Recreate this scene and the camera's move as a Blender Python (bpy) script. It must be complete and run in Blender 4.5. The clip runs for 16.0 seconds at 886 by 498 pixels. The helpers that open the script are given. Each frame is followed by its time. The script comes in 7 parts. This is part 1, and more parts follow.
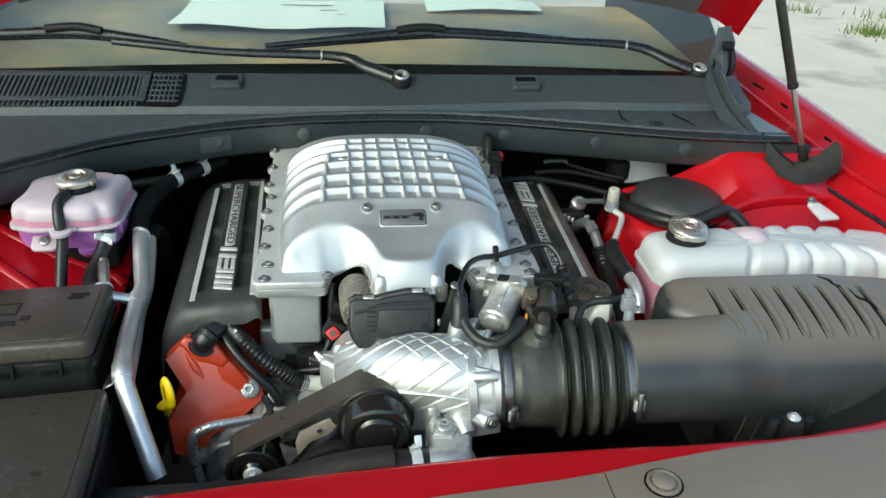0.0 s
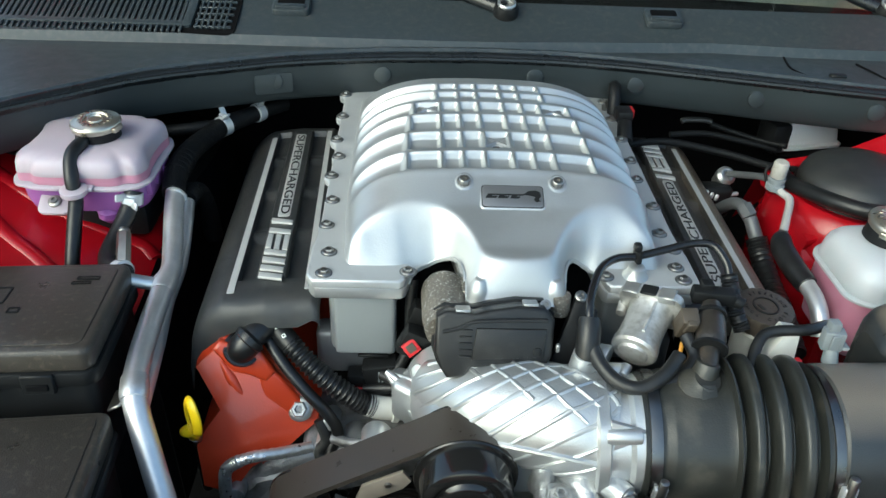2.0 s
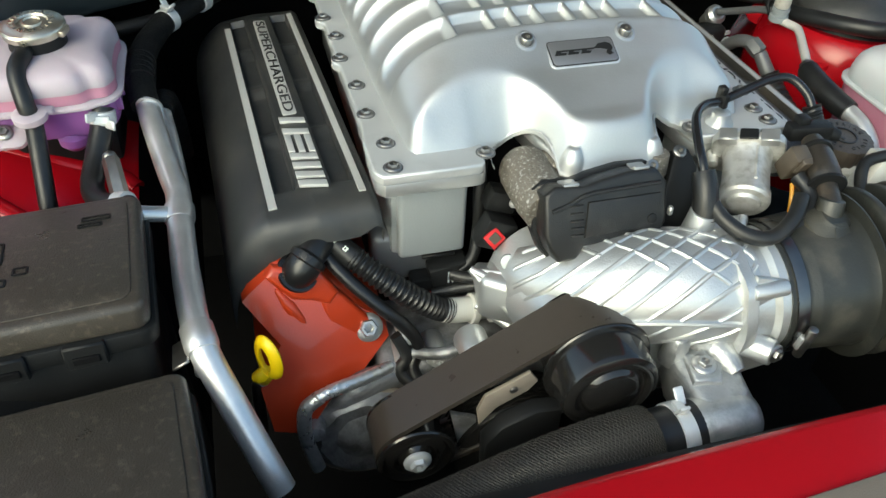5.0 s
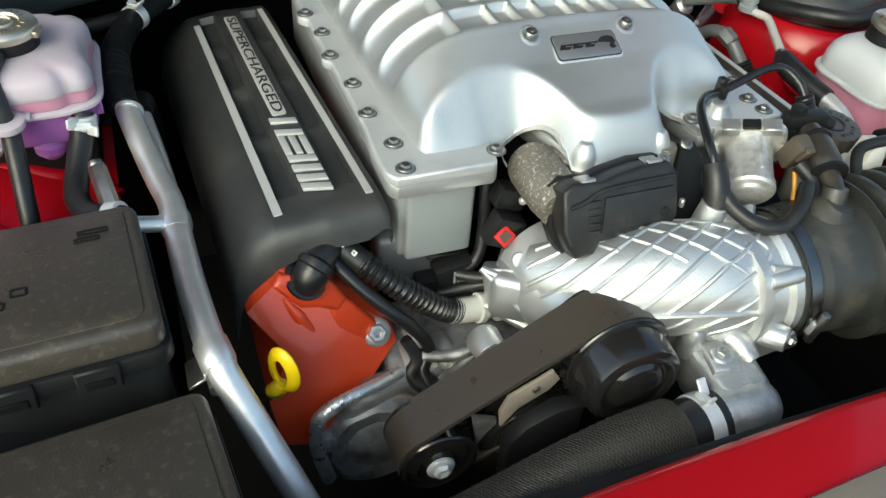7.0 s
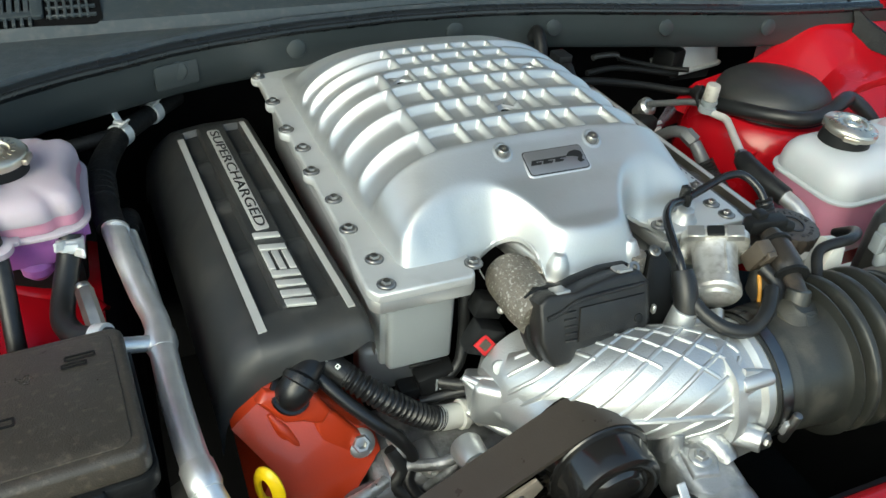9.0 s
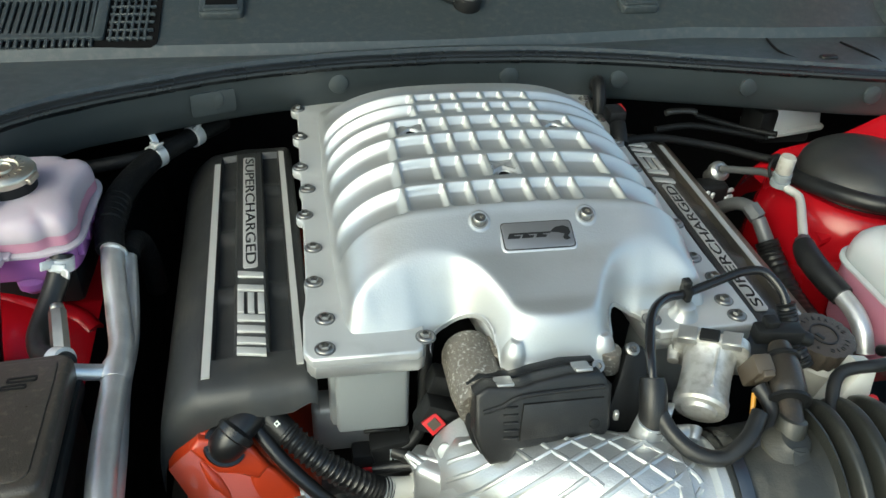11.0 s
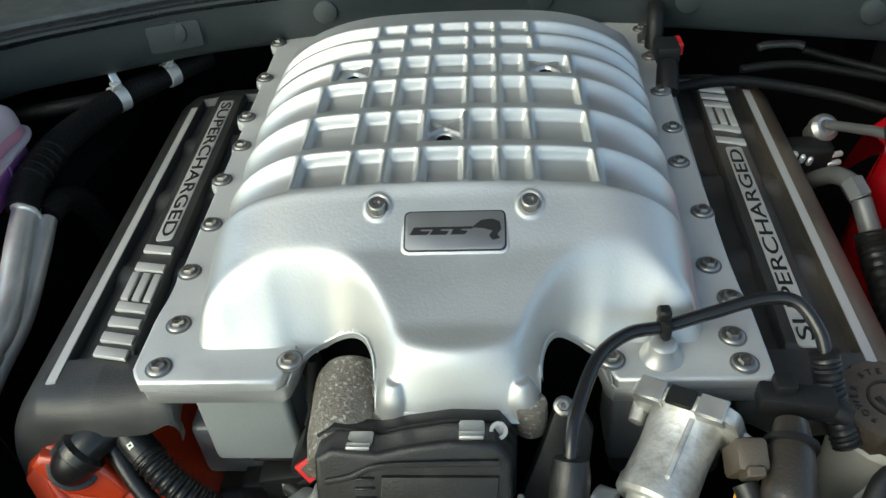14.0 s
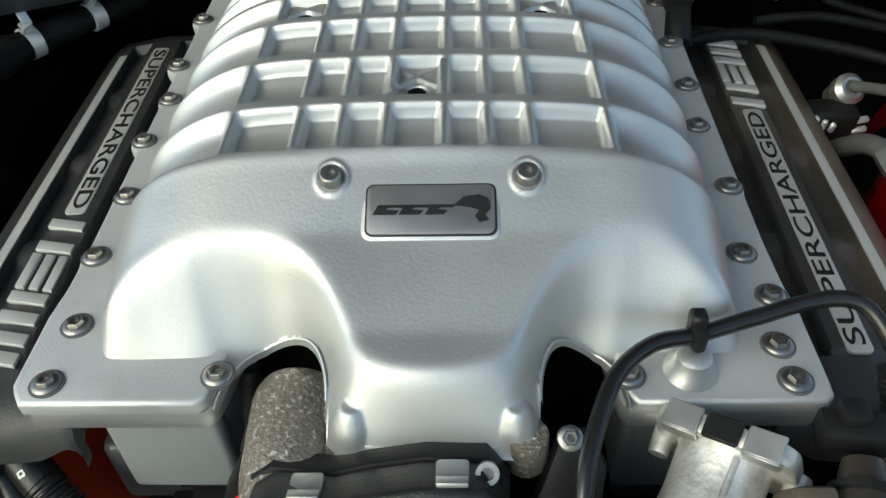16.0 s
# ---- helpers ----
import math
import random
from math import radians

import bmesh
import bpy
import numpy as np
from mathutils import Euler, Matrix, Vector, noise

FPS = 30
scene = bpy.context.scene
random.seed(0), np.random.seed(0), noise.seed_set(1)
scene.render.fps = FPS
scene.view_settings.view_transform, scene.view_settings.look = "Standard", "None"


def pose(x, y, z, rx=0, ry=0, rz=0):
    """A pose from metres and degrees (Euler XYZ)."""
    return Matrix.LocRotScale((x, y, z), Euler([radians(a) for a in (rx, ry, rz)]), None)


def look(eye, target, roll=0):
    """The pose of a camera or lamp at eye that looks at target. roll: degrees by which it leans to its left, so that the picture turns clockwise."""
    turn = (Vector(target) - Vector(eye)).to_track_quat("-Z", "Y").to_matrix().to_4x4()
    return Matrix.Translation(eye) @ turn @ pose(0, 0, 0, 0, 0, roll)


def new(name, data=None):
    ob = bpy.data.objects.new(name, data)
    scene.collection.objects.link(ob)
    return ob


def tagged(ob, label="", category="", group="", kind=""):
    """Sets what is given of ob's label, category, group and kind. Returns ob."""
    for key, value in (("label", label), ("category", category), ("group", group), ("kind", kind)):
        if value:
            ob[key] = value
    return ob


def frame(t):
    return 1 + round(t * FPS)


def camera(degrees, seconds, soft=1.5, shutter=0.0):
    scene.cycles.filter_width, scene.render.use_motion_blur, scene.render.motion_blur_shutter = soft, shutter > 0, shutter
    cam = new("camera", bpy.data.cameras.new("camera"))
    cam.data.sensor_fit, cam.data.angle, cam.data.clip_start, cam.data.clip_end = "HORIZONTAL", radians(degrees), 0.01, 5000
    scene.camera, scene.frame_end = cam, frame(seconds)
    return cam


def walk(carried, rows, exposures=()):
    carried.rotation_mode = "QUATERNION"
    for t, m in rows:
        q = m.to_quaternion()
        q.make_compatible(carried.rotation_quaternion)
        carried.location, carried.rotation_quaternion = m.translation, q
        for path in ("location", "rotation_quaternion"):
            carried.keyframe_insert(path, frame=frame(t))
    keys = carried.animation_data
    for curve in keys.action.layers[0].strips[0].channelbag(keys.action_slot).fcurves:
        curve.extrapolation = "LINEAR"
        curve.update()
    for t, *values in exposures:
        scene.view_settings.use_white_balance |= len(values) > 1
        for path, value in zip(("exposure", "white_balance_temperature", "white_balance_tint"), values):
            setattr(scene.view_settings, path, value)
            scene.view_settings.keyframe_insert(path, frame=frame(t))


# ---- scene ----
cam = camera(59.4, 16.0)
PATH = [
    (0, (-0.075, -0.917, 1.45), (0.177, 0.817, 0.486), 2.7),
    (0.5, (-0.058, -0.869, 1.411), (0.174, 0.854, 0.423), 2.9),
    (1, (0.012, -0.739, 1.4), (0.118, 0.982, 0.386), 2.2),
    (1.5, (0.022, -0.655, 1.378), (0.036, 1.054, 0.338), 2.2),
    (2, (-0.093, -0.639, 1.355), (-0.017, 1.028, 0.252), 2.7),
    (2.5, (-0.206, -0.65, 1.352), (0.031, 0.957, 0.186), 2.8),
    (3, (-0.149, -0.622, 1.349), (0.126, 0.977, 0.179), 2.7),
    (3.5, (-0.053, -0.581, 1.343), (0.252, 1.013, 0.175), 3.1),
    (4, (-0.059, -0.577, 1.319), (0.199, 0.984, 0.096), 1.9),
    (4.5, (-0.14, -0.575, 1.298), (0.141, 0.934, 0.016), 2.4),
    (5, (-0.293, -0.538, 1.284), (0.133, 0.914, -0.025), 2.2),
    (7.3, (-0.36, -0.494, 1.275), (0.233, 0.89, -0.042), 4.5),
    (7.5, (-0.363, -0.49, 1.273), (0.224, 0.903, -0.036), 4.3),
    (8, (-0.373, -0.492, 1.278), (0.228, 0.923, -0.001), 4.6),
    (8.5, (-0.378, -0.497, 1.28), (0.234, 0.925, 0.013), 4.6),
    (9, (-0.359, -0.496, 1.316), (0.32, 0.984, 0.154), 3.9),
    (9.2, (-0.353, -0.492, 1.334), (0.332, 1.023, 0.223), 3.3),
    (11.3, (-0.172, -0.482, 1.34), (0.116, 1.125, 0.184), 2.7),
    (11.5, (-0.177, -0.489, 1.34), (0.122, 1.116, 0.184), 2.9),
    (12, (-0.101, -0.465, 1.332), (0.104, 1.153, 0.175), 1.6),
    (12.5, (-0.006, -0.389, 1.289), (0.034, 1.199, 0.073), -0.3),
    (13, (0.013, -0.358, 1.285), (-0.073, 1.194, 0.027), -2.6),
    (13.5, (0.029, -0.344, 1.285), (-0.106, 1.187, 0.005), -3.8),
    (14, (0.036, -0.319, 1.27), (-0.107, 1.194, -0.029), -4.6),
    (14.5, (0.027, -0.262, 1.229), (-0.072, 1.225, -0.106), -3.5),
    (15, (0.024, -0.243, 1.205), (-0.055, 1.218, -0.159), -2.6),
    (15.5, (0.027, -0.236, 1.206), (-0.029, 1.22, -0.164), -2.0),
    (16, (0.026, -0.231, 1.207), (-0.035, 1.224, -0.163), -2.2),
]
walk(cam, [(t, look(eye, target, roll)) for t, eye, target, roll in PATH], [(0.0, 1.18, 6350, -10), (1.0, 1.06, 6000, -10), (2.0, 1.1, 6000, -9), (3.5, 1.08, 6200, -9), (4.5, 1.15, 6650, -8), (8.0, 1.16, 6650, -8), (9.0, 1.12, 6400, -9), (11.5, 1.12, 6500, -10), (12.5, 1.04, 6550, -10), (14.5, 0.88, 6550, -8), (16.0, 0.74, 6650, -7)])

# ---- world and light ----
sky_world = bpy.data.worlds.new("sky")
scene.world = sky_world
sky_world.use_nodes = True
wn = sky_world.node_tree.nodes
sky = wn.new("ShaderNodeTexSky")
sky.sky_type, sky.sun_disc = "NISHITA", False
sky.sun_elevation, sky.sun_rotation = radians(36), radians(228)
sky.air_density, sky.dust_density, sky.ozone_density = 0.8, 2.2, 0.4
wn["Background"].inputs["Strength"].default_value = 0.15
sky_world.node_tree.links.new(sky.outputs[0], wn["Background"].inputs["Color"])
sun = new("sun", bpy.data.lights.new("sun", "SUN"))
sun.data.energy, sun.data.angle, sun.data.color = 0.45, radians(40), (1.0, 0.93, 0.84)
sun.matrix_world = look((-0.74 * 5, -0.67 * 5, 4.4), (0, 0, 0.9))

# ---- materials ----


def material(name, color, rough=0.5, metal=0.0, vary=0.12, scale=40.0, bump=0.02, fine=600.0, second=None, coat=0.0, mask=(0.5, 0.68), spread=8.0, spec=0.5):
    """A surface with coarse stains, fine grain and relief. second: the colour of its dirt, wear or painted-in light."""
    m = bpy.data.materials.new(name)
    m.use_nodes = True
    nodes, link = m.node_tree.nodes, m.node_tree.links.new
    shader = nodes["Principled BSDF"]
    where = nodes.new("ShaderNodeTexCoord")

    def grain(size, detail=4.0):
        n = nodes.new("ShaderNodeTexNoise")
        n.inputs["Scale"].default_value, n.inputs["Detail"].default_value = size, detail
        link(where.outputs["Object"], n.inputs["Vector"])
        return n.outputs["Fac"]

    def spreading(value, low, high, a=0.3, b=0.7):
        n = nodes.new("ShaderNodeMapRange")
        n.inputs["From Min"].default_value, n.inputs["From Max"].default_value = a, b
        n.inputs["To Min"].default_value, n.inputs["To Max"].default_value = low, high
        link(value, n.inputs["Value"])
        return n.outputs["Result"]

    coarse, small = grain(scale), grain(fine, 2.0)
    mix = nodes.new("ShaderNodeMix")
    mix.data_type = "RGBA"
    mix.inputs["A"].default_value = (*[c * (1 - vary) for c in color], 1)
    mix.inputs["B"].default_value = (*[min(1, c * (1 + vary)) for c in color], 1)
    link(coarse, mix.inputs["Factor"])
    out = mix.outputs["Result"]
    if second:
        wear = nodes.new("ShaderNodeMix")
        wear.data_type = "RGBA"
        wear.inputs["B"].default_value = (*second, 1)
        link(out, wear.inputs["A"])
        link(spreading(grain(spread, 6.0), 0.0, 0.8, *mask), wear.inputs["Factor"])
        out = wear.outputs["Result"]
    link(out, shader.inputs["Base Color"])
    link(spreading(coarse, max(0.02, rough * 0.85), min(1, rough * 1.18)), shader.inputs["Roughness"])
    shader.inputs["Metallic"].default_value = metal
    shader.inputs["Specular IOR Level"].default_value = spec
    shader.inputs["Coat Weight"].default_value, shader.inputs["Coat Roughness"].default_value = coat, 0.05
    if bump:
        relief = nodes.new("ShaderNodeBump")
        relief.inputs["Strength"].default_value, relief.inputs["Distance"].default_value = bump, 0.002
        link(small, relief.inputs["Height"])
        link(relief.outputs["Normal"], shader.inputs["Normal"])
    return m


SILVER = material("silver_casting", (0.565, 0.575, 0.57), 0.45, 0.80, 0.07, 14, 0.075, 560, (0.49, 0.495, 0.485), mask=(0.56, 0.80), spread=22)
FLANGE = material("flange_casting", (0.63, 0.64, 0.635), 0.48, 0.55, 0.06, 14, 0.08, 620, (0.52, 0.525, 0.515), mask=(0.56, 0.80), spread=30)
CAST = material("cast_aluminium", (0.60, 0.61, 0.605), 0.41, 0.82, 0.10, 40, 0.16, 600)
ROUGHCAST = material("rough_casting", (0.20, 0.18, 0.15), 0.5, 0.45, 0.35, 120, 0.7, 420, (0.58, 0.56, 0.51), mask=(0.55, 0.68), spread=360)
BRIGHT = material("bright_aluminium", (0.78, 0.78, 0.775), 0.38, 0.80, 0.20, 45, 0.14, 260)
STEEL = material("zinc_steel", (0.34, 0.33, 0.31), 0.38, 1.0, 0.15, 120, 0.05, 900)
CLAMPSTEEL = material("spring_clamp", (0.70, 0.72, 0.73), 0.38, 0.45, 0.12, 90, 0.05, 900)
HOUSING = material("grey_housing", (0.37, 0.395, 0.40), 0.45, 0.40, 0.07, 25, 0.15, 700)
BLACK = material("black_plastic", (0.011, 0.0115, 0.012), 0.45, 0.0, 0.25, 30, 0.15, 900, spec=0.22)
GRAINED = material("grained_black_plastic", (0.029, 0.0305, 0.031), 0.41, 0.0, 0.2, 20, 0.25, 1100, (0.058, 0.055, 0.050), mask=(0.45, 0.8), spread=30, spec=0.6)
DUSTY = material("dusty_black_plastic", (0.056, 0.048, 0.039), 0.32, 0.0, 0.22, 45, 0.22, 700, (0.140, 0.114, 0.086), mask=(0.55, 0.76), spread=150)
RUBBER = material("rubber", (0.013, 0.0135, 0.014), 0.36, 0.0, 0.3, 60, 0.12, 700, (0.035, 0.033, 0.030), mask=(0.5, 0.8), spread=50, spec=0.45)
TUBE = material("intake_rubber", (0.027, 0.028, 0.025), 0.36, 0.0, 0.3, 30, 0.12, 500, (0.085, 0.078, 0.062), mask=(0.52, 0.75), spread=30)
# near-black that puts the shade of recesses and deep gaps into colour
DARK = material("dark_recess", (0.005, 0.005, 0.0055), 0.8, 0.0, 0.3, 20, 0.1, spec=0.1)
COVER = material("weathered_cover_plastic", (0.175, 0.148, 0.118), 0.40, 0.0, 0.12, 14, 0.2, 900, (0.22, 0.19, 0.155), mask=(0.5, 0.8), spread=12)
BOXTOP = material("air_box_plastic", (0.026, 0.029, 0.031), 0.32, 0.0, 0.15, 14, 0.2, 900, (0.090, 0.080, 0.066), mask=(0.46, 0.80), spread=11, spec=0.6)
# lighter brown mixed in on the faces that look up
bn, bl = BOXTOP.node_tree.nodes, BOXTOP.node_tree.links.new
facing, lift, top_mask = bn.new("ShaderNodeNewGeometry"), bn.new("ShaderNodeSeparateXYZ"), bn.new("ShaderNodeMapRange")
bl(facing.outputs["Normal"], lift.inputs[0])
bl(lift.outputs["Z"], top_mask.inputs["Value"])
top_mask.inputs["From Min"].default_value, top_mask.inputs["From Max"].default_value, top_mask.inputs["To Max"].default_value = 0.66, 0.95, 0.85
top_tone = bn.new("ShaderNodeMix")
top_tone.data_type = "RGBA"
top_tone.inputs["B"].default_value = (0.170, 0.145, 0.115, 1)
bl(top_mask.outputs["Result"], top_tone.inputs["Factor"])
bl(bn["Principled BSDF"].inputs["Base Color"].links[0].from_socket, top_tone.inputs["A"])
bl(top_tone.outputs["Result"], bn["Principled BSDF"].inputs["Base Color"])
DULLCAST = material("dull_casting", (0.33, 0.335, 0.345), 0.48, 0.60, 0.28, 60, 0.4, 300, (0.10, 0.098, 0.095), mask=(0.46, 0.66), spread=45)
SOLID = material("solid_black_plastic", (0.015, 0.015, 0.015), 0.36, 0.0, 0.25, 25, 0.2, 900, (0.04, 0.038, 0.035), mask=(0.52, 0.8), spread=60, spec=0.45)
COWLGREY = material("cowl_plastic", (0.039, 0.049, 0.055), 0.36, 0.0, 0.12, 60, 0.25, 700, (0.095, 0.093, 0.088), mask=(0.50, 0.85), spread=110)
RED = material("red_paint", (0.37, 0.0030, 0.010), 0.24, 0.0, 0.06, 10, 0.0, 700, coat=0.30, spec=0.28)
ORANGE = material("orange_paint", (0.46, 0.040, 0.009), 0.36, 0.0, 0.10, 30, 0.06, 400, coat=0.4)
YELLOW = material("yellow_plastic", (0.80, 0.55, 0.01), 0.35, 0.0, 0.08, 60, 0.02)
WHITE = material("white_plastic", (0.58, 0.58, 0.54), 0.45, 0.0, 0.06, 60, 0.03)
GREYPLASTIC = material("grey_plastic", (0.25, 0.275, 0.285), 0.45, 0.0, 0.1, 60, 0.03)
PLUGGREY = material("plug_grey_plastic", (0.20, 0.22, 0.23), 0.42, 0.0, 0.1, 60, 0.03)
BROWN = material("brown_plastic", (0.075, 0.060, 0.044), 0.5, 0.0, 0.25, 80, 0.1)
CAPBROWN = material("aged_cap_plastic", (0.062, 0.051, 0.041), 0.42, 0.0, 0.2, 90, 0.2, 800)
LETTER = material("brushed_silver_letter", (0.60, 0.60, 0.58), 0.42, 0.35, 0.06, 80, 0.03)
BADGE = material("badge_grey", (0.30, 0.30, 0.31), 0.4, 0.7, 0.05, 80, 0.02)
INK = material("black_print", (0.012, 0.012, 0.012), 0.4)
REDCLIP = material("red_plastic", (0.55, 0.015, 0.02), 0.4)
FOIL = material("foil_sleeve", (0.74, 0.74, 0.73), 0.30, 0.8, 0.25, 150, 0.6, 220)
BELT = material("belt_rubber", (0.048, 0.040, 0.033), 0.32, 0.0, 0.12, 60, 0.1, 600)
CONCRETE = material("concrete", (0.58, 0.51, 0.42), 0.85, 0.0, 0.18, 3, 0.4, 80, (0.22, 0.20, 0.17), mask=(0.55, 0.7), spread=1.4)
GRASS = material("grass", (0.12, 0.17, 0.03), 0.8, 0.0, 0.4, 20, 0.2)
PAPER = material("paper", (0.86, 0.90, 0.80), 0.8, 0.0, 0.03, 20, 0.0)
# tan and teal blotches put the windshield's reflections into the vinyl
DASH = material("reflection_tinted_vinyl", (0.66, 0.44, 0.20), 0.6, 0.0, 0.15, 8, 0.2, 500, (0.07, 0.12, 0.125), mask=(0.36, 0.58), spread=1.3)
CABIN = material("cabin_vinyl", (0.045, 0.047, 0.050), 0.6, 0.0, 0.15, 8, 0.2, 500)
SATIN = material("satin_black_paint", (0.011, 0.013, 0.015), 0.28, 0.0, 0.15, 40, 0.04, 700, spec=0.5)
# near-black rubber; on the heater hoses it carries the shade under the bonnet
DEEPBLACK = material("near_black_rubber", (0.007, 0.0075, 0.008), 0.55, 0.0, 0.3, 60, 0.5, 260, spec=0.22)
LINING = material("lining_plastic", (0.030, 0.038, 0.041), 0.40, 0.0, 0.2, 20, 0.15, 700, spec=0.45)
LINER = material("felt_liner", (0.060, 0.061, 0.063), 0.9, 0.0, 0.2, 12, 0.3, 300)


def milky(name, color, rough=0.4, depth=0.03, through_light=0.12):
    m = material(name, color, rough, 0.0, 0.05, 15, 0.05, 300)
    shader = m.node_tree.nodes["Principled BSDF"]
    shader.inputs["Subsurface Weight"].default_value = 0.6
    shader.inputs["Subsurface Radius"].default_value = (depth, depth * 0.8, depth * 0.8)
    shader.inputs["Subsurface Scale"].default_value = 1.0
    return m


MILK = milky("milky_tank", (0.50, 0.43, 0.48))
PALEPIPE = material("pale_aluminium_tube", (0.74, 0.71, 0.66), 0.35, 0.35, 0.08, 60, 0.03)
DIMGREY = material("dim_grey_metal", (0.15, 0.155, 0.16), 0.4, 0.3, 0.2, 70, 0.1)
PLATE = material("dusty_zinc_plate", (0.38, 0.33, 0.27), 0.45, 0.35, 0.2, 50, 0.1)
CLIPSTEEL = material("clip_steel", (0.46, 0.46, 0.45), 0.36, 0.8, 0.15, 90, 0.05)
CAPMETAL = material("stamped_cap_metal", (0.60, 0.55, 0.46), 0.30, 0.9, 0.2, 60, 0.15, 500)
BANDSTEEL = material("dark_band_steel", (0.17, 0.17, 0.17), 0.3, 1.0, 0.2, 60, 0.05)
VENT = material("weathered_hose_plastic", (0.032, 0.028, 0.024), 0.34, 0.0, 0.3, 60, 0.15, 500, (0.12, 0.088, 0.06), mask=(0.52, 0.75), spread=45)
# brown blotches put warm light on the right shroud into its colour
WARMGRAIN = material("warm_tinted_grained_plastic", (0.036, 0.035, 0.033), 0.38, 0.0, 0.2, 20, 0.25, 1100, (0.125, 0.104, 0.080), mask=(0.46, 0.78), spread=9, spec=0.65)
MILKWHITE = milky("milky_white_tank", (0.55, 0.57, 0.59))
# sunlit tan of the right shroud's outer flank, put into the colour
WARMFLANK = material("warm_lit_flank_plastic", (0.085, 0.066, 0.047), 0.36, 0.0, 0.15, 12, 0.25, 1100, (0.185, 0.146, 0.106), mask=(0.35, 0.65), spread=12, spec=0.6)
MILKPINK = milky("milky_tank_filled_pink", (0.55, 0.24, 0.34))
MILKPURPLE = milky("milky_tank_filled_purple", (0.34, 0.13, 0.40))

GLASS = bpy.data.materials.new("windshield_glass")
GLASS.use_nodes = True
gn = GLASS.node_tree.nodes["Principled BSDF"]
gn.inputs["Transmission Weight"].default_value, gn.inputs["Roughness"].default_value = 1.0, 0.0
gn.inputs["IOR"].default_value, gn.inputs["Base Color"].default_value = 1.5, (0.86, 0.92, 0.9, 1)

# ---- mesh helpers ----
ORIGIN = {}
V = Vector


def finish(bm, sharp=38.0):
    bmesh.ops.recalc_face_normals(bm, faces=bm.faces)
    for f in bm.faces:
        f.smooth = True
    for e in bm.edges:
        if len(e.link_faces) == 2 and e.calc_face_angle(0) > radians(sharp):
            e.smooth = False
    return bm


def mesh_of(name, bm, mat, fix=True):
    if fix:
        finish(bm)
    me = bpy.data.meshes.new(name)
    bm.to_mesh(me)
    bm.free()
    me.materials.append(mat)
    return me


def thing(name, at, label, category, group="", kind=""):
    ob = new(name)
    ob.empty_display_size = 0.02
    ob.location = at
    ORIGIN[ob] = V(at)
    return tagged(ob, label, category, group, kind)


def part(name, bm, mat, parent, label="", fix=True):
    """One mesh object, built in place, under a thing or a part."""
    base = ORIGIN[parent]
    bmesh.ops.translate(bm, verts=bm.verts, vec=-base)
    ob = new(name, mesh_of(name, bm, mat, fix))
    ob.parent = parent
    ORIGIN[ob] = base
    if label:
        ob["label"] = label
    return ob


def piece(name, me, parent, m):
    """A part that shares a mesh, at the pose m."""
    ob = new(name, me)
    ob.parent = parent
    ob.matrix_basis = Matrix.Translation(-ORIGIN[parent]) @ m
    ORIGIN[ob] = ORIGIN[parent]
    return ob


def single(name, bm, mat, label, category, group="", kind="", fix=True):
    ob = new(name, mesh_of(name, bm, mat, fix))
    ORIGIN[ob] = V((0, 0, 0))
    return tagged(ob, label, category, group, kind)


def joined(bm, other):
    me = bpy.data.meshes.new("piece")
    other.to_mesh(me)
    other.free()
    bm.from_mesh(me)
    bpy.data.meshes.remove(me)
    return bm


def aim(p, way, spin=0.0):
    """A matrix at p whose z points along way."""
    return Matrix.Translation(p) @ V(way).to_track_quat("Z", "Y").to_matrix().to_4x4() @ Matrix.Rotation(radians(spin), 4, "Z")


def box(c, s, bev=0.003, seg=2, m=None, bm=None):
    b = bmesh.new()
    bmesh.ops.create_cube(b, size=1.0)
    bmesh.ops.scale(b, verts=b.verts, vec=s)
    if bev:
        bmesh.ops.bevel(b, geom=b.edges[:], offset=min(bev, 0.45 * min(s)), segments=seg, affect="EDGES", profile=0.5)
    bmesh.ops.transform(b, matrix=Matrix.Translation(c) @ (m or Matrix()), verts=b.verts)
    return joined(bm, b) if bm else b


def prism(pts, z0, z1, bev=0.002, m=None, bm=None, seg=2):
    """A polygon, raised along z."""
    b = bmesh.new()
    f = b.faces.new([b.verts.new((x, y, z0)) for x, y in pts])
    top = bmesh.ops.extrude_face_region(b, geom=[f])
    bmesh.ops.translate(b, verts=[v for v in top["geom"] if isinstance(v, bmesh.types.BMVert)], vec=(0, 0, z1 - z0))
    bmesh.ops.recalc_face_normals(b, faces=b.faces)
    if bev:
        edges = [e for e in b.edges if abs(e.verts[0].co.z - e.verts[1].co.z) < 1e-6]
        bmesh.ops.bevel(b, geom=edges, offset=bev, segments=seg, affect="EDGES", profile=0.5)
    if m:
        bmesh.ops.transform(b, matrix=m, verts=b.verts)
    return joined(bm, b) if bm else b


def loft(rings, bm=None, caps=True, closed=True):
    b = bm or bmesh.new()
    rows = [[b.verts.new(p) for p in ring] for ring in rings]
    n = len(rows[0])
    for a, c in zip(rows, rows[1:]):
        for i in range(n if closed else n - 1):
            j = (i + 1) % n
            b.faces.new((a[i], a[j], c[j], c[i]))
    if caps and closed:
        b.faces.new(rows[0][::-1])
        b.faces.new(rows[-1])
    return b


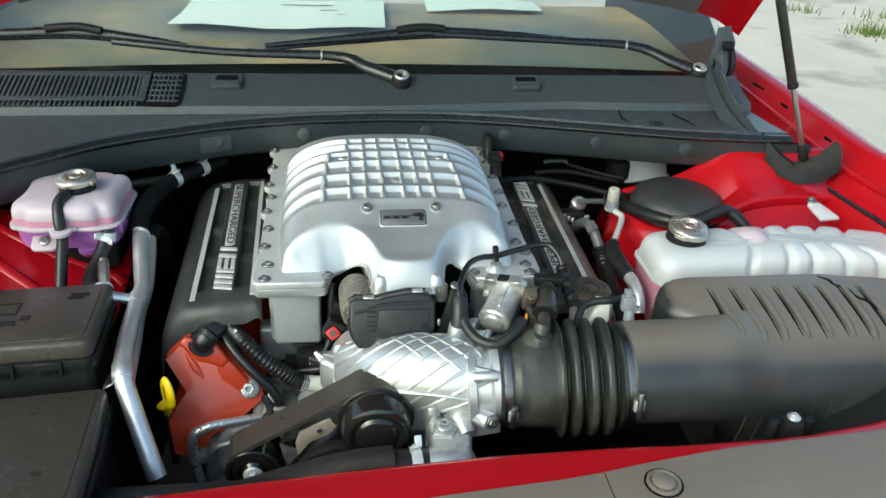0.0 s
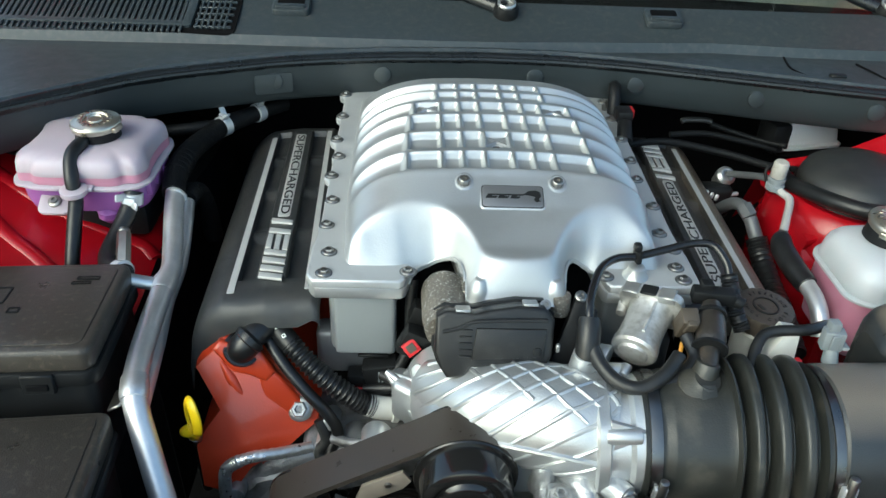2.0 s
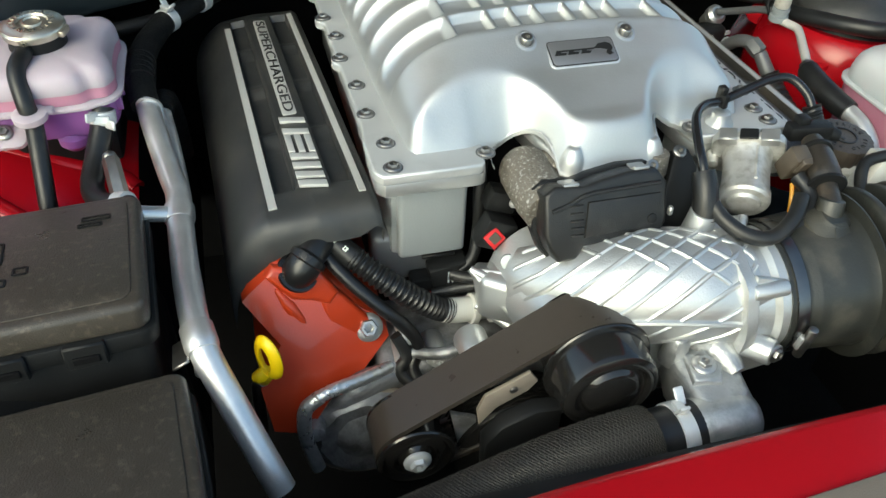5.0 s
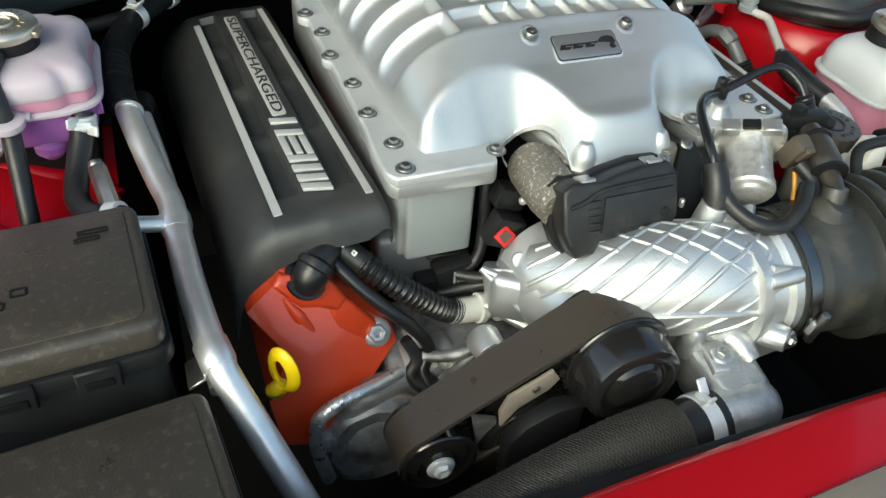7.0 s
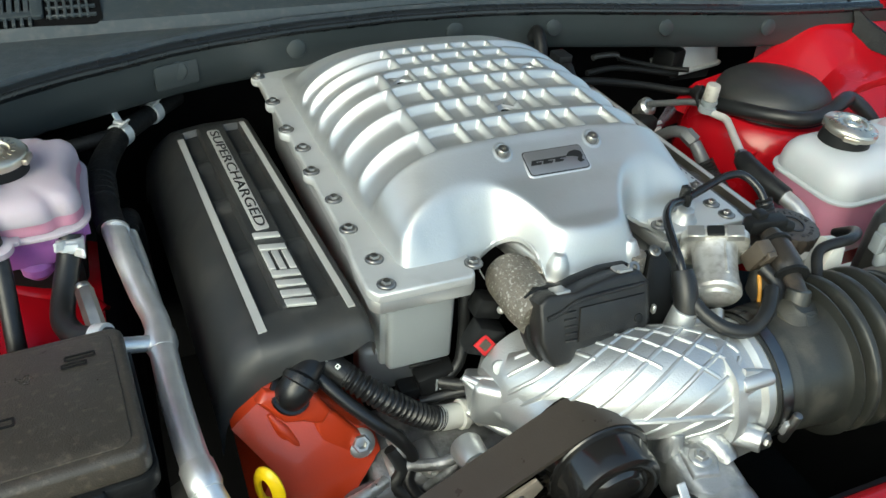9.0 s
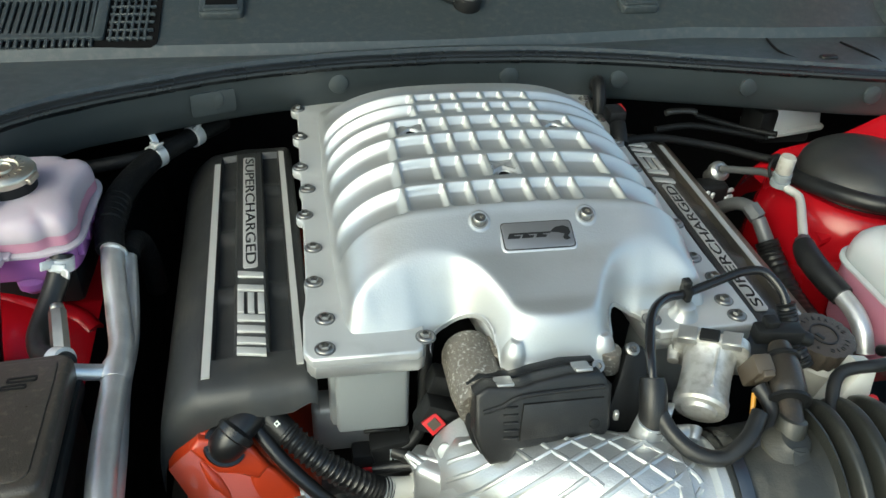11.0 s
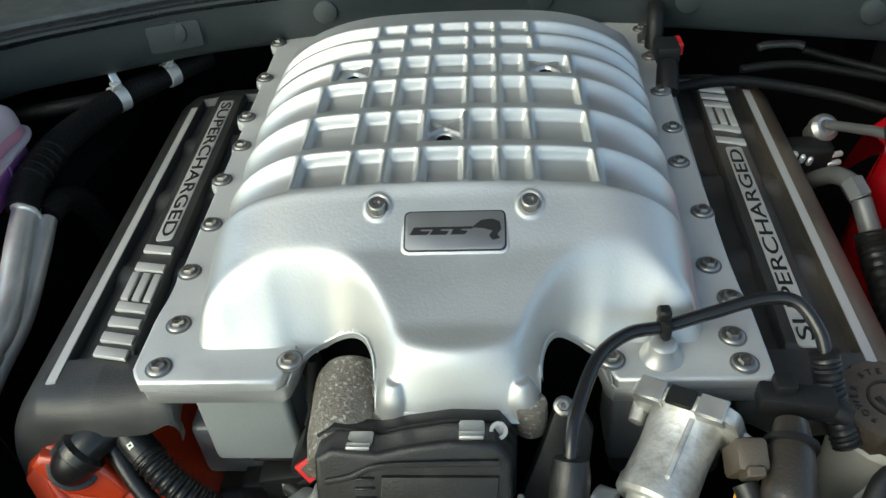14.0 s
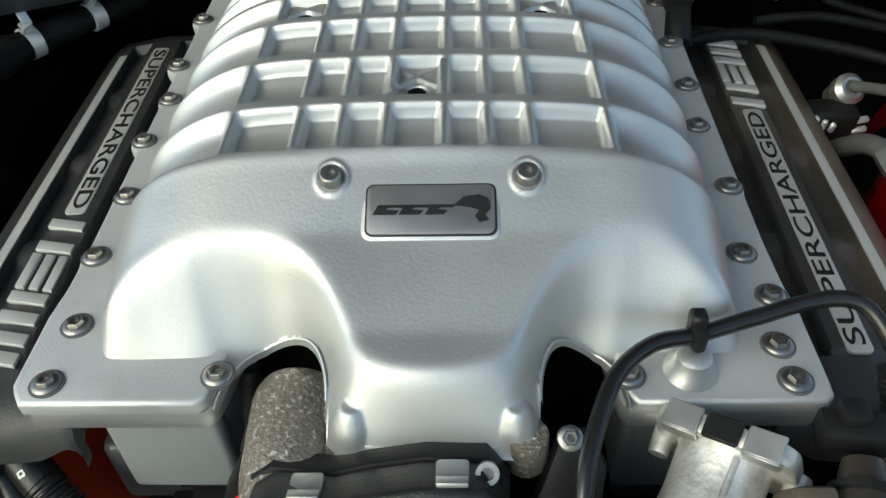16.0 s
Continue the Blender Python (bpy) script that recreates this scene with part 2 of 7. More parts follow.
def lathe(profile, m=None, seg=32, bm=None, wave=None):
    """A turned form: (radius, height) from one end to the other. wave(angle, r, z) may change the radius."""
    rings = []
    for r, z in profile:
        ring = []
        for i in range(seg):
            a = 2 * math.pi * i / seg
            q = wave(a, r, z) if wave else r
            ring.append((m or Matrix()) @ V((max(q, 1e-5) * math.cos(a), max(q, 1e-5) * math.sin(a), z)))
        rings.append(ring)
    return loft(rings, bm)


def rod(p0, p1, r0, r1=None, bev=0.0015, seg=24, bm=None):
    p0, p1 = V(p0), V(p1)
    r1 = r0 if r1 is None else r1
    far = (p1 - p0).length
    b = min(bev, r0 * 0.5, r1 * 0.5, far * 0.4)
    prof = [(1e-5, 0), (r0 - b, 0), (r0 - 0.3 * b, 0.3 * b), (r0, b), (r1, far - b), (r1 - 0.3 * b, far - 0.3 * b), (r1 - b, far), (1e-5, far)]
    return lathe(prof, aim(p0, p1 - p0), seg, bm)


def spline(points, steps=8):
    pts = [V(p) for p in points]
    if len(pts) < 3:
        return [pts[0].lerp(pts[1], i / steps) for i in range(steps + 1)]
    out = []
    for i in range(len(pts) - 1):
        a, b, c, d = pts[max(i - 1, 0)], pts[i], pts[i + 1], pts[min(i + 2, len(pts) - 1)]
        for s in range(steps):
            t = s / steps
            out.append(0.5 * (2 * b + (c - a) * t + (2 * a - 5 * b + 4 * c - d) * t * t + (3 * b - a - 3 * c + d) * t ** 3))
    return out + [pts[-1]]


def sweep(points, r, seg=14, steps=8, bm=None, flat=1.0):
    """A hose along points. r: a radius, one a point, or a function of the way along (0 to 1)."""
    line = spline(points, steps)
    n = len(line)
    rings, up = [], None
    for i, p in enumerate(line):
        way = (line[min(i + 1, n - 1)] - line[max(i - 1, 0)]).normalized()
        if up is None:
            up = way.orthogonal().normalized()
        up = (up - way * up.dot(way)).normalized()
        side = way.cross(up)
        u = i / (n - 1)
        if callable(r):
            q = r(u)
        elif isinstance(r, (list, tuple)):
            k = u * (len(r) - 1)
            q = r[int(k)] + (r[min(int(k) + 1, len(r) - 1)] - r[int(k)]) * (k - int(k))
        else:
            q = r
        rings.append([p + up * (q * math.cos(2 * math.pi * j / seg)) + side * (q * flat * math.sin(2 * math.pi * j / seg)) for j in range(seg)])
    return loft(rings, bm)


def rounded(w, h, r, n=5):
    """A rectangle with rounded corners, as a polygon round the origin."""
    pts = []
    for cx, cy, a0 in ((w / 2 - r, h / 2 - r, 0), (-w / 2 + r, h / 2 - r, 90), (-w / 2 + r, -h / 2 + r, 180), (w / 2 - r, -h / 2 + r, 270)):
        for i in range(n + 1):
            a = radians(a0 + 90 * i / n)
            pts.append((cx + r * math.cos(a), cy + r * math.sin(a)))
    return pts


def sheet(rows, thick=0.0, bm=None):
    """A surface through rows of points, with a thickness downwards if given."""
    b = loft(rows, bm, caps=False, closed=False)
    if thick:
        bmesh.ops.recalc_face_normals(b, faces=b.faces)
        bmesh.ops.solidify(b, geom=b.faces[:], thickness=thick)
    return b


def smooth(a, b, x):
    t = np.clip((x - a) / (b - a), 0, 1)
    return t * t * (3 - 2 * t)


def bolt_mesh(name, r, mat=STEEL, hexed=True):
    """A flanged screw head; its seat lies at z = 0."""
    b = lathe([(1e-5, -0.002), (r, -0.002), (r, r * 0.12), (r * 0.92, r * 0.22), (r * 0.66, r * 0.30), (1e-5, r * 0.30)], None, 20)
    q = r * 0.62
    lathe([(q, 0.2 * r), (q, 0.52 * r), (q * 0.86, 0.62 * r), (q * 0.55, 0.62 * r), (q * 0.45, 0.3 * r), (1e-5, 0.3 * r)], None, 6 if hexed else 18, b)
    return mesh_of(name, b, mat)

# ---- ground and distance ----
bm = sheet([[(x, y, 0.0) for x in (-400, -20, -4, 4, 20, 400)] for y in (-400, -20, -4, 4, 20, 400)])
single("ground", bm, CONCRETE, "pale weathered concrete pavement", "pavement", kind="structure")

# ---- body of the car ----
RIM = [(-0.95, -0.10), (-0.78, 0.08), (-0.60, 0.255), (-0.458, 0.373), (-0.281, 0.447), (-0.15, 0.475), (0.0, 0.487), (0.13, 0.483), (0.239, 0.464), (0.445, 0.413), (0.56, 0.385), (0.69, 0.367), (0.80, 0.36)]


def rim(x):
    return float(np.interp(x, [p[0] for p in RIM], [p[1] for p in RIM]))


def table(x, *pairs):
    return float(np.interp(x, [p[0] for p in pairs], [p[1] for p in pairs]))


def across(a, b, n):
    return [a + (b - a) * i / (n - 1) for i in range(n)]


# red front crossmember with a rolled rear lip
def front_edge(x):
    return float(np.interp(x, (-1.0, -0.3, 0.0, 0.178, 0.353, 0.563, 1.0), (-0.40, -0.362, -0.328, -0.321, -0.295, -0.279, -0.20)))


def rear_lip(x):
    return float(np.interp(x, (-1.0, -0.26, -0.1, 0.1, 0.30, 0.45, 0.58, 0.75, 1.0), (-0.30, -0.276, -0.269, -0.270, -0.279, -0.277, -0.257, -0.20, -0.08)))


def lip_z(x):
    return table(x, (-0.5, 0.788), (-0.1, 0.810), (0.05, 0.820), (0.25, 0.831), (1.0, 0.833))


xs = across(-0.85, 0.85, 41)
prof = [(0.010, -0.075), (0.002, -0.03), (0.0, -0.006), (-0.004, 0.0), (-0.012, 0.003)]
bm = sheet([[(x, rear_lip(x) + dy, lip_z(x) + dz) for x in xs] for dy, dz in prof] + [[(x, front_edge(x) - 0.03, lip_z(x) + 0.001) for x in xs], [(x, front_edge(x) - 0.05, 0.76) for x in xs]])
single("crossmember", bm, RED, "glossy red painted radiator crossmember of the car", "car body", kind="structure")

cover = thing("radiator_cover", (0.2, -0.5, 0.83), "dusty black plastic cover over the radiator", "car trim", kind="structure")
for a, b in ((-0.85, 0.2), (0.2012, 0.85)):
    ys = across(a, b, 22)
    rows = [[(x, front_edge(x) + 0.001, lip_z(x) - 0.002) for x in ys], [(x, front_edge(x) - 0.003, lip_z(x) + 0.0065) for x in ys], [(x, front_edge(x) - 0.010, lip_z(x) + 0.008) for x in ys],
            [(x, front_edge(x) - 0.12, lip_z(x) + 0.008) for x in ys], [(x, front_edge(x) - 0.35, 0.80) for x in ys], [(x, front_edge(x) - 0.50, 0.70) for x in ys], [(x, front_edge(x) - 0.53, 0.25) for x in ys]]
    part("panel", sheet(rows), COVER, cover)
pin = lathe([(0.0185, 0), (0.0185, 0.003), (0.016, 0.004), (0.014, 0.001), (0.0125, 0.001), (0.012, 0.0045), (0.009, 0.0065), (1e-5, 0.007)], Matrix.Translation((0.259, -0.345, 0.838)), 28)
part("push_pin", pin, COVER, cover)
# dark ring stands for the shade in the pin's recess
part("pin_recess", lathe([(0.0212, 0.0), (0.0212, 0.0008), (0.0188, 0.0006), (0.0188, 0.0)], Matrix.Translation((0.259, -0.345, 0.8385)), 32), DARK, cover, "dark recess round the pin")

# inner aprons, left and right
def apron(side, name, zs, ya, yb, mat, label):
    ys = across(ya, yb, 20)
    rows = []
    for x, z, lift in zs:
        rows.append([(side * x, y, z + lift * math.exp(-((y - 0.30) / 0.16) ** 2)) for y in ys])
    return single(name, sheet(rows), mat, label, "car body", kind="structure")


SEC_L = [(0.40, 0.45, 0.0), (0.405, 0.72, 0.02), (0.42, 0.765, 0.03), (0.50, 0.80, 0.03), (0.60, 0.83, 0.03), (0.70, 0.85, 0.04), (0.76, 0.90, 0.0), (0.80, 0.945, 0.0), (0.84, 0.955, 0.0), (0.95, 0.93, 0.0), (1.0, 0.80, 0.0), (1.02, 0.3, 0)]
SEC_R = [(0.42, 0.45, 0.0), (0.425, 0.70, 0.02), (0.45, 0.75, 0.03), (0.54, 0.79, 0.05), (0.62, 0.835, 0.045), (0.66, 0.862, 0.03), (0.70, 0.872, 0.026), (0.745, 0.874, 0.022), (0.775, 0.868, 0.02), (0.80, 0.85, 0.0), (0.83, 0.84, 0.0)]
GLOSS = "glossy red painted inner wing of the engine bay"
SHIELD = "black plastic splash shield inside the engine bay"
apron(-1, "apron_left", SEC_L[2:], 0.075, 0.30, RED, GLOSS)
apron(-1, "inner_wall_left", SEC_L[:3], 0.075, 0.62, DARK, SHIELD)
apron(-1, "rear_shield_left", SEC_L[2:], 0.301, 0.62, BLACK, SHIELD)


# the right inner wing: a bank that rises to a crest behind and breaks off at a shelf in front
cols = []
for x in across(0.43, 0.845, 40):
    cy = table(x, (0.42, 0.40), (0.46, 0.39), (0.60, 0.385), (0.655, 0.375), (0.83, 0.37))
    cz = table(x, (0.42, 0.80), (0.46, 0.846), (0.54, 0.864), (0.60, 0.896), (0.64, 0.925), (0.66, 0.931), (0.74, 0.934), (0.83, 0.934))
    ey = table(x, (0.42, 0.22), (0.56, 0.225), (0.60, 0.237), (0.647, 0.257), (0.704, 0.264), (0.83, 0.266))
    ez = table(x, (0.42, 0.81), (0.50, 0.842), (0.56, 0.858), (0.60, 0.873), (0.647, 0.880), (0.704, 0.885), (0.83, 0.885))
    mz = table(x, (0.42, 0.81), (0.46, 0.836), (0.60, 0.846), (0.625, 0.862), (0.65, 0.884), (0.70, 0.895), (0.83, 0.897))
    my = ey + 0.45 * (cy - ey)
    cols.append([(x, cy + 0.05, cz - 0.10), (x, cy + 0.010, cz - 0.006), (x, cy + 0.004, cz), (x, cy - 0.004, cz), (x, cy - 0.012, cz - 0.005), (x, my + 0.018, mz + 0.35 * (cz - mz)), (x, my, mz),
                 (x, ey + 0.018, ez + 0.0015), (x, ey + 0.004, ez + 0.0005), (x, ey - 0.001, ez - 0.002), (x, ey - 0.002, ez - 0.007), (x, ey + 0.004, ez - 0.020), (x, ey - 0.01, ez - 0.034), (x, 0.17, min(ez - 0.04, 0.835)), (x, 0.13, 0.78), (x, 0.12, 0.66)])
single("apron_right", sheet([[c[i] for c in cols] for i in range(len(cols[0]))]), RED, GLOSS, "car body", kind="structure")
def left_z(x, y):
    return table(-x, *[(q[0], q[1]) for q in SEC_L[2:]]) + table(-x, *[(q[0], q[2]) for q in SEC_L[2:]]) * math.exp(-((y - 0.30) / 0.16) ** 2)


SWAGES = [[(-0.70, 0.285), (-0.649, 0.268), (-0.592, 0.238), (-0.534, 0.216), (-0.487, 0.208), (-0.445, 0.205), (-0.424, 0.190)], [(-0.68, 0.215), (-0.625, 0.190), (-0.581, 0.158), (-0.54, 0.133), (-0.51, 0.11)]]
for line_ in SWAGES:
    fine = spline([(x, y, 0) for x, y in line_], 6)
    single("wing_swage", sweep([(p.x, p.y, left_z(p.x, p.y) - 0.0085) for p in fine], 0.0125, 20, 2), RED, "pressed bead in the red inner wing", "car body", kind="structure")
apron(-1, "splash_shield_left", SEC_L[:6], -0.45, 0.074, BLACK, SHIELD)
apron(1, "splash_shield_right", SEC_R[:6], -0.45, 0.019, BLACK, SHIELD)

# right fender with its flanged gutter
fen = [(-0.60, 0.72), (-0.3, 0.82), (0.02, 0.885), (0.15, 0.888), (0.285, 0.872), (0.6, 0.90), (0.8, 0.915), (1.05, 0.93)]


def fender_x(y):
    return float(np.interp(y, [p[0] for p in fen], [p[1] for p in fen]))


ys = across(-0.6, 1.02, 42)
rows = [[(fender_x(y) + dx, y, z) for y in ys] for dx, z in ((-0.085, 0.83), (-0.072, 0.870), (-0.066, 0.884), (-0.052, 0.888), (-0.047, 0.893), (-0.040, 0.918), (-0.034, 0.921), (-0.030, 0.926), (-0.014, 0.955), (-0.010, 0.960), (0.0, 0.964), (0.012, 0.965), (0.05, 0.945), (0.09, 0.91), (0.115, 0.84), (0.125, 0.70), (0.12, 0.45))]
single("fender_right", sheet(rows), RED, "glossy red front wing with painted gutter flange", "car body", kind="structure")
for y, far in ((0.74, 0.055), (0.60, 0.030), (0.40, 0.024)):
    x = fender_x(y)
    single("flange_slot", prism(rounded(far, 0.011, 0.005), -0.001, 0.0012, 0.0, Matrix.Translation((x - 0.0232, y, 0.9405)) @ Matrix.Rotation(radians(90), 4, "Z") @ Matrix.Rotation(radians(58), 4, "X")), DARK, "dark oval slot pressed into the red wing flange", "slot", "flange slots", kind="structure")
single("wing_joint", sweep([(fender_x(y) - 0.062, y, 0.8868) for y in across(-0.3, 0.95, 26)], 0.0042, 8, 2), SATIN, "black sealer joint along the red wing gutter", "seal", kind="structure")
single("flange_bead", sweep([(fender_x(y) - 0.036, y, 0.9215) for y in across(-0.5, 1.0, 26)], 0.0060, 10, 2), RED, "rolled red bead along the wing flange", "car body", kind="structure")

# strut tower
bm = lathe([(0.130, -0.22), (0.126, -0.08), (0.118, -0.03), (0.108, -0.006), (0.098, 0.001), (0.09, 0.0), (1e-5, 0.0)], Matrix.Translation((0.529, 0.30, 0.845)), 48)
single("strut_tower", bm, RED, "red painted strut tower beside the engine", "car body", kind="structure")

# firewall and the bay's dark depth
xs = across(-0.95, 0.80, 36)
rows = [[(x, rim(x) - 0.004, 0.948) for x in xs], [(x, rim(x) - 0.002, 0.93) for x in xs], [(x, rim(x) + 0.004, 0.900) for x in xs], [(x, rim(x) + 0.012, 0.893) for x in xs]]
single("plenum_lining", sheet(rows), LINING, "grey black lining below the bonnet seal", "firewall", kind="structure")
rows = [[(x, rim(x) + 0.010, 0.945) for x in xs], [(x, rim(x) + 0.013, 0.893) for x in xs], [(x, rim(x) + 0.016, 0.894) for x in xs], [(x, rim(x) + 0.03, 0.92) for x in xs], [(x, 0.62, 0.92) for x in xs], [(x, 0.62, 0.6) for x in xs], [(x, 0.62, 0.3) for x in xs]]
# shade of the crowded bay is put into this near-black colour
single("firewall", sheet(rows), DARK, "black insulated firewall behind the engine, with the bay's shade in its colour", "firewall", kind="structure")
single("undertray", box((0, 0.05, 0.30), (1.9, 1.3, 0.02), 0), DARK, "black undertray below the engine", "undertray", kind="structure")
single("radiator", box((0, -0.36, 0.55), (1.5, 0.05, 0.46), 0.004), BLACK, "black radiator behind the front panel", "radiator")

# cowl panel
cowl = thing("cowl_panel", (0, 0.5, 0.95), "grey black plastic cowl panel below the windshield", "cowl", kind="structure")
xs = across(-0.95, 0.76, 58)


def step_y(x):
    return float(np.interp(x, (-0.95, -0.38, 0.0, 0.37, 0.5, 0.76), (0.50, 0.515, 0.515, 0.545, 0.535, 0.53)))


def cowl_rows(x):
    r, s = rim(x), step_y(x)
    s = max(s, r + 0.03)
    return [(x, r + 0.014, 0.955), (x, r + 0.020, 0.962), (x, r + 0.028, 0.961), (x, (r + s) / 2, 0.957), (x, s - 0.010, 0.953), (x, s - 0.002, 0.954), (x, s + 0.003, 0.968), (x, min(s + 0.05, 0.572), 0.979),
            (x, 0.60, 0.992), (x, 0.625, 0.999), (x, 0.631, 0.985), (x, 0.655, 0.968), (x, 0.72, 0.96)]


cols = [cowl_rows(x) for x in xs]
part("panel", sheet([[c[i] for c in cols] for i in range(len(cols[0]))]), COWLGREY, cowl)
bm = sweep([(x, rim(x) + 0.004, 0.953) for x in across(-0.95, 0.76, 30)], 0.009, 10, 3)
part("weatherstrip", bm, SATIN, cowl, "black rubber bonnet seal")
bm = sweep([(x, rim(x) - 0.006, 0.955) for x in across(-0.95, 0.76, 30)], 0.004, 8, 3)
part("seal_lip", bm, SATIN, cowl)

# windshield, dashboard and papers
def glass_at(x, y):
    return 0.985 + (y - 0.665) * 0.60 - 0.06 * (x / 0.8) ** 2 * 0.3


rows = [[(x, y, glass_at(x, y)) for x in across(-0.95, 0.80, 20)] for y in (0.655, 0.8, 1.0, 1.3, 1.6)]
bm = sheet(rows, 0.004)
ws = single("windshield", bm, GLASS, "clear laminated windshield reflecting the sky", "windshield", kind="structure")
ws.visible_shadow = False
# dark band puts in the shadow behind the parked wipers
rows = [[(x, y, glass_at(x, y) - 0.008) for x in across(-0.95, 0.73, 16)] for y in (0.650, 0.67, 0.70)]
single("foot_shade_band", sheet(rows, 0.001), DARK, "black band with the shadow along the windshield foot", "trim", kind="structure")
rows = [[(x, y, z) for x in (-0.95, -0.5, 0, 0.5, 0.82)] for y, z in ((0.70, 0.93), (0.9, 0.955), (1.2, 0.975), (1.45, 0.97), (1.47, 0.6))]
single("dashboard", sheet(rows), DASH, "vinyl dashboard top in the tan and teal of windshield reflections", "dashboard", kind="structure")

for x in (-0.945, 0.79):
    rows = [[(x, y, glass_at(x, y) - 0.012), (x, y, 0.6)] for y in (0.70, 0.9, 1.2, 1.6)]
    single("cabin_side", sheet(rows, 0.004), CABIN, "dark vinyl side of the cabin behind the windshield", "car interior", kind="structure")

# ---- bonnet ----
hood = thing("bonnet", (0, 0.80, 1.03), "open red bonnet with a black lined underside", "bonnet")
hm = Matrix.Translation((0, 0.80, 1.03)) @ Matrix.Rotation(radians(-52.0), 4, "X")


def hood_sheet(width, inset, lift, u_steps):
    rows = []
    for v in across(0, 1, 12):
        row = []
        for u in across(-1, 1, u_steps):
            start = 0.10 * (1 - abs(u * width / 0.85) ** 7) + inset
            w = start + (1.26 - inset - start) * v
            row.append(hm @ V((u * width * (1 - 0.12 * (w / 1.16) ** 2), -w, 0.04 * (1 - u * u) + lift)))
        rows.append(row)
    return rows


part("skin", sheet(hood_sheet(0.85, 0.0, 0.02, 24), 0.004), RED, hood)
part("liner", sheet(hood_sheet(0.70, 0.02, 0.004, 24), 0.006), LINER, hood, "black felt liner")

# ---- supercharger ----
sc = thing("supercharger", (0, 0.2, 0.80), "large ribbed silver cast aluminium supercharger on the engine", "supercharger")
STEP = 0.0011
gx, gy = np.arange(-0.186, 0.1861, STEP), np.arange(-0.046, 0.4761, STEP)
X, Y = np.meshgrid(gx, gy)
ROWS_Y = [(0.094, 0.130), (0.141, 0.180), (0.191, 0.229), (0.239, 0.270), (0.284, 0.309), (0.321, 0.342)]
ENDS = [0.100, 0.100, 0.098, 0.094, 0.066, 0.064]
SPLITS = [-0.064, -0.0405, -0.0165, 0.0145, 0.0375, 0.060]


def blurred(a, sigma):
    k = np.exp(-0.5 * (np.arange(-3 * int(sigma + 1), 3 * int(sigma + 1) + 1) / sigma) ** 2)
    k /= k.sum()
    pad = len(k) // 2
    for axis in (0, 1):
        wide = np.pad(a, [(pad, pad) if n == axis else (0, 0) for n in (0, 1)], mode="edge")
        a = np.apply_along_axis(lambda row: np.convolve(row, k, "valid"), axis, wide)
    return a


base = 0.896
half = np.interp(Y, (-0.05, 0.0, 0.03, 0.12, 0.25, 0.48), (0.158, 0.160, 0.164, 0.170, 0.173, 0.175))
crown = np.interp(Y, (-0.05, 0.0, 0.05, 0.084, 0.092, 0.25, 0.345, 0.40, 0.44, 0.47), (0.930, 0.936, 0.953, 0.9705, 0.9765, 0.9765, 0.970, 0.956, 0.932, 0.898))
flat_to = np.interp(Y, (0.0, 0.09, 0.35, 0.45), (0.105, 0.085, 0.070, 0.060))
u = np.clip((np.abs(X) - flat_to) / (half - flat_to), 0, 1)
side = (1 - u ** 2.3) ** (1 / 2.3)
FOOT = [(-0.20, 0.013), (-0.163, 0.013), (-0.112, 0.013), (-0.096, 0.018), (-0.084, 0.021), (-0.070, 0.0235), (-0.058, 0.019), (-0.049, 0.008), (-0.0445, -0.008), (-0.042, -0.022), (-0.037, -0.032), (-0.028, -0.0362), (-0.018, -0.0368),
        (0.037, -0.0368), (0.047, -0.0362), (0.056, -0.032), (0.061, -0.022), (0.0635, -0.008), (0.067, 0.006), (0.074, 0.0155), (0.082, 0.0195), (0.091, 0.0175), (0.102, 0.015), (0.165, 0.015), (0.20, 0.015)]
CREST = [(-0.20, 0.02), (-0.158, 0.032), (-0.143, 0.042), (-0.120, 0.050), (-0.095, 0.053), (-0.070, 0.0505), (-0.055, 0.042), (-0.043, 0.027), (-0.033, 0.009), (-0.024, -0.006), (-0.012, -0.015), (0.010, -0.0185),
         (0.032, -0.015), (0.044, -0.006), (0.053, 0.009), (0.063, 0.027), (0.075, 0.043), (0.090, 0.052), (0.112, 0.057), (0.133, 0.052), (0.150, 0.040), (0.165, 0.030), (0.20, 0.02)]


def rounded_line(points):
    return [(p.x, p.y) for p in spline([(x, y, 0) for x, y in points], 4)]


def distance(line):
    area = Y < 0.10
    pts = np.stack([X[area], Y[area]], 1)
    best = np.full(len(pts), 9.0)
    for (ax_, ay), (bx, by) in zip(line[:-1], line[1:]):
        ab = np.array([bx - ax_, by - ay])
        k = np.clip(((pts - (ax_, ay)) @ ab) / max(ab @ ab, 1e-12), 0, 1)[:, None]
        best = np.minimum(best, np.linalg.norm(pts - (np.array([ax_, ay]) + k * ab), axis=1))
    out = np.full(X.shape, 9.0)
    out[area] = best
    return out


foot, crest = rounded_line(FOOT), rounded_line(CREST)
front = np.interp(X, [p[0] for p in foot], [p[1] for p in foot])
brow = np.interp(X, [p[0] for p in crest], [p[1] for p in crest])
d0, d1 = distance(foot), distance(crest)
s = np.where(Y >= brow, 1.0, d0 / (d0 + d1 + 1e-9))
nose = -np.log(np.exp(-12.0 * 1.20 * s) + np.exp(-12.0)) / 12.0 + np.log(1 + np.exp(-12.0)) / 12.0
nose = nose / nose.max()
H = base + (crown - base - 0.004 * (X / 0.1) ** 2 * (Y > 0.09)) * side * nose
H[(np.abs(X) >= half) | (Y <= front)] = base - 0.006
H = blurred(H, 2.5)
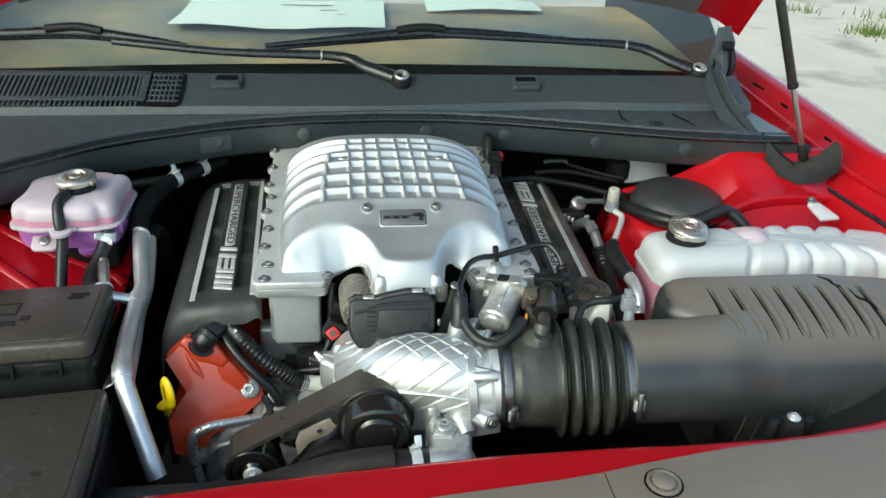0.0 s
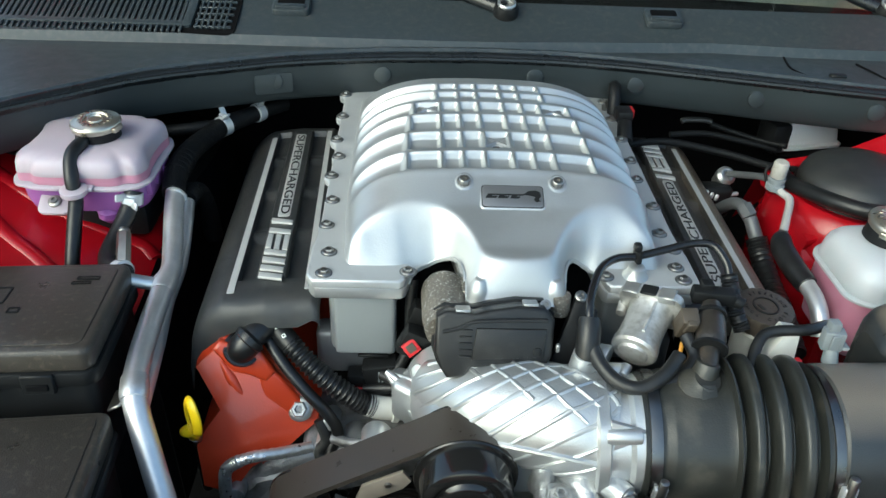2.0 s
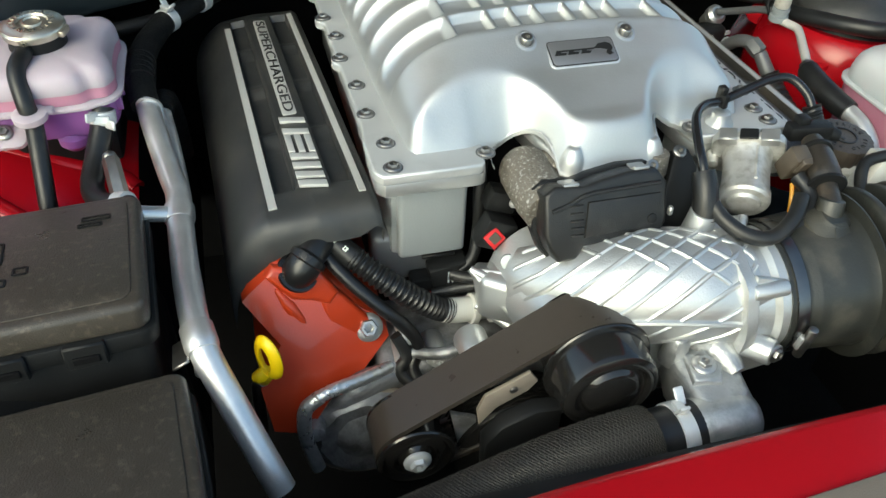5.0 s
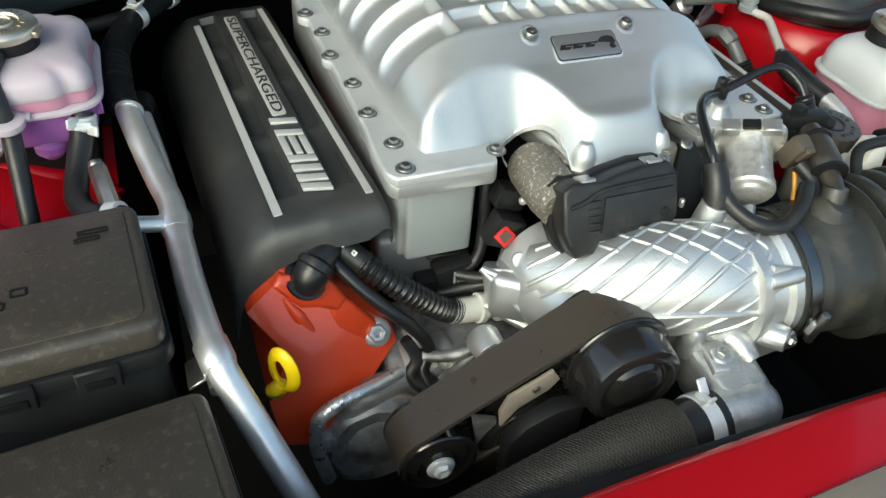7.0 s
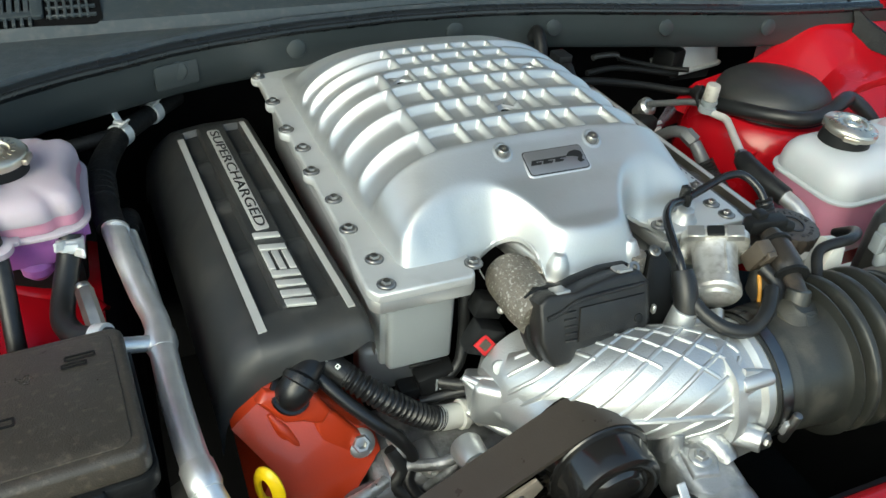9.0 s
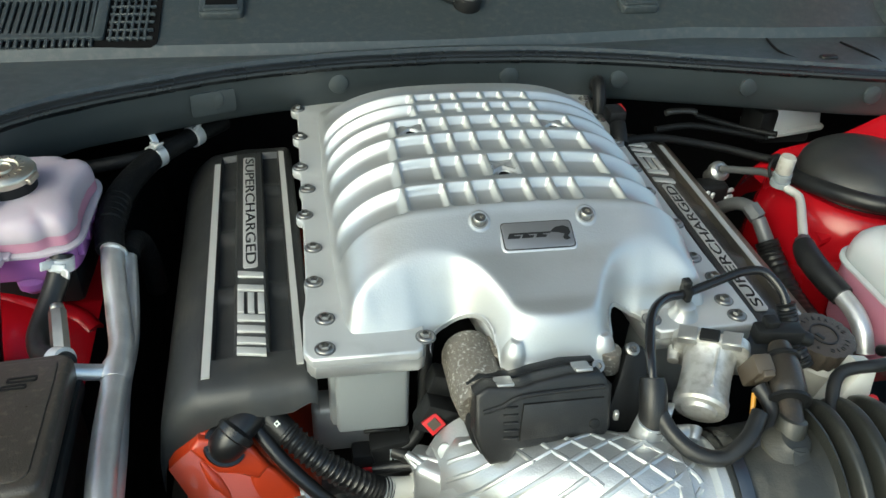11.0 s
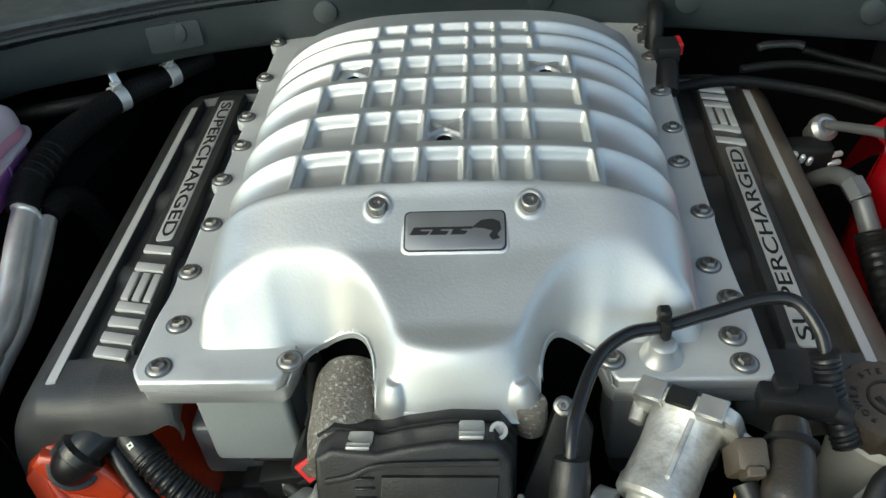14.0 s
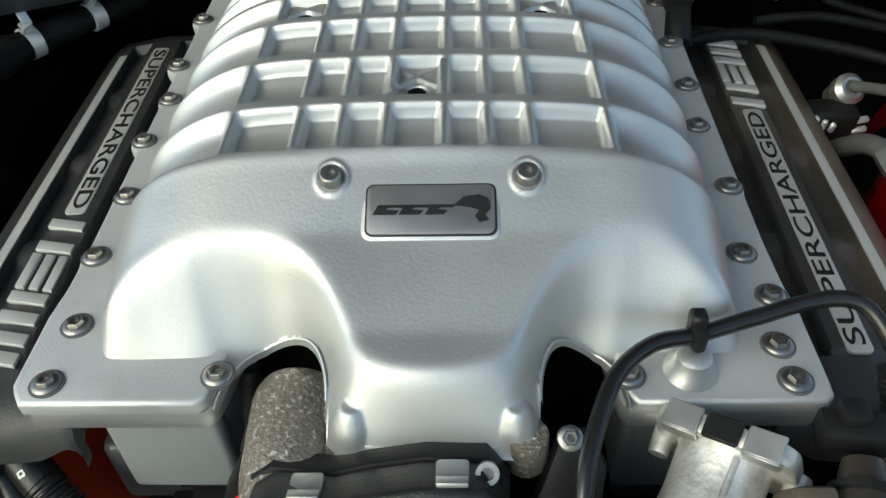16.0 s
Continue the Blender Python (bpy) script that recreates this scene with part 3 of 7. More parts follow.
for ex in (-0.0275, 0.0475):
    d = np.hypot(X - ex, Y + 0.0245)
    H = np.maximum(H, 0.9150 - 0.010 * smooth(0.004, 0.0115, d) - 0.03 * smooth(0.0095, 0.0165, d))
for ex in (-0.0415, 0.0565):
    d = np.hypot(X - ex, Y - 0.0765)
    H += 0.0012 * (smooth(0.0094, 0.0080, d)) - 0.0022 * smooth(0.0070, 0.0062, d)
carve = np.zeros_like(H)
for (y0, y1), end in zip(ROWS_Y, ENDS):
    across_row = smooth(y0 - 0.0010, y0 + 0.0010, Y) * smooth(y1 + 0.0012, y1 - 0.0014, Y)
    inside = smooth(end + 0.0012, end - 0.0012, np.abs(X))
    wall = np.zeros_like(H)
    for c in SPLITS:
        if abs(c) < end - 0.01:
            wall = np.maximum(wall, 0.90 * smooth(0.0036, 0.0020, np.abs(X - c)))
    pocket = across_row * inside * (1 - wall)
    mid, span = (y0 + y1) / 2, (y1 - y0) / 2 + 0.0040
    wave = np.clip(1 - (np.abs(Y - mid) / span) ** 3.6, 0, 1) * smooth(end + 0.002, end + 0.009, np.abs(X)) * smooth(half + 0.001, half - 0.009, np.abs(X))
    deep = 0.0094 if end > 0.07 else 0.0070
    carve += deep * pocket + 0.0118 * wave
carve += 0.006 * np.clip(1 - ((Y - 0.378) / 0.02) ** 2, 0, 1) * smooth(half, half - 0.02, np.abs(X))
H -= blurred(carve, 0.7)
HOLES = []
for cx, row, size in ((-0.0015, 1, 0.0145), (-0.080, 3, 0.0125), (0.076, 3, 0.0125)):
    y0, y1 = ROWS_Y[row]
    cy = (y0 + y1) / 2
    in_cell = smooth(size + 0.001, size - 0.001, np.abs(X - cx)) * smooth(y0, y0 + 0.002, Y) * smooth(y1, y1 - 0.005, Y)
    rise = 0.0030 + 0.0022 * smooth(0.0, size, np.abs(X - cx)) * smooth(y0 + 0.012, y1 - 0.004, Y)
    for sgn in (1, -1):
        d = np.abs((X - cx) * 0.60 + sgn * (Y - cy - 0.004) * 0.80)
        rise = np.maximum(rise, 0.0052 * smooth(0.0040, 0.0010, d))
    d = np.hypot(X - cx, Y - (y0 + 0.010))
    rise = rise * smooth(0.0052, 0.0072, d)
    H += rise * in_cell
    HOLES.append((cx, y0 + 0.010))
def in_arch(x, y, grow=0.0):
    hit = False
    for c, w, top in ((-0.069, 0.0275, 0.0245), (0.0815, 0.0215, 0.0205)):
        hit = hit | (((x - c) / (w + grow)) ** 2 + ((np.maximum(y, -0.012) + 0.012) / (top + 0.012 + grow)) ** 2 < 1)
    return hit


ny, nx = H.shape


def lid_height(x, y):
    i, j = (y - gy[0]) / STEP, (x - gx[0]) / STEP
    i0, j0 = int(np.clip(i, 0, ny - 2)), int(np.clip(j, 0, nx - 2))
    fi, fj = i - i0, j - j0
    return max(0.8995, float((H[i0, j0] * (1 - fj) + H[i0, j0 + 1] * fj) * (1 - fi) + (H[i0 + 1, j0] * (1 - fj) + H[i0 + 1, j0 + 1] * fj) * fi))


keep = (H > base - 0.003) & ~in_arch(X, Y)
XS, YS, HS = X.copy(), Y.copy(), H.copy()
for c, w, top in ((-0.069, 0.0275, 0.0245), (0.0815, 0.0215, 0.0205)):
    dx, dy = (X - c) / w, (np.maximum(Y, -0.012) + 0.012) / (top + 0.012)
    far = np.hypot(dx, dy)
    near = (far < 1) & (far > 0.5)
    XS[near], YS[near] = (c + dx * w / np.maximum(far, 1e-6))[near], (-0.012 + dy * (top + 0.012) / np.maximum(far, 1e-6))[near]
    ux, uy = (dx / np.maximum(far, 1e-6))[near], (dy / np.maximum(far, 1e-6))[near]
    HS[near] = [lid_height(c + a * (w + 0.002), -0.012 + b * (top + 0.014)) - 0.0006 for a, b in zip(ux, uy)]
verts = np.stack([XS.ravel(), YS.ravel(), HS.ravel()], 1) - np.array(sc.location)
ny, nx = H.shape
index = np.arange(ny * nx).reshape(ny, nx)
quads = np.stack([index[:-1, :-1], index[:-1, 1:], index[1:, 1:], index[1:, :-1]], -1).reshape(-1, 4)
gone = in_arch(X, Y)
some = ((keep[:-1, :-1] | keep[:-1, 1:] | keep[1:, 1:] | keep[1:, :-1]) & ~(gone[:-1, :-1] & gone[:-1, 1:] & gone[1:, 1:] & gone[1:, :-1])).ravel()
quads = quads[some]
used = np.unique(quads)
renum = np.zeros(ny * nx, int)
renum[used] = np.arange(len(used))
me = bpy.data.meshes.new("lid")
me.from_pydata(verts[used].tolist(), [], renum[quads].tolist())
me.polygons.foreach_set("use_smooth", np.ones(len(me.polygons), bool))
me.materials.append(SILVER)
lid = new("lid", me)
lid.parent = sc
ORIGIN[lid] = V(sc.location)

# turned-down walls round the two arches
for c, w, top in ((-0.069, 0.0275, 0.0245), (0.0815, 0.0215, 0.0205)):
    rows = [[], [], []]
    for a in range(184, -5, -3):
        ca, sa = math.cos(radians(a)), math.sin(radians(a))
        z = lid_height(c + (w + 0.002) * ca, -0.012 + (top + 0.014) * sa) - 0.0005
        for row, inward, down in zip(rows, (-0.0001, 0.0006, 0.0012), (0.0, 0.0006, 0.0045)):
            row.append((c + (w - inward) * ca, -0.012 + (top + 0.012 - inward) * sa, z - down))
    part("arch_wall", sheet(rows), SILVER, lid)

# flange with arched cut-outs and bolt tabs
LEFT_BOLTS = [(-0.181, 0.038), (-0.189, 0.091), (-0.188, 0.146), (-0.195, 0.206), (-0.191, 0.258), (-0.198, 0.307), (-0.197, 0.383), (-0.199, 0.462)]
RIGHT_BOLTS = [(0.1815, 0.022), (0.188, 0.056), (0.181, 0.089), (0.189, 0.149), (0.184, 0.215), (0.188, 0.267), (0.188, 0.33), (0.190, 0.40), (0.19, 0.462)]


def arch(c, w, top):
    return [(c + w * math.cos(radians(a)), -0.012 + (top + 0.012) * math.sin(radians(a)) ** 0.8) for a in range(180, -1, -12)]


outline = [(-0.198, -0.005), (-0.193, -0.012), (-0.107, -0.012), (-0.102, -0.008), (-0.099, 0.006), (-0.096, 0.025), (-0.088, 0.06), (-0.070, 0.066), (-0.054, 0.06), (-0.046, 0.020), (-0.0405, -0.004), (-0.039, -0.024), (-0.033, -0.0335), (-0.02, -0.0355),
           (0.038, -0.0355), (0.052, -0.0335), (0.0585, -0.024), (0.060, -0.004), (0.063, 0.015), (0.068, 0.055), (0.082, 0.062), (0.096, 0.055), (0.100, 0.010), (0.103, -0.007), (0.107, -0.012)] + [(0.195, -0.012), (0.200, -0.008)]


def scalloped(y, bolts):
    """Outer edge of the flange, with a soft lobe round every bolt."""
    x = float(np.interp(y, (-0.01, 0.045, 0.066, 0.10, 0.30, 0.485), (0.2005, 0.2000, 0.1975, 0.1965, 0.1985, 0.2005)))
    for bx, by in bolts:
        x = max(x, 0.180 + (abs(bx) + 0.0092 - 0.180) * math.exp(-(abs(y - by) / 0.0165) ** 3.2))
    return x


edge_ys = across(0.0, 0.484, 120)
outline += [(scalloped(y, RIGHT_BOLTS), y) for y in edge_ys] + [(-scalloped(y, LEFT_BOLTS), y) for y in edge_ys[::-1]]
part("flange", prism(outline, 0.8895, 0.900, 0.0026, None, None, 3), FLANGE, lid)
inset = [(math.copysign(min(abs(x) - 0.0018, 0.1965 if y > 0.06 else 0.199), x), y + (0.0022 if y < -0.006 else 0.0)) for x, y in outline]
part("case_flange", prism(inset, 0.8755, 0.8893, 0.0020, None, None, 2), SILVER, sc)
for hx, hy in HOLES:
    part("recess_bolt", lathe([(0.0054, -0.001), (0.0052, 0.0022), (0.0030, 0.0026), (0.0026, 0.001), (1e-5, 0.001)], Matrix.Translation((hx, hy, lid_height(hx, hy) + 0.0003)), 18), DARK, lid, "dark bolt in its hole")
BOLT = bolt_mesh("flange_bolt", 0.0075)
SCREW = mesh_of("plate_screw", lathe([(1e-5, -0.003), (0.0056, -0.003), (0.0055, 0.0042), (0.0048, 0.0050), (0.0024, 0.0051), (0.0020, 0.0030), (1e-5, 0.0030)], None, 24), STEEL)
# dim ring puts the shadow round each bolt head into grey
SEAT = mesh_of("seat_shade", lathe([(0.0088, -0.001), (0.0088, 0.0003), (0.0072, 0.0004), (0.0070, -0.001)], None, 24), DIMGREY)
for px, py in [(-0.1825, 0.0), (-0.098, 0.005), (0.1835, 0.0), (0.104, 0.004)] + LEFT_BOLTS + RIGHT_BOLTS:
    piece("seat_shade", SEAT, lid, Matrix.Translation((px, py, 0.9004)))
    piece("bolt", BOLT, lid, Matrix.Translation((px, py, 0.9005)))
for px in (-0.0415, 0.0565):
    piece("bolt", SCREW, lid, aim((px, 0.0765, 0.9672), (0, -0.32, 1)))
boss = lathe([(0.014, 0.0), (0.0125, 0.003), (0.0095, 0.006), (0.0085, 0.012), (0.0065, 0.0135), (1e-5, 0.0135)], Matrix.Translation((0.135, 0.007, 0.899)), 28)
part("boss", boss, SILVER, lid)

# badge plate in a shallow rim
bp = Matrix.Translation((0.0085, 0.0605, 0.9590)) @ Matrix.Rotation(radians(23.5), 4, "X") @ Matrix.Diagonal((0.92, 0.88, 1, 1))
badge = part("badge", prism(rounded(0.0685, 0.0305, 0.004), -0.002, 0.0012, 0.0003, bp), BADGE, lid, "grey badge plate with black emblem")
part("outline", prism(rounded(0.0705, 0.0325, 0.0045), -0.003, 0.0006, 0.0002, bp), INK, badge)
part("rim", prism(rounded(0.0745, 0.0365, 0.006), -0.006, -0.0002, 0.0010, bp), BRIGHT, badge)
for k, w in enumerate((0.012, 0.011, 0.010)):
    cx = -0.022 + 0.0135 * k
    bm = prism([(cx - w / 2 - 0.003, -0.0035), (cx + w / 2 - 0.003, -0.0035), (cx + w / 2 - 0.001, -0.001), (cx - w / 2 + 0.004, -0.0005), (cx - w / 2 + 0.005, 0.0008), (cx + w / 2 + 0.002, 0.0008), (cx + w / 2 + 0.003, 0.0025), (cx - w / 2, 0.0025)], 0.0012, 0.0018, 0, bp)
    part("emblem", bm, INK, badge)
bm = prism([(0.012, 0.002), (0.018, 0.0075), (0.026, 0.0085), (0.031, 0.006), (0.032, 0.0), (0.029, -0.004), (0.031, -0.007), (0.026, -0.0085), (0.0235, -0.005), (0.026, -0.001), (0.020, 0.001)], 0.0012, 0.0018, 0, bp)
part("emblem", bm, INK, badge)

# intercooler boxes and lower case
for sx in (-1, 1):
    ring0 = []
    bm = bmesh.new()
    box((sx * 0.146, 0.25, 0.834), (0.072, 0.46, 0.104), 0.006, 2, None, bm)
    part("intercooler_box", bm, HOUSING, sc)
    bm = box((sx * 0.143, 0.0165, 0.831), (0.066, 0.014, 0.094), 0.005, 3)
    part("end_cover", bm, HOUSING, sc)
    part("lower_housing", box((sx * 0.158, 0.040, 0.772), (0.082, 0.030, 0.060), 0.007, 3), DIMGREY, sc)
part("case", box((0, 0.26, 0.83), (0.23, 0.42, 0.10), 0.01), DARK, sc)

# ---- rocker covers with their plastic shrouds ----
def letters(text, size, m, depth=0.0006):
    curve = bpy.data.curves.new("letters", "FONT")
    curve.body, curve.size, curve.extrude, curve.align_x, curve.align_y = text, size, depth, "CENTER", "CENTER"
    ob = bpy.data.objects.new("letters", curve)
    me = bpy.data.meshes.new_from_object(ob)
    b = bmesh.new()
    b.from_mesh(me)
    bpy.data.objects.remove(ob)
    bpy.data.meshes.remove(me)
    wide = max(v.co.x for v in b.verts) - min(v.co.x for v in b.verts)
    bmesh.ops.transform(b, matrix=m, verts=b.verts)
    return b, wide


def top_z(x, y):
    """Height of the shroud's top face, x outwards before the slant."""
    return 0.8565 - 0.045 * max(0, y - 0.03) - 0.13 * max(0, x - 0.25) + 0.02 * (0.25 - x)


def slanted(y):
    return 0.0476 * (y - 0.03)


def channel(x, y):
    """Depth of the two long grooves and height of the plinth between them."""
    run = float(smooth(0.042, 0.047, y) * smooth(0.458, 0.452, y))
    inner = float(smooth(0.2095, 0.2110, x) * smooth(0.2310, 0.2300, x))
    outer = float(smooth(0.2630, 0.2640, x) * smooth(0.2825, 0.2812, x))
    step = 0.0045 * max(math.exp(-((y - 0.150) / 0.012) ** 4), math.exp(-((y - 0.262) / 0.012) ** 4), math.exp(-((y - 0.365) / 0.012) ** 4))
    plinth = float(smooth(0.2305, 0.2315, x) * smooth(0.2625, 0.2615, x))
    return run * (0.0022 * plinth - (0.0085 - step) * max(inner, outer))


def shroud(sx, name):
    sh = thing(name, (sx * 0.27, 0.2, 0.80), "black plastic engine shroud with silver strips and raised lettering", "engine cover", "engine shrouds")
    cols = [(0.193, -0.022), (0.192, -0.012), (0.194, -0.005), (0.198, -0.001)] + [(x, 0.0) for x in across(0.201, 0.294, 94)] + [(0.302, -0.004), (0.308, -0.0075), (0.314, -0.0122), (0.320, -0.019), (0.325, -0.026), (0.330, -0.036), (0.333, -0.045), (0.338, -0.075)]
    ys = [(0.007, 0.93), (0.002, 1.0), (-0.0005, 0.97), (0.000, 0.8), (0.0015, 0.5), (0.004, 0.26), (0.009, 0.10), (0.016, 0.03), (0.024, 0.0)] + [(y, 0.0) for y in across(0.036, 0.049, 9)] + [(y, 0.0) for y in across(0.054, 0.446, 70)] + [(y, 0.0) for y in across(0.450, 0.460, 8)] + [(0.475, 0.10), (0.482, 0.8)]
    rows = []
    for y, k in ys:
        row = []
        for x, dz in cols:
            fall = float(np.interp(x, (0.19, 0.215, 0.25, 0.275, 0.292, 0.308, 0.338), (0.018, 0.030, 0.028, 0.030, 0.037, 0.045, 0.040)))
            bulge = -0.007 * math.sin(math.pi * min(1, max(0, (x - 0.2) / 0.13))) if y < 0.03 else 0
            front = -0.004 * smooth(0.27, 0.23, x) * k
            row.append((sx * (x + slanted(y)), y + bulge + front + 0.008, top_z(x, y) + dz - fall * k + channel(x, y)))
        rows.append(row)
    if sx < 0:
        part("shell", sheet(rows), GRAINED, sh)
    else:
        part("shell", sheet([row[:-13] for row in rows]), WARMGRAIN, sh)
        part("flank", sheet([row[-14:] for row in rows]), WARMFLANK, sh, "outer flank coloured brown for warm light")

    def strip(x0, w, y0, y1, mat, label, h=0.0028):
        ring = []
        for i, y in enumerate(across(y0, y1, 9)):
            x, z = x0 + slanted(y), top_z(x0, y) - 0.001
            q = 1.0
            ring.append([(sx * (x - w / 2 * q), y, z), (sx * (x - w / 2 * q), y, z + h), (sx * (x + w / 2 * q), y, z + h - 0.13 * w * (x0 > 0.25)), (sx * (x + w / 2 * q), y, z - 0.001)])
        return part("strip", loft(ring), mat, sh, label)

    strip(0.2870, 0.0075, 0.028, 0.445, LETTER, "brushed silver strip")
    strip(0.2050, 0.0065, 0.030, 0.463, LETTER, "brushed silver strip")

    def on_top(y, turn):
        return Matrix.Translation((sx * (0.2465 + slanted(y)), y, top_z(0.2465, y) + 0.0024)) @ Matrix.Rotation(radians(-2.58), 4, "X") @ Matrix.Rotation(radians(turn), 4, "Z")

    turn = 90 + 2.7 * (1 if sx < 0 else -1)
    start, word, far = (0.043, 0.185, 0.445) if sx < 0 else (0.33, 0.05, 0.315)
    mark = part("wordmark", prism(rounded(far - word, 0.0150, 0.0038), -0.001, 0.0012, 0.0003, on_top((word + far) / 2, turn)), LETTER, sh, "silver raised wordmark plate")
    read = turn - 180 if sx < 0 else turn
    b, wide = letters("SUPERCHARGED", 0.021, Matrix())
    scale = (far - word - 0.012) / wide
    bmesh.ops.transform(b, matrix=on_top((word + far) / 2, read) @ Matrix.Translation((0, 0, 0.0013)) @ Matrix.Diagonal((scale, 0.74, 1, 1)), verts=b.verts)
    part("lettering", b, INK, mark, "SUPERCHARGED in black letters", fix=False)
    # the maker's word as plain slanted blocks
    block = 0.0
    for w in ((0.034, 0.033, 0.044, 0.014) if sx < 0 else (0.014, 0.044, 0.033, 0.034)):
        if sx < 0:
            yc = 0.177 - block - w / 2
        else:
            yc = 0.455 - block - w / 2
        block += w + 0.003
        if w == 0.033:
            bars = [(0.0, w, dy, 0.0062) for dy in (-0.0097, 0.0, 0.0097)]
        else:
            count = {0.034: 2, 0.044: 3, 0.014: 1}[w]
            bars = [((k - (count - 1) / 2) * (w - 0.010) / max(count - 1, 1), 0.0095, 0.0, 0.0256) for k in range(count)]
        for cx, bw, cy, bh in bars:
            lean = 0.24
            pts = [(cx + sx_ * bw / 2 + lean * (cy + sy_ * bh / 2), cy + sy_ * bh / 2) for sx_, sy_ in ((-1, -1), (1, -1), (1, 1), (-1, 1))]
            part("bar", prism(pts, -0.001, 0.0022, 0.0004, on_top(yc, read)), LETTER, sh, "silver raised bar")
    return sh


shroud(-1, "engine_shroud")
shroud(1, "engine_shroud")

# ---- orange rocker cover ----
oc = thing("rocker_cover", (-0.27, 0.0, 0.66), "glossy orange painted cylinder head cover", "engine part")
def o_ring(y, k=0.0):
    return [(-0.327, y + 0.003, 0.776 - k), (-0.320, y, 0.787 - k), (-0.294, y - 0.002, 0.814 - k), (-0.280, y - 0.002, 0.814 - k), (-0.198, y - 0.012, 0.738 - k), (-0.194, y - 0.020, 0.722 - k), (-0.226, y - 0.046, 0.700),
            (-0.262, y - 0.066, 0.690), (-0.285, y - 0.072, 0.655), (-0.316, y - 0.066, 0.660), (-0.322, y - 0.050, 0.705), (-0.312, y - 0.042, 0.722), (-0.298, y - 0.028, 0.737)]
bm = loft([o_ring(0.45), o_ring(0.03), o_ring(0.006), o_ring(-0.002, 0.006)])
bmesh.ops.bevel(bm, geom=[e for e in bm.edges if e.calc_face_angle(0) > 0.35], offset=0.005, segments=3, affect="EDGES", profile=0.5)
part("casting", bm, ORANGE, oc)
fa, fb_, fc = V((-0.294, -0.0045, 0.808)), V((-0.198, -0.0165, 0.732)), V((-0.296, -0.062, 0.650))
fx = V((1, -0.12, 0)).normalized()
fn = (fb_ - fa).cross(fc - fa).normalized()
fn = fn if fn.y < 0 else -fn
fx = (fx - fn * fx.dot(fn)).normalized()
face = Matrix.Translation(fa) @ Matrix((fx, fn.cross(fx), fn)).transposed().to_4x4()
part("boss", prism([(-0.010, -0.004), (-0.002, 0.006), (0.040, -0.004), (0.058, -0.030), (0.048, -0.042), (0.030, -0.034), (0.012, -0.030)], -0.010, 0.0065, 0.0055, face, None, 4), ORANGE, oc)
part("shoulder", prism([(0.046, -0.022), (0.062, -0.034), (0.092, -0.070), (0.088, -0.090), (0.060, -0.094), (0.044, -0.066), (0.040, -0.040)], -0.010, 0.0045, 0.0050, face, None, 4), ORANGE, oc)
part("crease", sweep([face @ V(p) for p in ((0.0, -0.018, 0.001), (0.016, -0.046, 0.0025), (0.030, -0.068, 0.001))], [0.002, 0.0062, 0.0062, 0.002], 14, 6), ORANGE, oc)
part("lug", rod((-0.244, -0.050, 0.690), (-0.243, -0.064, 0.694), 0.009, 0.008), ORANGE, oc)
part("bolt_boss", rod((-0.216, 0.0, 0.720), (-0.214, -0.020, 0.7315), 0.017, 0.0155), ORANGE, oc)
piece("bolt", bolt_mesh("cover_bolt", 0.0145, CLIPSTEEL), oc, aim((-0.214, -0.021, 0.732), (0, -0.8, 0.6)))


# ---- throttle snout ----
sn = thing("throttle_snout", (0.0, -0.08, 0.72), "cast aluminium intake snout with raised diagonal ribs", "engine part")
SN = [(0.090, -0.126, 0.815), (0.055, -0.120, 0.820), (0.02, -0.109, 0.819), (-0.015, -0.093, 0.812), (-0.045, -0.070, 0.801), (-0.068, -0.045, 0.792)]
SR = [0.0515, 0.051, 0.0495, 0.046, 0.039, 0.033]
part("body", sweep(SN, SR, 40, 10), CAST, sn)


def on_snout(u, a, lift=0.0):
    """A point on the snout: u along it from 0 to 1, a in degrees from the top, towards the front."""
    line = spline(SN, 10)
    k = u * (len(line) - 1)
    i = min(int(k), len(line) - 2)
    p = line[i].lerp(line[i + 1], k - i)
    way = (line[i + 1] - line[i]).normalized()
    fwd = (V((0, -1, 0)) - way * V((0, -1, 0)).dot(way)).normalized()
    up = way.cross(fwd).normalized()
    if up.z < 0:
        up = -up
    kk = u * (len(SR) - 1)
    j = min(int(kk), len(SR) - 2)
    r = SR[j] + (SR[j + 1] - SR[j]) * (kk - j) + lift
    return p + up * (r * math.cos(radians(a))) + fwd * (r * math.sin(radians(a)))


for k in range(12):
    u0 = -0.62 + 0.128 * k
    pts = [on_snout(u0 + 0.0046 * (a + 60), a, -0.0008) for a in range(-60, 131, 5) if 0.005 < u0 + 0.0046 * (a + 60) < 0.95]
    if len(pts) > 3:
        part("rib", sweep(pts, 0.0025, 8, 2), CAST, sn)
for k in range(10):
    u0 = 0.16 + 0.128 * k
    pts = [on_snout(u0 - 0.0050 * (a + 60), a, -0.0008) for a in range(-60, 64, 5) if 0.01 < u0 - 0.0050 * (a + 60) < 0.9 and a < 60 - 85 * (u0 - 0.0050 * (a + 60))]
    if len(pts) > 2:
        part("rib", sweep(pts, 0.0024, 8, 2), CAST, sn)
part("seam", sweep([on_snout(u, 84, 0.0003) for u in across(0.03, 0.62, 14)], 0.0030, 8, 2), CAST, sn)
part("drive_housing", lathe([(0.052, 0.0), (0.050, 0.03), (0.0475, 0.055), (0.044, 0.062), (0.044, 0.082), (0.03, 0.084)], aim((-0.046, -0.022, 0.784), (0.05, -1, -0.03)), 40), CAST, sn)
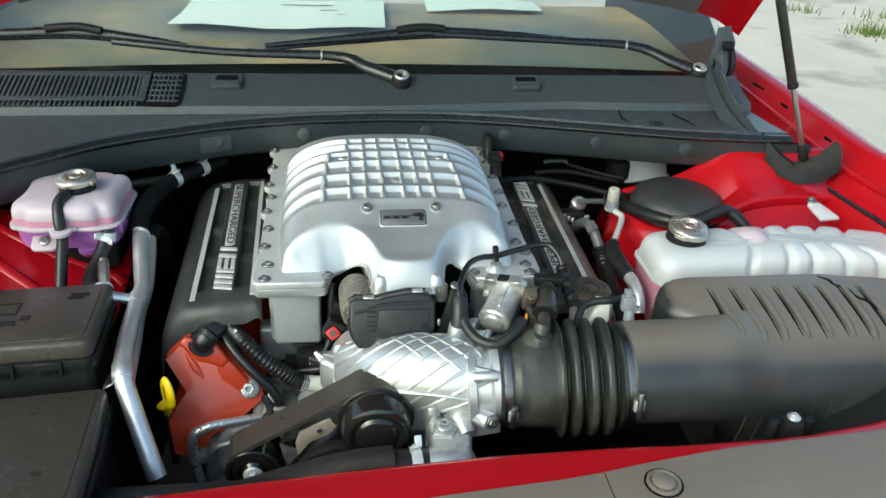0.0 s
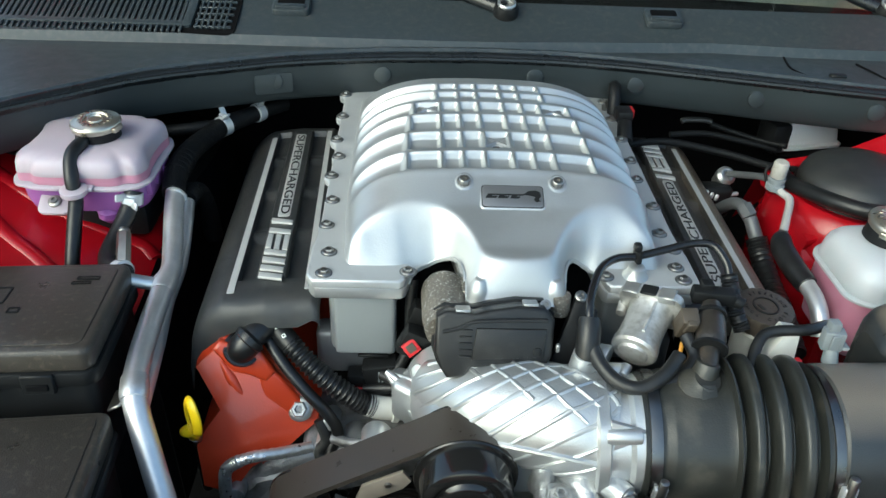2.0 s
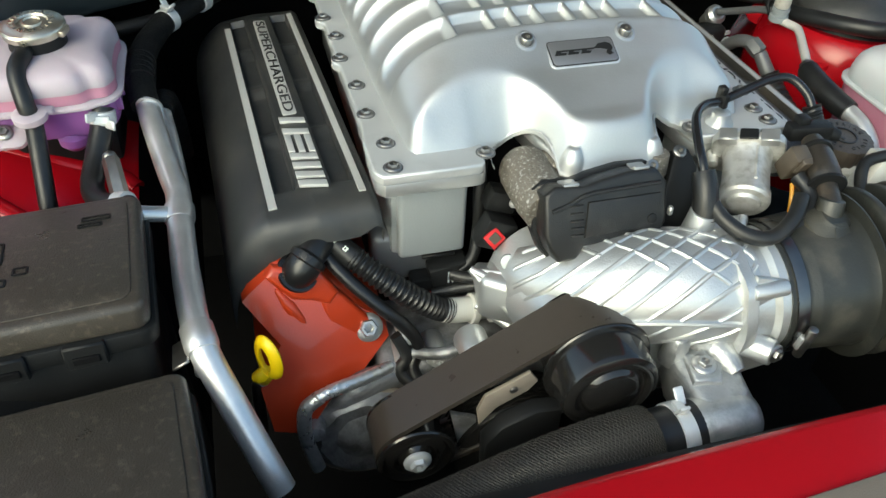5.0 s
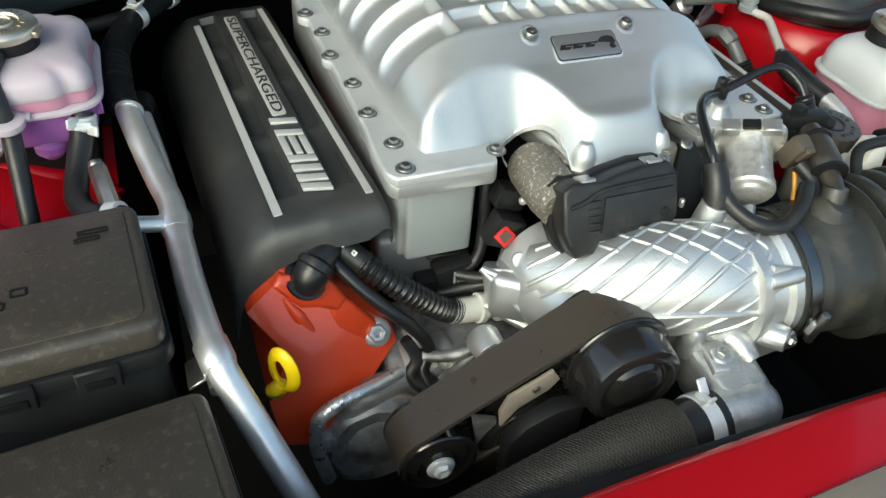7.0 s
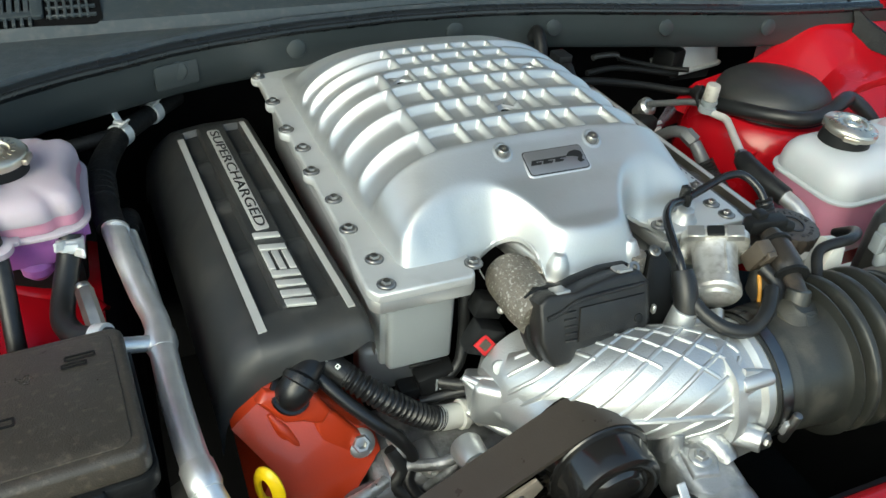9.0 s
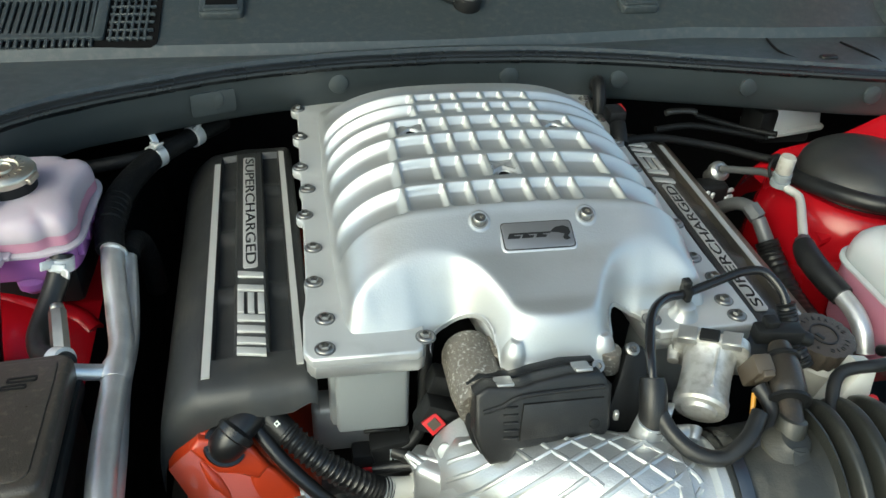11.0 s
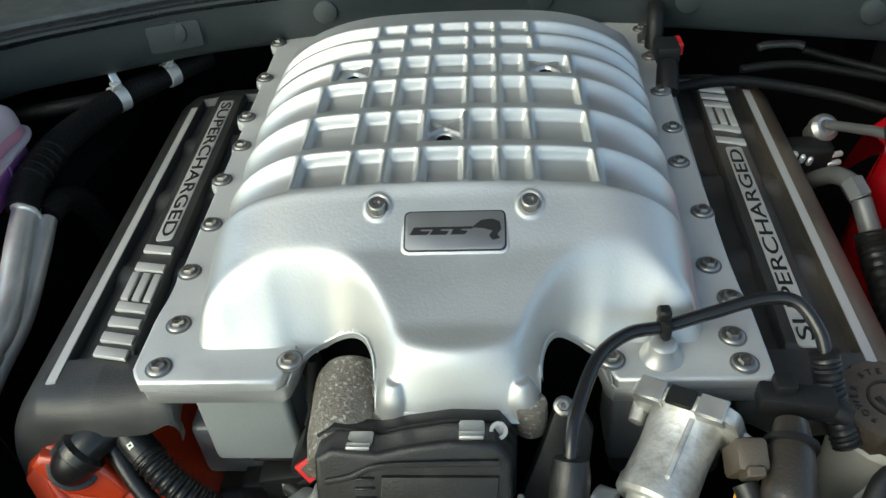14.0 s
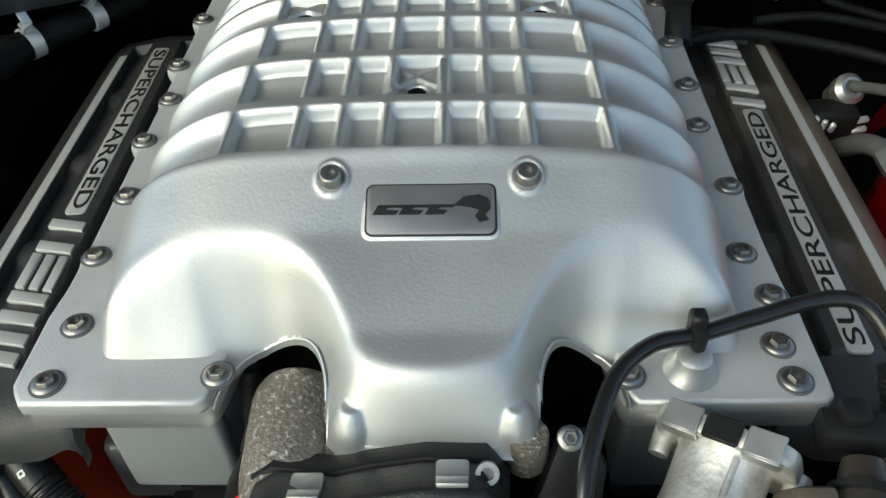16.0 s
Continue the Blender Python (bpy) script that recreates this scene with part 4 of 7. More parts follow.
# bracket at the drive end
BRACKET = [V(p) for p in ((-0.118, -0.034, 0.800), (-0.110, -0.036, 0.752), (-0.090, -0.060, 0.745), (-0.062, -0.090, 0.742), (-0.030, -0.098, 0.770), (-0.062, -0.060, 0.806))]
bm = bmesh.new()
for p in BRACKET:
    bm.verts.new(p)
    bm.verts.new((p[0] + 0.012, p[1] + 0.022, p[2] - 0.012))
bmesh.ops.convex_hull(bm, input=bm.verts[:])
bmesh.ops.dissolve_limit(bm, angle_limit=0.03, verts=bm.verts[:], edges=bm.edges[:])
bmesh.ops.bevel(bm, geom=bm.edges[:], offset=0.004, segments=3, affect="EDGES", profile=0.5)
part("drive_bracket", bm, CAST, sn)
for p, q in ((0, 3), (1, 3), (0, 4)):
    part("fin", sweep([BRACKET[p], BRACKET[q]], [0.0035, 0.0055, 0.0035], 10, 4), CAST, sn)
part("mount", box((-0.075, -0.035, 0.775), (0.05, 0.07, 0.05), 0.008, 3, Matrix.Rotation(radians(-35), 4, "Z")), CAST, sn)
part("plug", rod((-0.078, -0.030, 0.800), (-0.086, -0.046, 0.812), 0.0085, 0.0075), HOUSING, sn)
part("port", rod((0.068, -0.090, 0.850), (0.070, -0.092, 0.880), 0.0135, 0.012), CAST, sn)

# ---- throttle body ----
tb = thing("throttle_valve_unit", (0.105, -0.125, 0.745), "cast aluminium throttle body with bolt bosses", "engine part")
ax = V((0.99, -0.08, 0.08)).normalized()
c0 = V((0.078, -0.1255, 0.811))
m = aim(c0, ax)
part("mounting_flange", lathe([(0.054, 0), (0.058, 0.002), (0.058, 0.011), (0.055, 0.013), (0.03, 0.013)], m, 40, None, lambda a, r, z: r * (1 + 0.10 * max(0, math.cos(4 * (a - 0.75))) ** 3)), CAST, tb)
part("barrel", lathe([(0.050, 0.010), (0.051, 0.030), (0.056, 0.034), (0.056, 0.046), (0.05, 0.048)], m, 40), CAST, tb)
for a, r0 in ((46, 0.008), (-38, 0.0095), (150, 0.009)):
    d = V((0, -math.cos(radians(90 - a)), math.sin(radians(90 - a))))
    p = c0 + d * 0.057
    part("boss", rod(p + ax * 0.001, p + ax * 0.032, r0, r0 * 0.9), CAST, tb)
p = V((0.097, -0.178, 0.795))
part("boss", rod(p - V((0.012, -0.01, 0)), p + V((0.004, -0.014, 0.004)), 0.0125, 0.0115), CAST, tb)
piece("bolt", bolt_mesh("throttle_bolt", 0.0085, STEEL), tb, aim(p + V((0.005, -0.0145, 0.0045)), (0.25, -0.95, 0.25)))
part("web", prism([(0.0, -0.05), (0.035, -0.045), (0.035, 0.04), (0.0, 0.05)], 0.0, 0.006, 0.002, Matrix.Translation((0.082, -0.168, 0.815)) @ Matrix.Rotation(radians(80), 4, "X")), CAST, tb)

# ---- intake hose ----
ih = thing("intake_hose", (0.20, -0.13, 0.74), "dusty black rubber intake hose with bellows", "hose")


def hose_r(u):
    x = 0.116 + u * 0.175
    r = float(np.interp(x, (0.116, 0.128, 0.134, 0.142, 0.185, 0.205), (0.0585, 0.0585, 0.0585, 0.061, 0.064, 0.067)))
    if x > 0.196:
        r = 0.0765 - 0.0165 * (0.5 - 0.5 * math.cos((x - 0.196) / 0.0205 * 2 * math.pi)) ** 2.5
        if x > 0.272:
            r = 0.066
    return r


def hose_at(x):
    return V((x, float(np.interp(x, (0.116, 0.20, 0.28, 0.33), (-0.128, -0.131, -0.141, -0.143))), float(np.interp(x, (0.116, 0.20, 0.28, 0.33), (0.813, 0.816, 0.824, 0.828)))))


part("tube", sweep([hose_at(x) for x in across(0.116, 0.291, 12)], hose_r, 48, 14), TUBE, ih)
def clamp(x, r, w, parent, screw):
    m = aim(hose_at(x - w / 2), ax)
    cl = part("clamp", lathe([(r - 0.001, 0), (r + 0.0012, 0.0005), (r + 0.0016, w * 0.5), (r + 0.0012, w - 0.0005), (r - 0.001, w)], m, 48), BANDSTEEL, parent, "dark steel worm drive hose clamp")
    d = V((0, -math.cos(radians(screw)), math.sin(radians(screw))))
    p = hose_at(x) + d * (r + 0.003)
    tang = ax.cross(d)
    part("screw_housing", box((0, 0, 0), (w * 1.15, 0.016, 0.006), 0.0015, 2, aim(p, d) @ Matrix.Rotation(0.0, 4, "Z")), BRIGHT, cl)
    part("screw", rod(p + V((0, d.z, -d.y)) * 0.020 + d * 0.002, p - V((0, d.z, -d.y)) * 0.017 + d * 0.002, 0.0042, 0.0042, 0.001, 12), STEEL, cl)


clamp(0.129, 0.0592, 0.011, ih, -8)
clamp(0.281, 0.0668, 0.012, ih, 5)
part("port", rod((0.172, -0.122, 0.870), (0.176, -0.115, 0.892), 0.013, 0.011), TUBE, ih)
part("port_base", lathe([(0.026, -0.004), (0.024, 0.004), (0.015, 0.009), (0.012, 0.012)], aim((0.172, -0.126, 0.872), (0.1, -0.2, 1)), 20), TUBE, ih)
part("web", prism([(-0.011, -0.018), (0.011, -0.018), (0.006, 0.012), (-0.006, 0.012)], 0, 0.004, 0.001, Matrix.Translation((0.172, -0.143, 0.873)) @ Matrix.Rotation(radians(40), 4, "X")), TUBE, ih)

# ---- air box ----
ab = thing("air_box", (0.53, -0.12, 0.70), "dusty black plastic air filter box with raised louvres", "air box")
SECTION = [(p.x, p.y) for p in spline([(y, z, 0) for y, z in ((-0.022, 0.700), (-0.020, 0.800), (-0.020, 0.868), (-0.023, 0.893), (-0.034, 0.9035), (-0.060, 0.9030), (-0.100, 0.8960), (-0.138, 0.8860), (-0.166, 0.8740), (-0.190, 0.8540), (-0.204, 0.8260), (-0.206, 0.7950), (-0.196, 0.755), (-0.190, 0.700))], 6)]
ENDING = ((0.356, 0.72), (0.358, 0.80), (0.363, 0.88), (0.371, 0.94), (0.383, 0.98), (0.400, 1.0), (0.43, 1.0), (0.47, 1.0), (0.52, 1.0), (0.60, 1.0), (0.70, 1.0), (0.742, 0.99), (0.755, 0.95))
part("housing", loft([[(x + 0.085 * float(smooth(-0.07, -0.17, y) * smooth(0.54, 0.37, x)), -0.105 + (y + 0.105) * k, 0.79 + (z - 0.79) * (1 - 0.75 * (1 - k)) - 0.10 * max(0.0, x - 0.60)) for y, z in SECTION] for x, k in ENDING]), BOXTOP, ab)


FLOOR = [(y, 0.700) for y in across(-0.190, -0.022, 12)]
POLAR = sorted((math.atan2(z - 0.815, y + 0.125), math.hypot(z - 0.815, y + 0.125)) for y, z in SECTION + FLOOR[1:-1])
POLAR = [(a - 2 * math.pi, r) for a, r in POLAR] + POLAR + [(a + 2 * math.pi, r) for a, r in POLAR]


def inlet_ring(x, r, w):
    """A round pipe that turns into the box's section as w goes from 0 to 1."""
    ring = []
    for a in across(-math.pi, math.pi, 73)[:-1]:
        q = table(a, *POLAR) * 0.995
        y0_, z0_, y1_, z1_ = -0.143 + r * math.cos(a), 0.829 + r * math.sin(a), -0.125 + q * math.cos(a), 0.815 + q * math.sin(a)
        ring.append((x, y0_ + (y1_ - y0_) * w, z0_ + (z1_ - z0_) * w))
    return ring


INLET = ((0.276, 0.0640, 0), (0.278, 0.0660, 0), (0.288, 0.0668, 0), (0.345, 0.0680, 0), (0.385, 0.0690, 0.0), (0.405, 0.069, 0.08), (0.425, 0.069, 0.25), (0.445, 0.069, 0.5), (0.465, 0.069, 0.75), (0.485, 0.069, 0.93), (0.505, 0.069, 1.0), (0.53, 0.069, 0.98))
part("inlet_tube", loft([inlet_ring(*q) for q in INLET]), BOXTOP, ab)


def box_top(x, y):
    top_line = [(p[0], p[1]) for p in SECTION if p[1] > 0.84][::-1]
    return table(y, *sorted(top_line)) - 0.10 * max(0.0, x - 0.60)


def lid_top(x, y):
    """The upper face of the box, or of the inlet where that stands higher."""
    w = table(x, *[(q[0], q[2]) for q in INLET])
    tube = 0.829 + math.sqrt(max(0.0, 0.069 ** 2 - (y + 0.143) ** 2))
    return max(box_top(x, y), tube + (box_top(x, y) - tube) * w)


for k in range(8):
    x0 = 0.416 + 0.0318 * k
    pts = [(x0 + 0.004 * t, -0.048 - 0.112 * t, lid_top(x0 + 0.004 * t, -0.048 - 0.112 * t)) for t in across(0, 1, 13)]
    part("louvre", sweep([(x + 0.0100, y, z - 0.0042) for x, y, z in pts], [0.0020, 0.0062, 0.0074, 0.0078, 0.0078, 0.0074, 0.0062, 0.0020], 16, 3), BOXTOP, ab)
    # dark strip laid on the lid for the shade in the groove
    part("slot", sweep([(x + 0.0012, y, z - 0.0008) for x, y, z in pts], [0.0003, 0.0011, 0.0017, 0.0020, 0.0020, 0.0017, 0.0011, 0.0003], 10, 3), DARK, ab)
worn = [(0.592, -0.040), (0.604, -0.052), (0.606, -0.060), (0.622, -0.071), (0.625, -0.083), (0.641, -0.094), (0.646, -0.108), (0.664, -0.120)]
part("torn_edge", sweep([(x, y, box_top(x, y) + 0.0002) for x, y in worn], [0.0006, 0.0026, 0.0014, 0.0032, 0.0016, 0.0028, 0.0008], 8, 4), DARK, ab, "dark torn edge in the lid")
for k in range(14):
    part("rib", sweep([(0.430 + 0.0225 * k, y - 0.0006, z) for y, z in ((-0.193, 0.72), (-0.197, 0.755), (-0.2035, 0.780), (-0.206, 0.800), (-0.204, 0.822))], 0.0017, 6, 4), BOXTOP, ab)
part("gusset", prism([(0.0, 0.0), (0.06, 0.0), (0.07, -0.09), (0.055, -0.09)], -0.003, 0.003, 0.001, Matrix.Translation((0.340, -0.185, 0.795)) @ Matrix.Rotation(radians(90), 4, "X")), BLACK, ab)
mt = thing("air_box_mount", (0.50, -0.24, 0.80), "black plastic mount with a bright bolt", "mount")
part("tower", lathe([(0.020, -0.05), (0.017, -0.01), (0.0145, 0.0), (0.010, 0.003), (1e-5, 0.003)], Matrix.Translation((0.466, -0.245, 0.826)), 20, None, lambda a, r, z: r * (1 + 0.12 * math.cos(5 * a))), BLACK, mt)
piece("bolt", bolt_mesh("mount_bolt", 0.008, BRIGHT), mt, Matrix.Translation((0.466, -0.245, 0.830)))
for s_ in (-1, 1):
    part("ear", rod((0.466 + 0.022 * s_, -0.243, 0.79), (0.466 + 0.022 * s_, -0.243, 0.825), 0.008, 0.007), BLACK, mt)

# ---- throttle actuator ----
ta = thing("throttle_actuator", (-0.014, -0.06, 0.84), "black plastic throttle actuator housing with steel clips", "engine part")
m = Matrix.Translation((-0.014, -0.066, 0.879)) @ Matrix.Rotation(radians(68), 4, "X")
shape = [(-0.052, -0.030), (-0.045, -0.041), (-0.028, -0.041), (-0.022, -0.030), (0.050, -0.026), (0.055, -0.018), (0.056, 0.018), (0.046, 0.030), (0.020, 0.031), (-0.005, 0.027), (-0.020, 0.023), (-0.046, 0.026), (-0.056, 0.020), (-0.057, -0.015)]
part("cover", prism(shape, -0.012, 0.012, 0.004, m, None, 3), SOLID, ta)
part("base", prism([(x * 1.05, y * 1.06) for x, y in shape], -0.024, -0.010, 0.002, m), BLACK, ta)
part("raised_panel", prism([(-0.022, -0.021), (0.046, -0.018), (0.048, 0.010), (-0.018, 0.010)], 0.010, 0.0145, 0.0015, m), SOLID, ta)
part("lip", sweep([m @ V(p) for p in ((-0.05, 0.006, 0.013), (-0.035, 0.010, 0.0135), (-0.022, 0.016, 0.0135), (0.0, 0.018, 0.0135), (0.048, 0.019, 0.0135))], 0.0018, 8, 6), SOLID, ta)
for k in range(5):
    part("rib", box((0, 0, 0), (0.012, 0.0016, 0.003), 0.0006, 1, m @ Matrix.Translation((-0.028, -0.018 + 0.0065 * k, 0.0125))), SOLID, ta)
part("dimple", rod(m @ V((0.040, -0.012, 0.010)), m @ V((0.040, -0.012, 0.0155)), 0.005, 0.0045, 0.001, 16), BLACK, ta)
for px, py in ((-0.031, 0.024), (0.033, 0.031)):
    cl = part("clip", prism(rounded(0.0145, 0.013, 0.002), 0, 0.0012, 0.0003, m @ Matrix.Translation((px, py, -0.001)) @ Matrix.Rotation(radians(-78), 4, "X")), CLIPSTEEL, ta, "bright spring steel clip")
    part("fold", box((0, 0, 0), (0.0140, 0.003, 0.0055), 0.001, 2, m @ Matrix.Translation((px, py + 0.001, 0.0065))), CLIPSTEEL, cl)
part("eyelet", lathe([(0.0052, 0), (0.0052, 0.003), (0.003, 0.003), (0.003, 0)], aim((0.034, -0.052, 0.9050), (0, -0.7, 0.7)), 18), STEEL, ta)
part("side_latch", box((0.046, -0.078, 0.874), (0.004, 0.005, 0.009), 0.001, 1), CLIPSTEEL, ta)
mo = thing("actuator_motor", (-0.065, -0.01, 0.84), "corroded cast motor housing behind the actuator", "engine part")
part("barrel", lathe([(1e-5, 0), (0.020, 0.0), (0.0225, 0.005), (0.0238, 0.012), (0.0238, 0.05), (0.021, 0.07)], aim((-0.061, 0.012, 0.8785), (0.03, -0.92, -0.05)), 32), ROUGHCAST, mo)
part("lug", box((-0.036, -0.005, 0.885), (0.020, 0.03, 0.022), 0.006, 3), ROUGHCAST, mo)
part("flange", box((-0.02, -0.034, 0.876), (0.09, 0.014, 0.030), 0.005, 3), ROUGHCAST, mo)
part("lug", rod((0.053, -0.03, 0.88), (0.053, -0.03, 0.902), 0.011, 0.010), ROUGHCAST, mo)
brk = thing("actuator_bracket", (0.066, -0.06, 0.83), "black plastic bracket beside the actuator", "bracket")
part("arm", prism([(-0.022, -0.035), (0.02, -0.035), (0.026, 0.02), (0.018, 0.036), (0.004, 0.036), (-0.004, 0.012)], -0.006, 0.006, 0.003, Matrix.Translation((0.064, -0.045, 0.868)) @ Matrix.Rotation(radians(60), 4, "X")), BLACK, brk)
piece("bolt", bolt_mesh("bracket_bolt", 0.006), brk, aim((0.072, -0.033, 0.902), (0, -0.5, 0.85)))

# ---- purge solenoid ----
STAINED = material("stained_casting", (0.62, 0.615, 0.59), 0.42, 0.62, 0.18, 70, 0.18, 330, (0.36, 0.35, 0.31), mask=(0.45, 0.72), spread=120)
so = thing("purge_solenoid", (0.13, -0.06, 0.83), "cast aluminium bypass actuator with stained surface", "engine part")
a0, a1 = V((0.147, -0.030, 0.890)), V((0.112, -0.090, 0.866))
way = (a1 - a0).normalized()
m = aim(a0, way)
part("barrel", lathe([(1e-5, 0), (0.024, 0.0), (0.024, 0.005), (0.0215, 0.008), (0.0205, 0.028), (0.0212, 0.047), (0.0225, 0.050), (0.0225, 0.057), (0.0205, 0.0595), (0.0150, 0.060), (0.0135, 0.063), (0.0085, 0.064), (1e-5, 0.064)], m, 36), STAINED, so, "stained cast barrel")
tilt_ = m @ Matrix.Rotation(radians(12), 4, "Z")
part("plate", prism(rounded(0.064, 0.050, 0.012), -0.003, 0.007, 0.0022, tilt_), STAINED, so)
for s_ in (-1, 1):
    cl = part("clip", box((0, 0, 0), (0.016, 0.0018, 0.013), 0.0006, 1, tilt_ @ Matrix.Translation((s_ * 0.018, 0.0258, 0.002))), CLIPSTEEL, so, "folded steel clip")
    part("fold", box((0, 0, 0), (0.016, 0.008, 0.0016), 0.0005, 1, tilt_ @ Matrix.Translation((s_ * 0.018, 0.0225, 0.0085))), CLIPSTEEL, cl)
    part("lug", rod(tilt_ @ V((s_ * 0.031, -0.004, 0.000)), tilt_ @ V((s_ * 0.030, -0.004, 0.015)), 0.0055, 0.0050, 0.001, 16), STAINED, so)
part("cap", box((0, 0, 0), (0.016, 0.003, 0.012), 0.001, 1, tilt_ @ Matrix.Translation((0.0, 0.0262, 0.002))), BLACK, so)
part("seam", sweep([m @ V((0.004, 0.0208, 0.010)), m @ V((0.004, 0.0203, 0.028)), m @ V((0.004, 0.0212, 0.046))], 0.0016, 8, 4), STAINED, so)
part("nipple", rod(a1 + way * 0.002, a1 + way * 0.014, 0.0055, 0.0045, 0.001, 14), CAST, so)
part("step", rod(V((0.098, -0.075, 0.862)), V((0.088, -0.068, 0.862)), 0.011, 0.009), CAST, so)

# ---- vent hose and plugs ----
vh = thing("vent_hose", (0.19, -0.08, 0.88), "weathered tan and black vent hose with a plug", "hose")
P0, P1, P2 = V((0.176, -0.117, 0.886)), V((0.187, -0.082, 0.898)), V((0.196, -0.048, 0.906))
part("lower_tube", sweep([(0.174, -0.122, 0.88), P0, P0.lerp(P1, 0.6)], 0.0088, 20, 6), VENT, vh)
part("collar", lathe([(0.012, 0), (0.0165, 0.001), (0.0165, 0.004), (0.013, 0.006)], aim(P0.lerp(P1, 0.5), P1 - P0), 24), BLACK, vh)
part("upper_tube", sweep([P0.lerp(P1, 0.55), P1, P2], [0.0112, 0.0142, 0.0132, 0.0088], 22, 6), VENT, vh)
part("collar", lathe([(0.011, 0), (0.0145, 0.001), (0.0145, 0.004), (0.012, 0.005)], aim(P1.lerp(P2, 0.55), P2 - P1), 24), BLACK, vh)
part("plug", box((0.202, -0.034, 0.907), (0.042, 0.016, 0.015), 0.003, 2, Matrix.Rotation(radians(-8), 4, "Z")), BLACK, vh, "black electrical plug")
part("latch", box((0.195, -0.030, 0.917), (0.012, 0.012, 0.008), 0.002, 2), BLACK, vh)
part("nub", rod((0.219, -0.036, 0.905), (0.231, -0.042, 0.902), 0.007, 0.006), BLACK, vh)
bp_ = thing("sensor_plug", (0.166, -0.07, 0.89), "brown plastic sensor plug with an orange wire", "plug")
part("shell", box((0.168, -0.066, 0.898), (0.017, 0.018, 0.032), 0.003, 2, Matrix.Rotation(radians(25), 4, "X")), BROWN, bp_)
part("latch", box((0.168, -0.078, 0.902), (0.010, 0.006, 0.018), 0.001, 1, Matrix.Rotation(radians(25), 4, "X")), BROWN, bp_)
part("wire", sweep([(0.164, -0.078, 0.884), (0.160, -0.088, 0.874), (0.157, -0.096, 0.858)], 0.0020, 8, 5), material("orange_wire", (0.6, 0.28, 0.03), 0.4), bp_, "orange wire")
part("wire", sweep([(0.166, -0.078, 0.892), (0.17, -0.10, 0.882), (0.15, -0.118, 0.872), (0.135, -0.122, 0.868)], 0.007, 10, 5), RUBBER, bp_)

# ---- cable across the lid ----
ca = thing("ignition_cable", (0.135, 0.0, 0.90), "glossy black cable tied over the supercharger flange", "cable")
part("cable", sweep([(0.0725, -0.078, 0.900), (0.0735, -0.066, 0.912), (0.078, -0.048, 0.919), (0.092, -0.016, 0.924), (0.112, 0.004, 0.923), (0.135, 0.012, 0.9205), (0.165, 0.020, 0.924), (0.195, 0.027, 0.928), (0.215, 0.024, 0.928), (0.226, 0.008, 0.918), (0.229, -0.004, 0.905)], 0.0042, 14, 8), material("glossy_cable", (0.012, 0.012, 0.013), 0.22, 0.0, 0.1, 30, 0.0), ca)
part("boot", sweep([(0.070, -0.094, 0.872), (0.0715, -0.086, 0.890), (0.073, -0.072, 0.907)], [0.0108, 0.0112, 0.0112, 0.0112, 0.0095], 16, 6), RUBBER, ca)
part("sleeve", sweep([(0.228, 0.0, 0.910), (0.231, -0.010, 0.895), (0.236, -0.020, 0.878), (0.243, -0.032, 0.862)], lambda u: 0.0085 + 0.0006 * math.cos(u * 150), 12, 14), RUBBER, ca, "black braided sleeve")
tie = part("cable_tie", box((0.135, 0.012, 0.921), (0.006, 0.014, 0.014), 0.002, 2, Matrix.Rotation(radians(12), 4, "Z")), BLACK, ca)
part("tie_head", box((0.134, 0.013, 0.931), (0.008, 0.009, 0.008), 0.0015, 1), BLACK, tie)
part("loop", sweep([(0.0725, -0.084, 0.892), (0.080, -0.104, 0.880), (0.094, -0.122, 0.873), (0.114, -0.130, 0.873), (0.136, -0.122, 0.882), (0.152, -0.106, 0.892)], 0.0068, 12, 8), RUBBER, ca)

# ---- power steering reservoir ----
ps = thing("steering_fluid_reservoir", (0.275, -0.02, 0.80), "white steering fluid reservoir with a scalloped cap", "reservoir")
part("tank", lathe([(0.020, -0.10), (0.028, -0.09), (0.030, -0.02), (0.024, -0.012), (0.022, -0.008)], Matrix.Translation((0.276, -0.012, 0.872)), 28), WHITE, ps)
part("spout", prism([(-0.02, -0.02), (0.022, -0.02), (0.022, 0.028), (0.008, 0.03)], -0.012, 0.012, 0.004, Matrix.Translation((0.258, -0.065, 0.862)) @ Matrix.Rotation(radians(80), 4, "X")), WHITE, ps)
tipm = aim((0.272, -0.008, 0.868), (0.04, -0.08, 1))
cap = part("cap", lathe([(0.022, -0.014), (0.0295, -0.012), (0.0305, 0.003), (0.029, 0.0075), (0.027, 0.008), (1e-5, 0.008)], tipm, 80, None, lambda a, r, z: r * (1 + (0.024 * math.cos(20 * a) if r > 0.0285 else 0))), CAPBROWN, ps, "grey brown scalloped cap")
part("emblem_ring", lathe([(0.0135, 0.0075), (0.0135, 0.0092), (0.0118, 0.0092), (0.0118, 0.0075)], tipm, 28), INK, cap)
part("emblem_bar", box((0, 0, 0), (0.004, 0.009, 0.0012), 0.0003, 1, tipm @ Matrix.Translation((-0.006, 0, 0.0086))), INK, cap)
bm = bmesh.new()
words = "POWER STEERING FLUID "
for k, ch in enumerate(words):
    if ch != " ":
        a = 200 - 360 * k / len(words)
        b, _ = letters(ch, 0.0060, tipm @ Matrix.Rotation(radians(a), 4, "Z") @ Matrix.Translation((0.0205, 0, 0.0083)) @ Matrix.Rotation(radians(-90), 4, "Z"), 0.0003)
        joined(bm, b)
part("lettering", bm, INK, cap, "embossed words around the cap", fix=False)
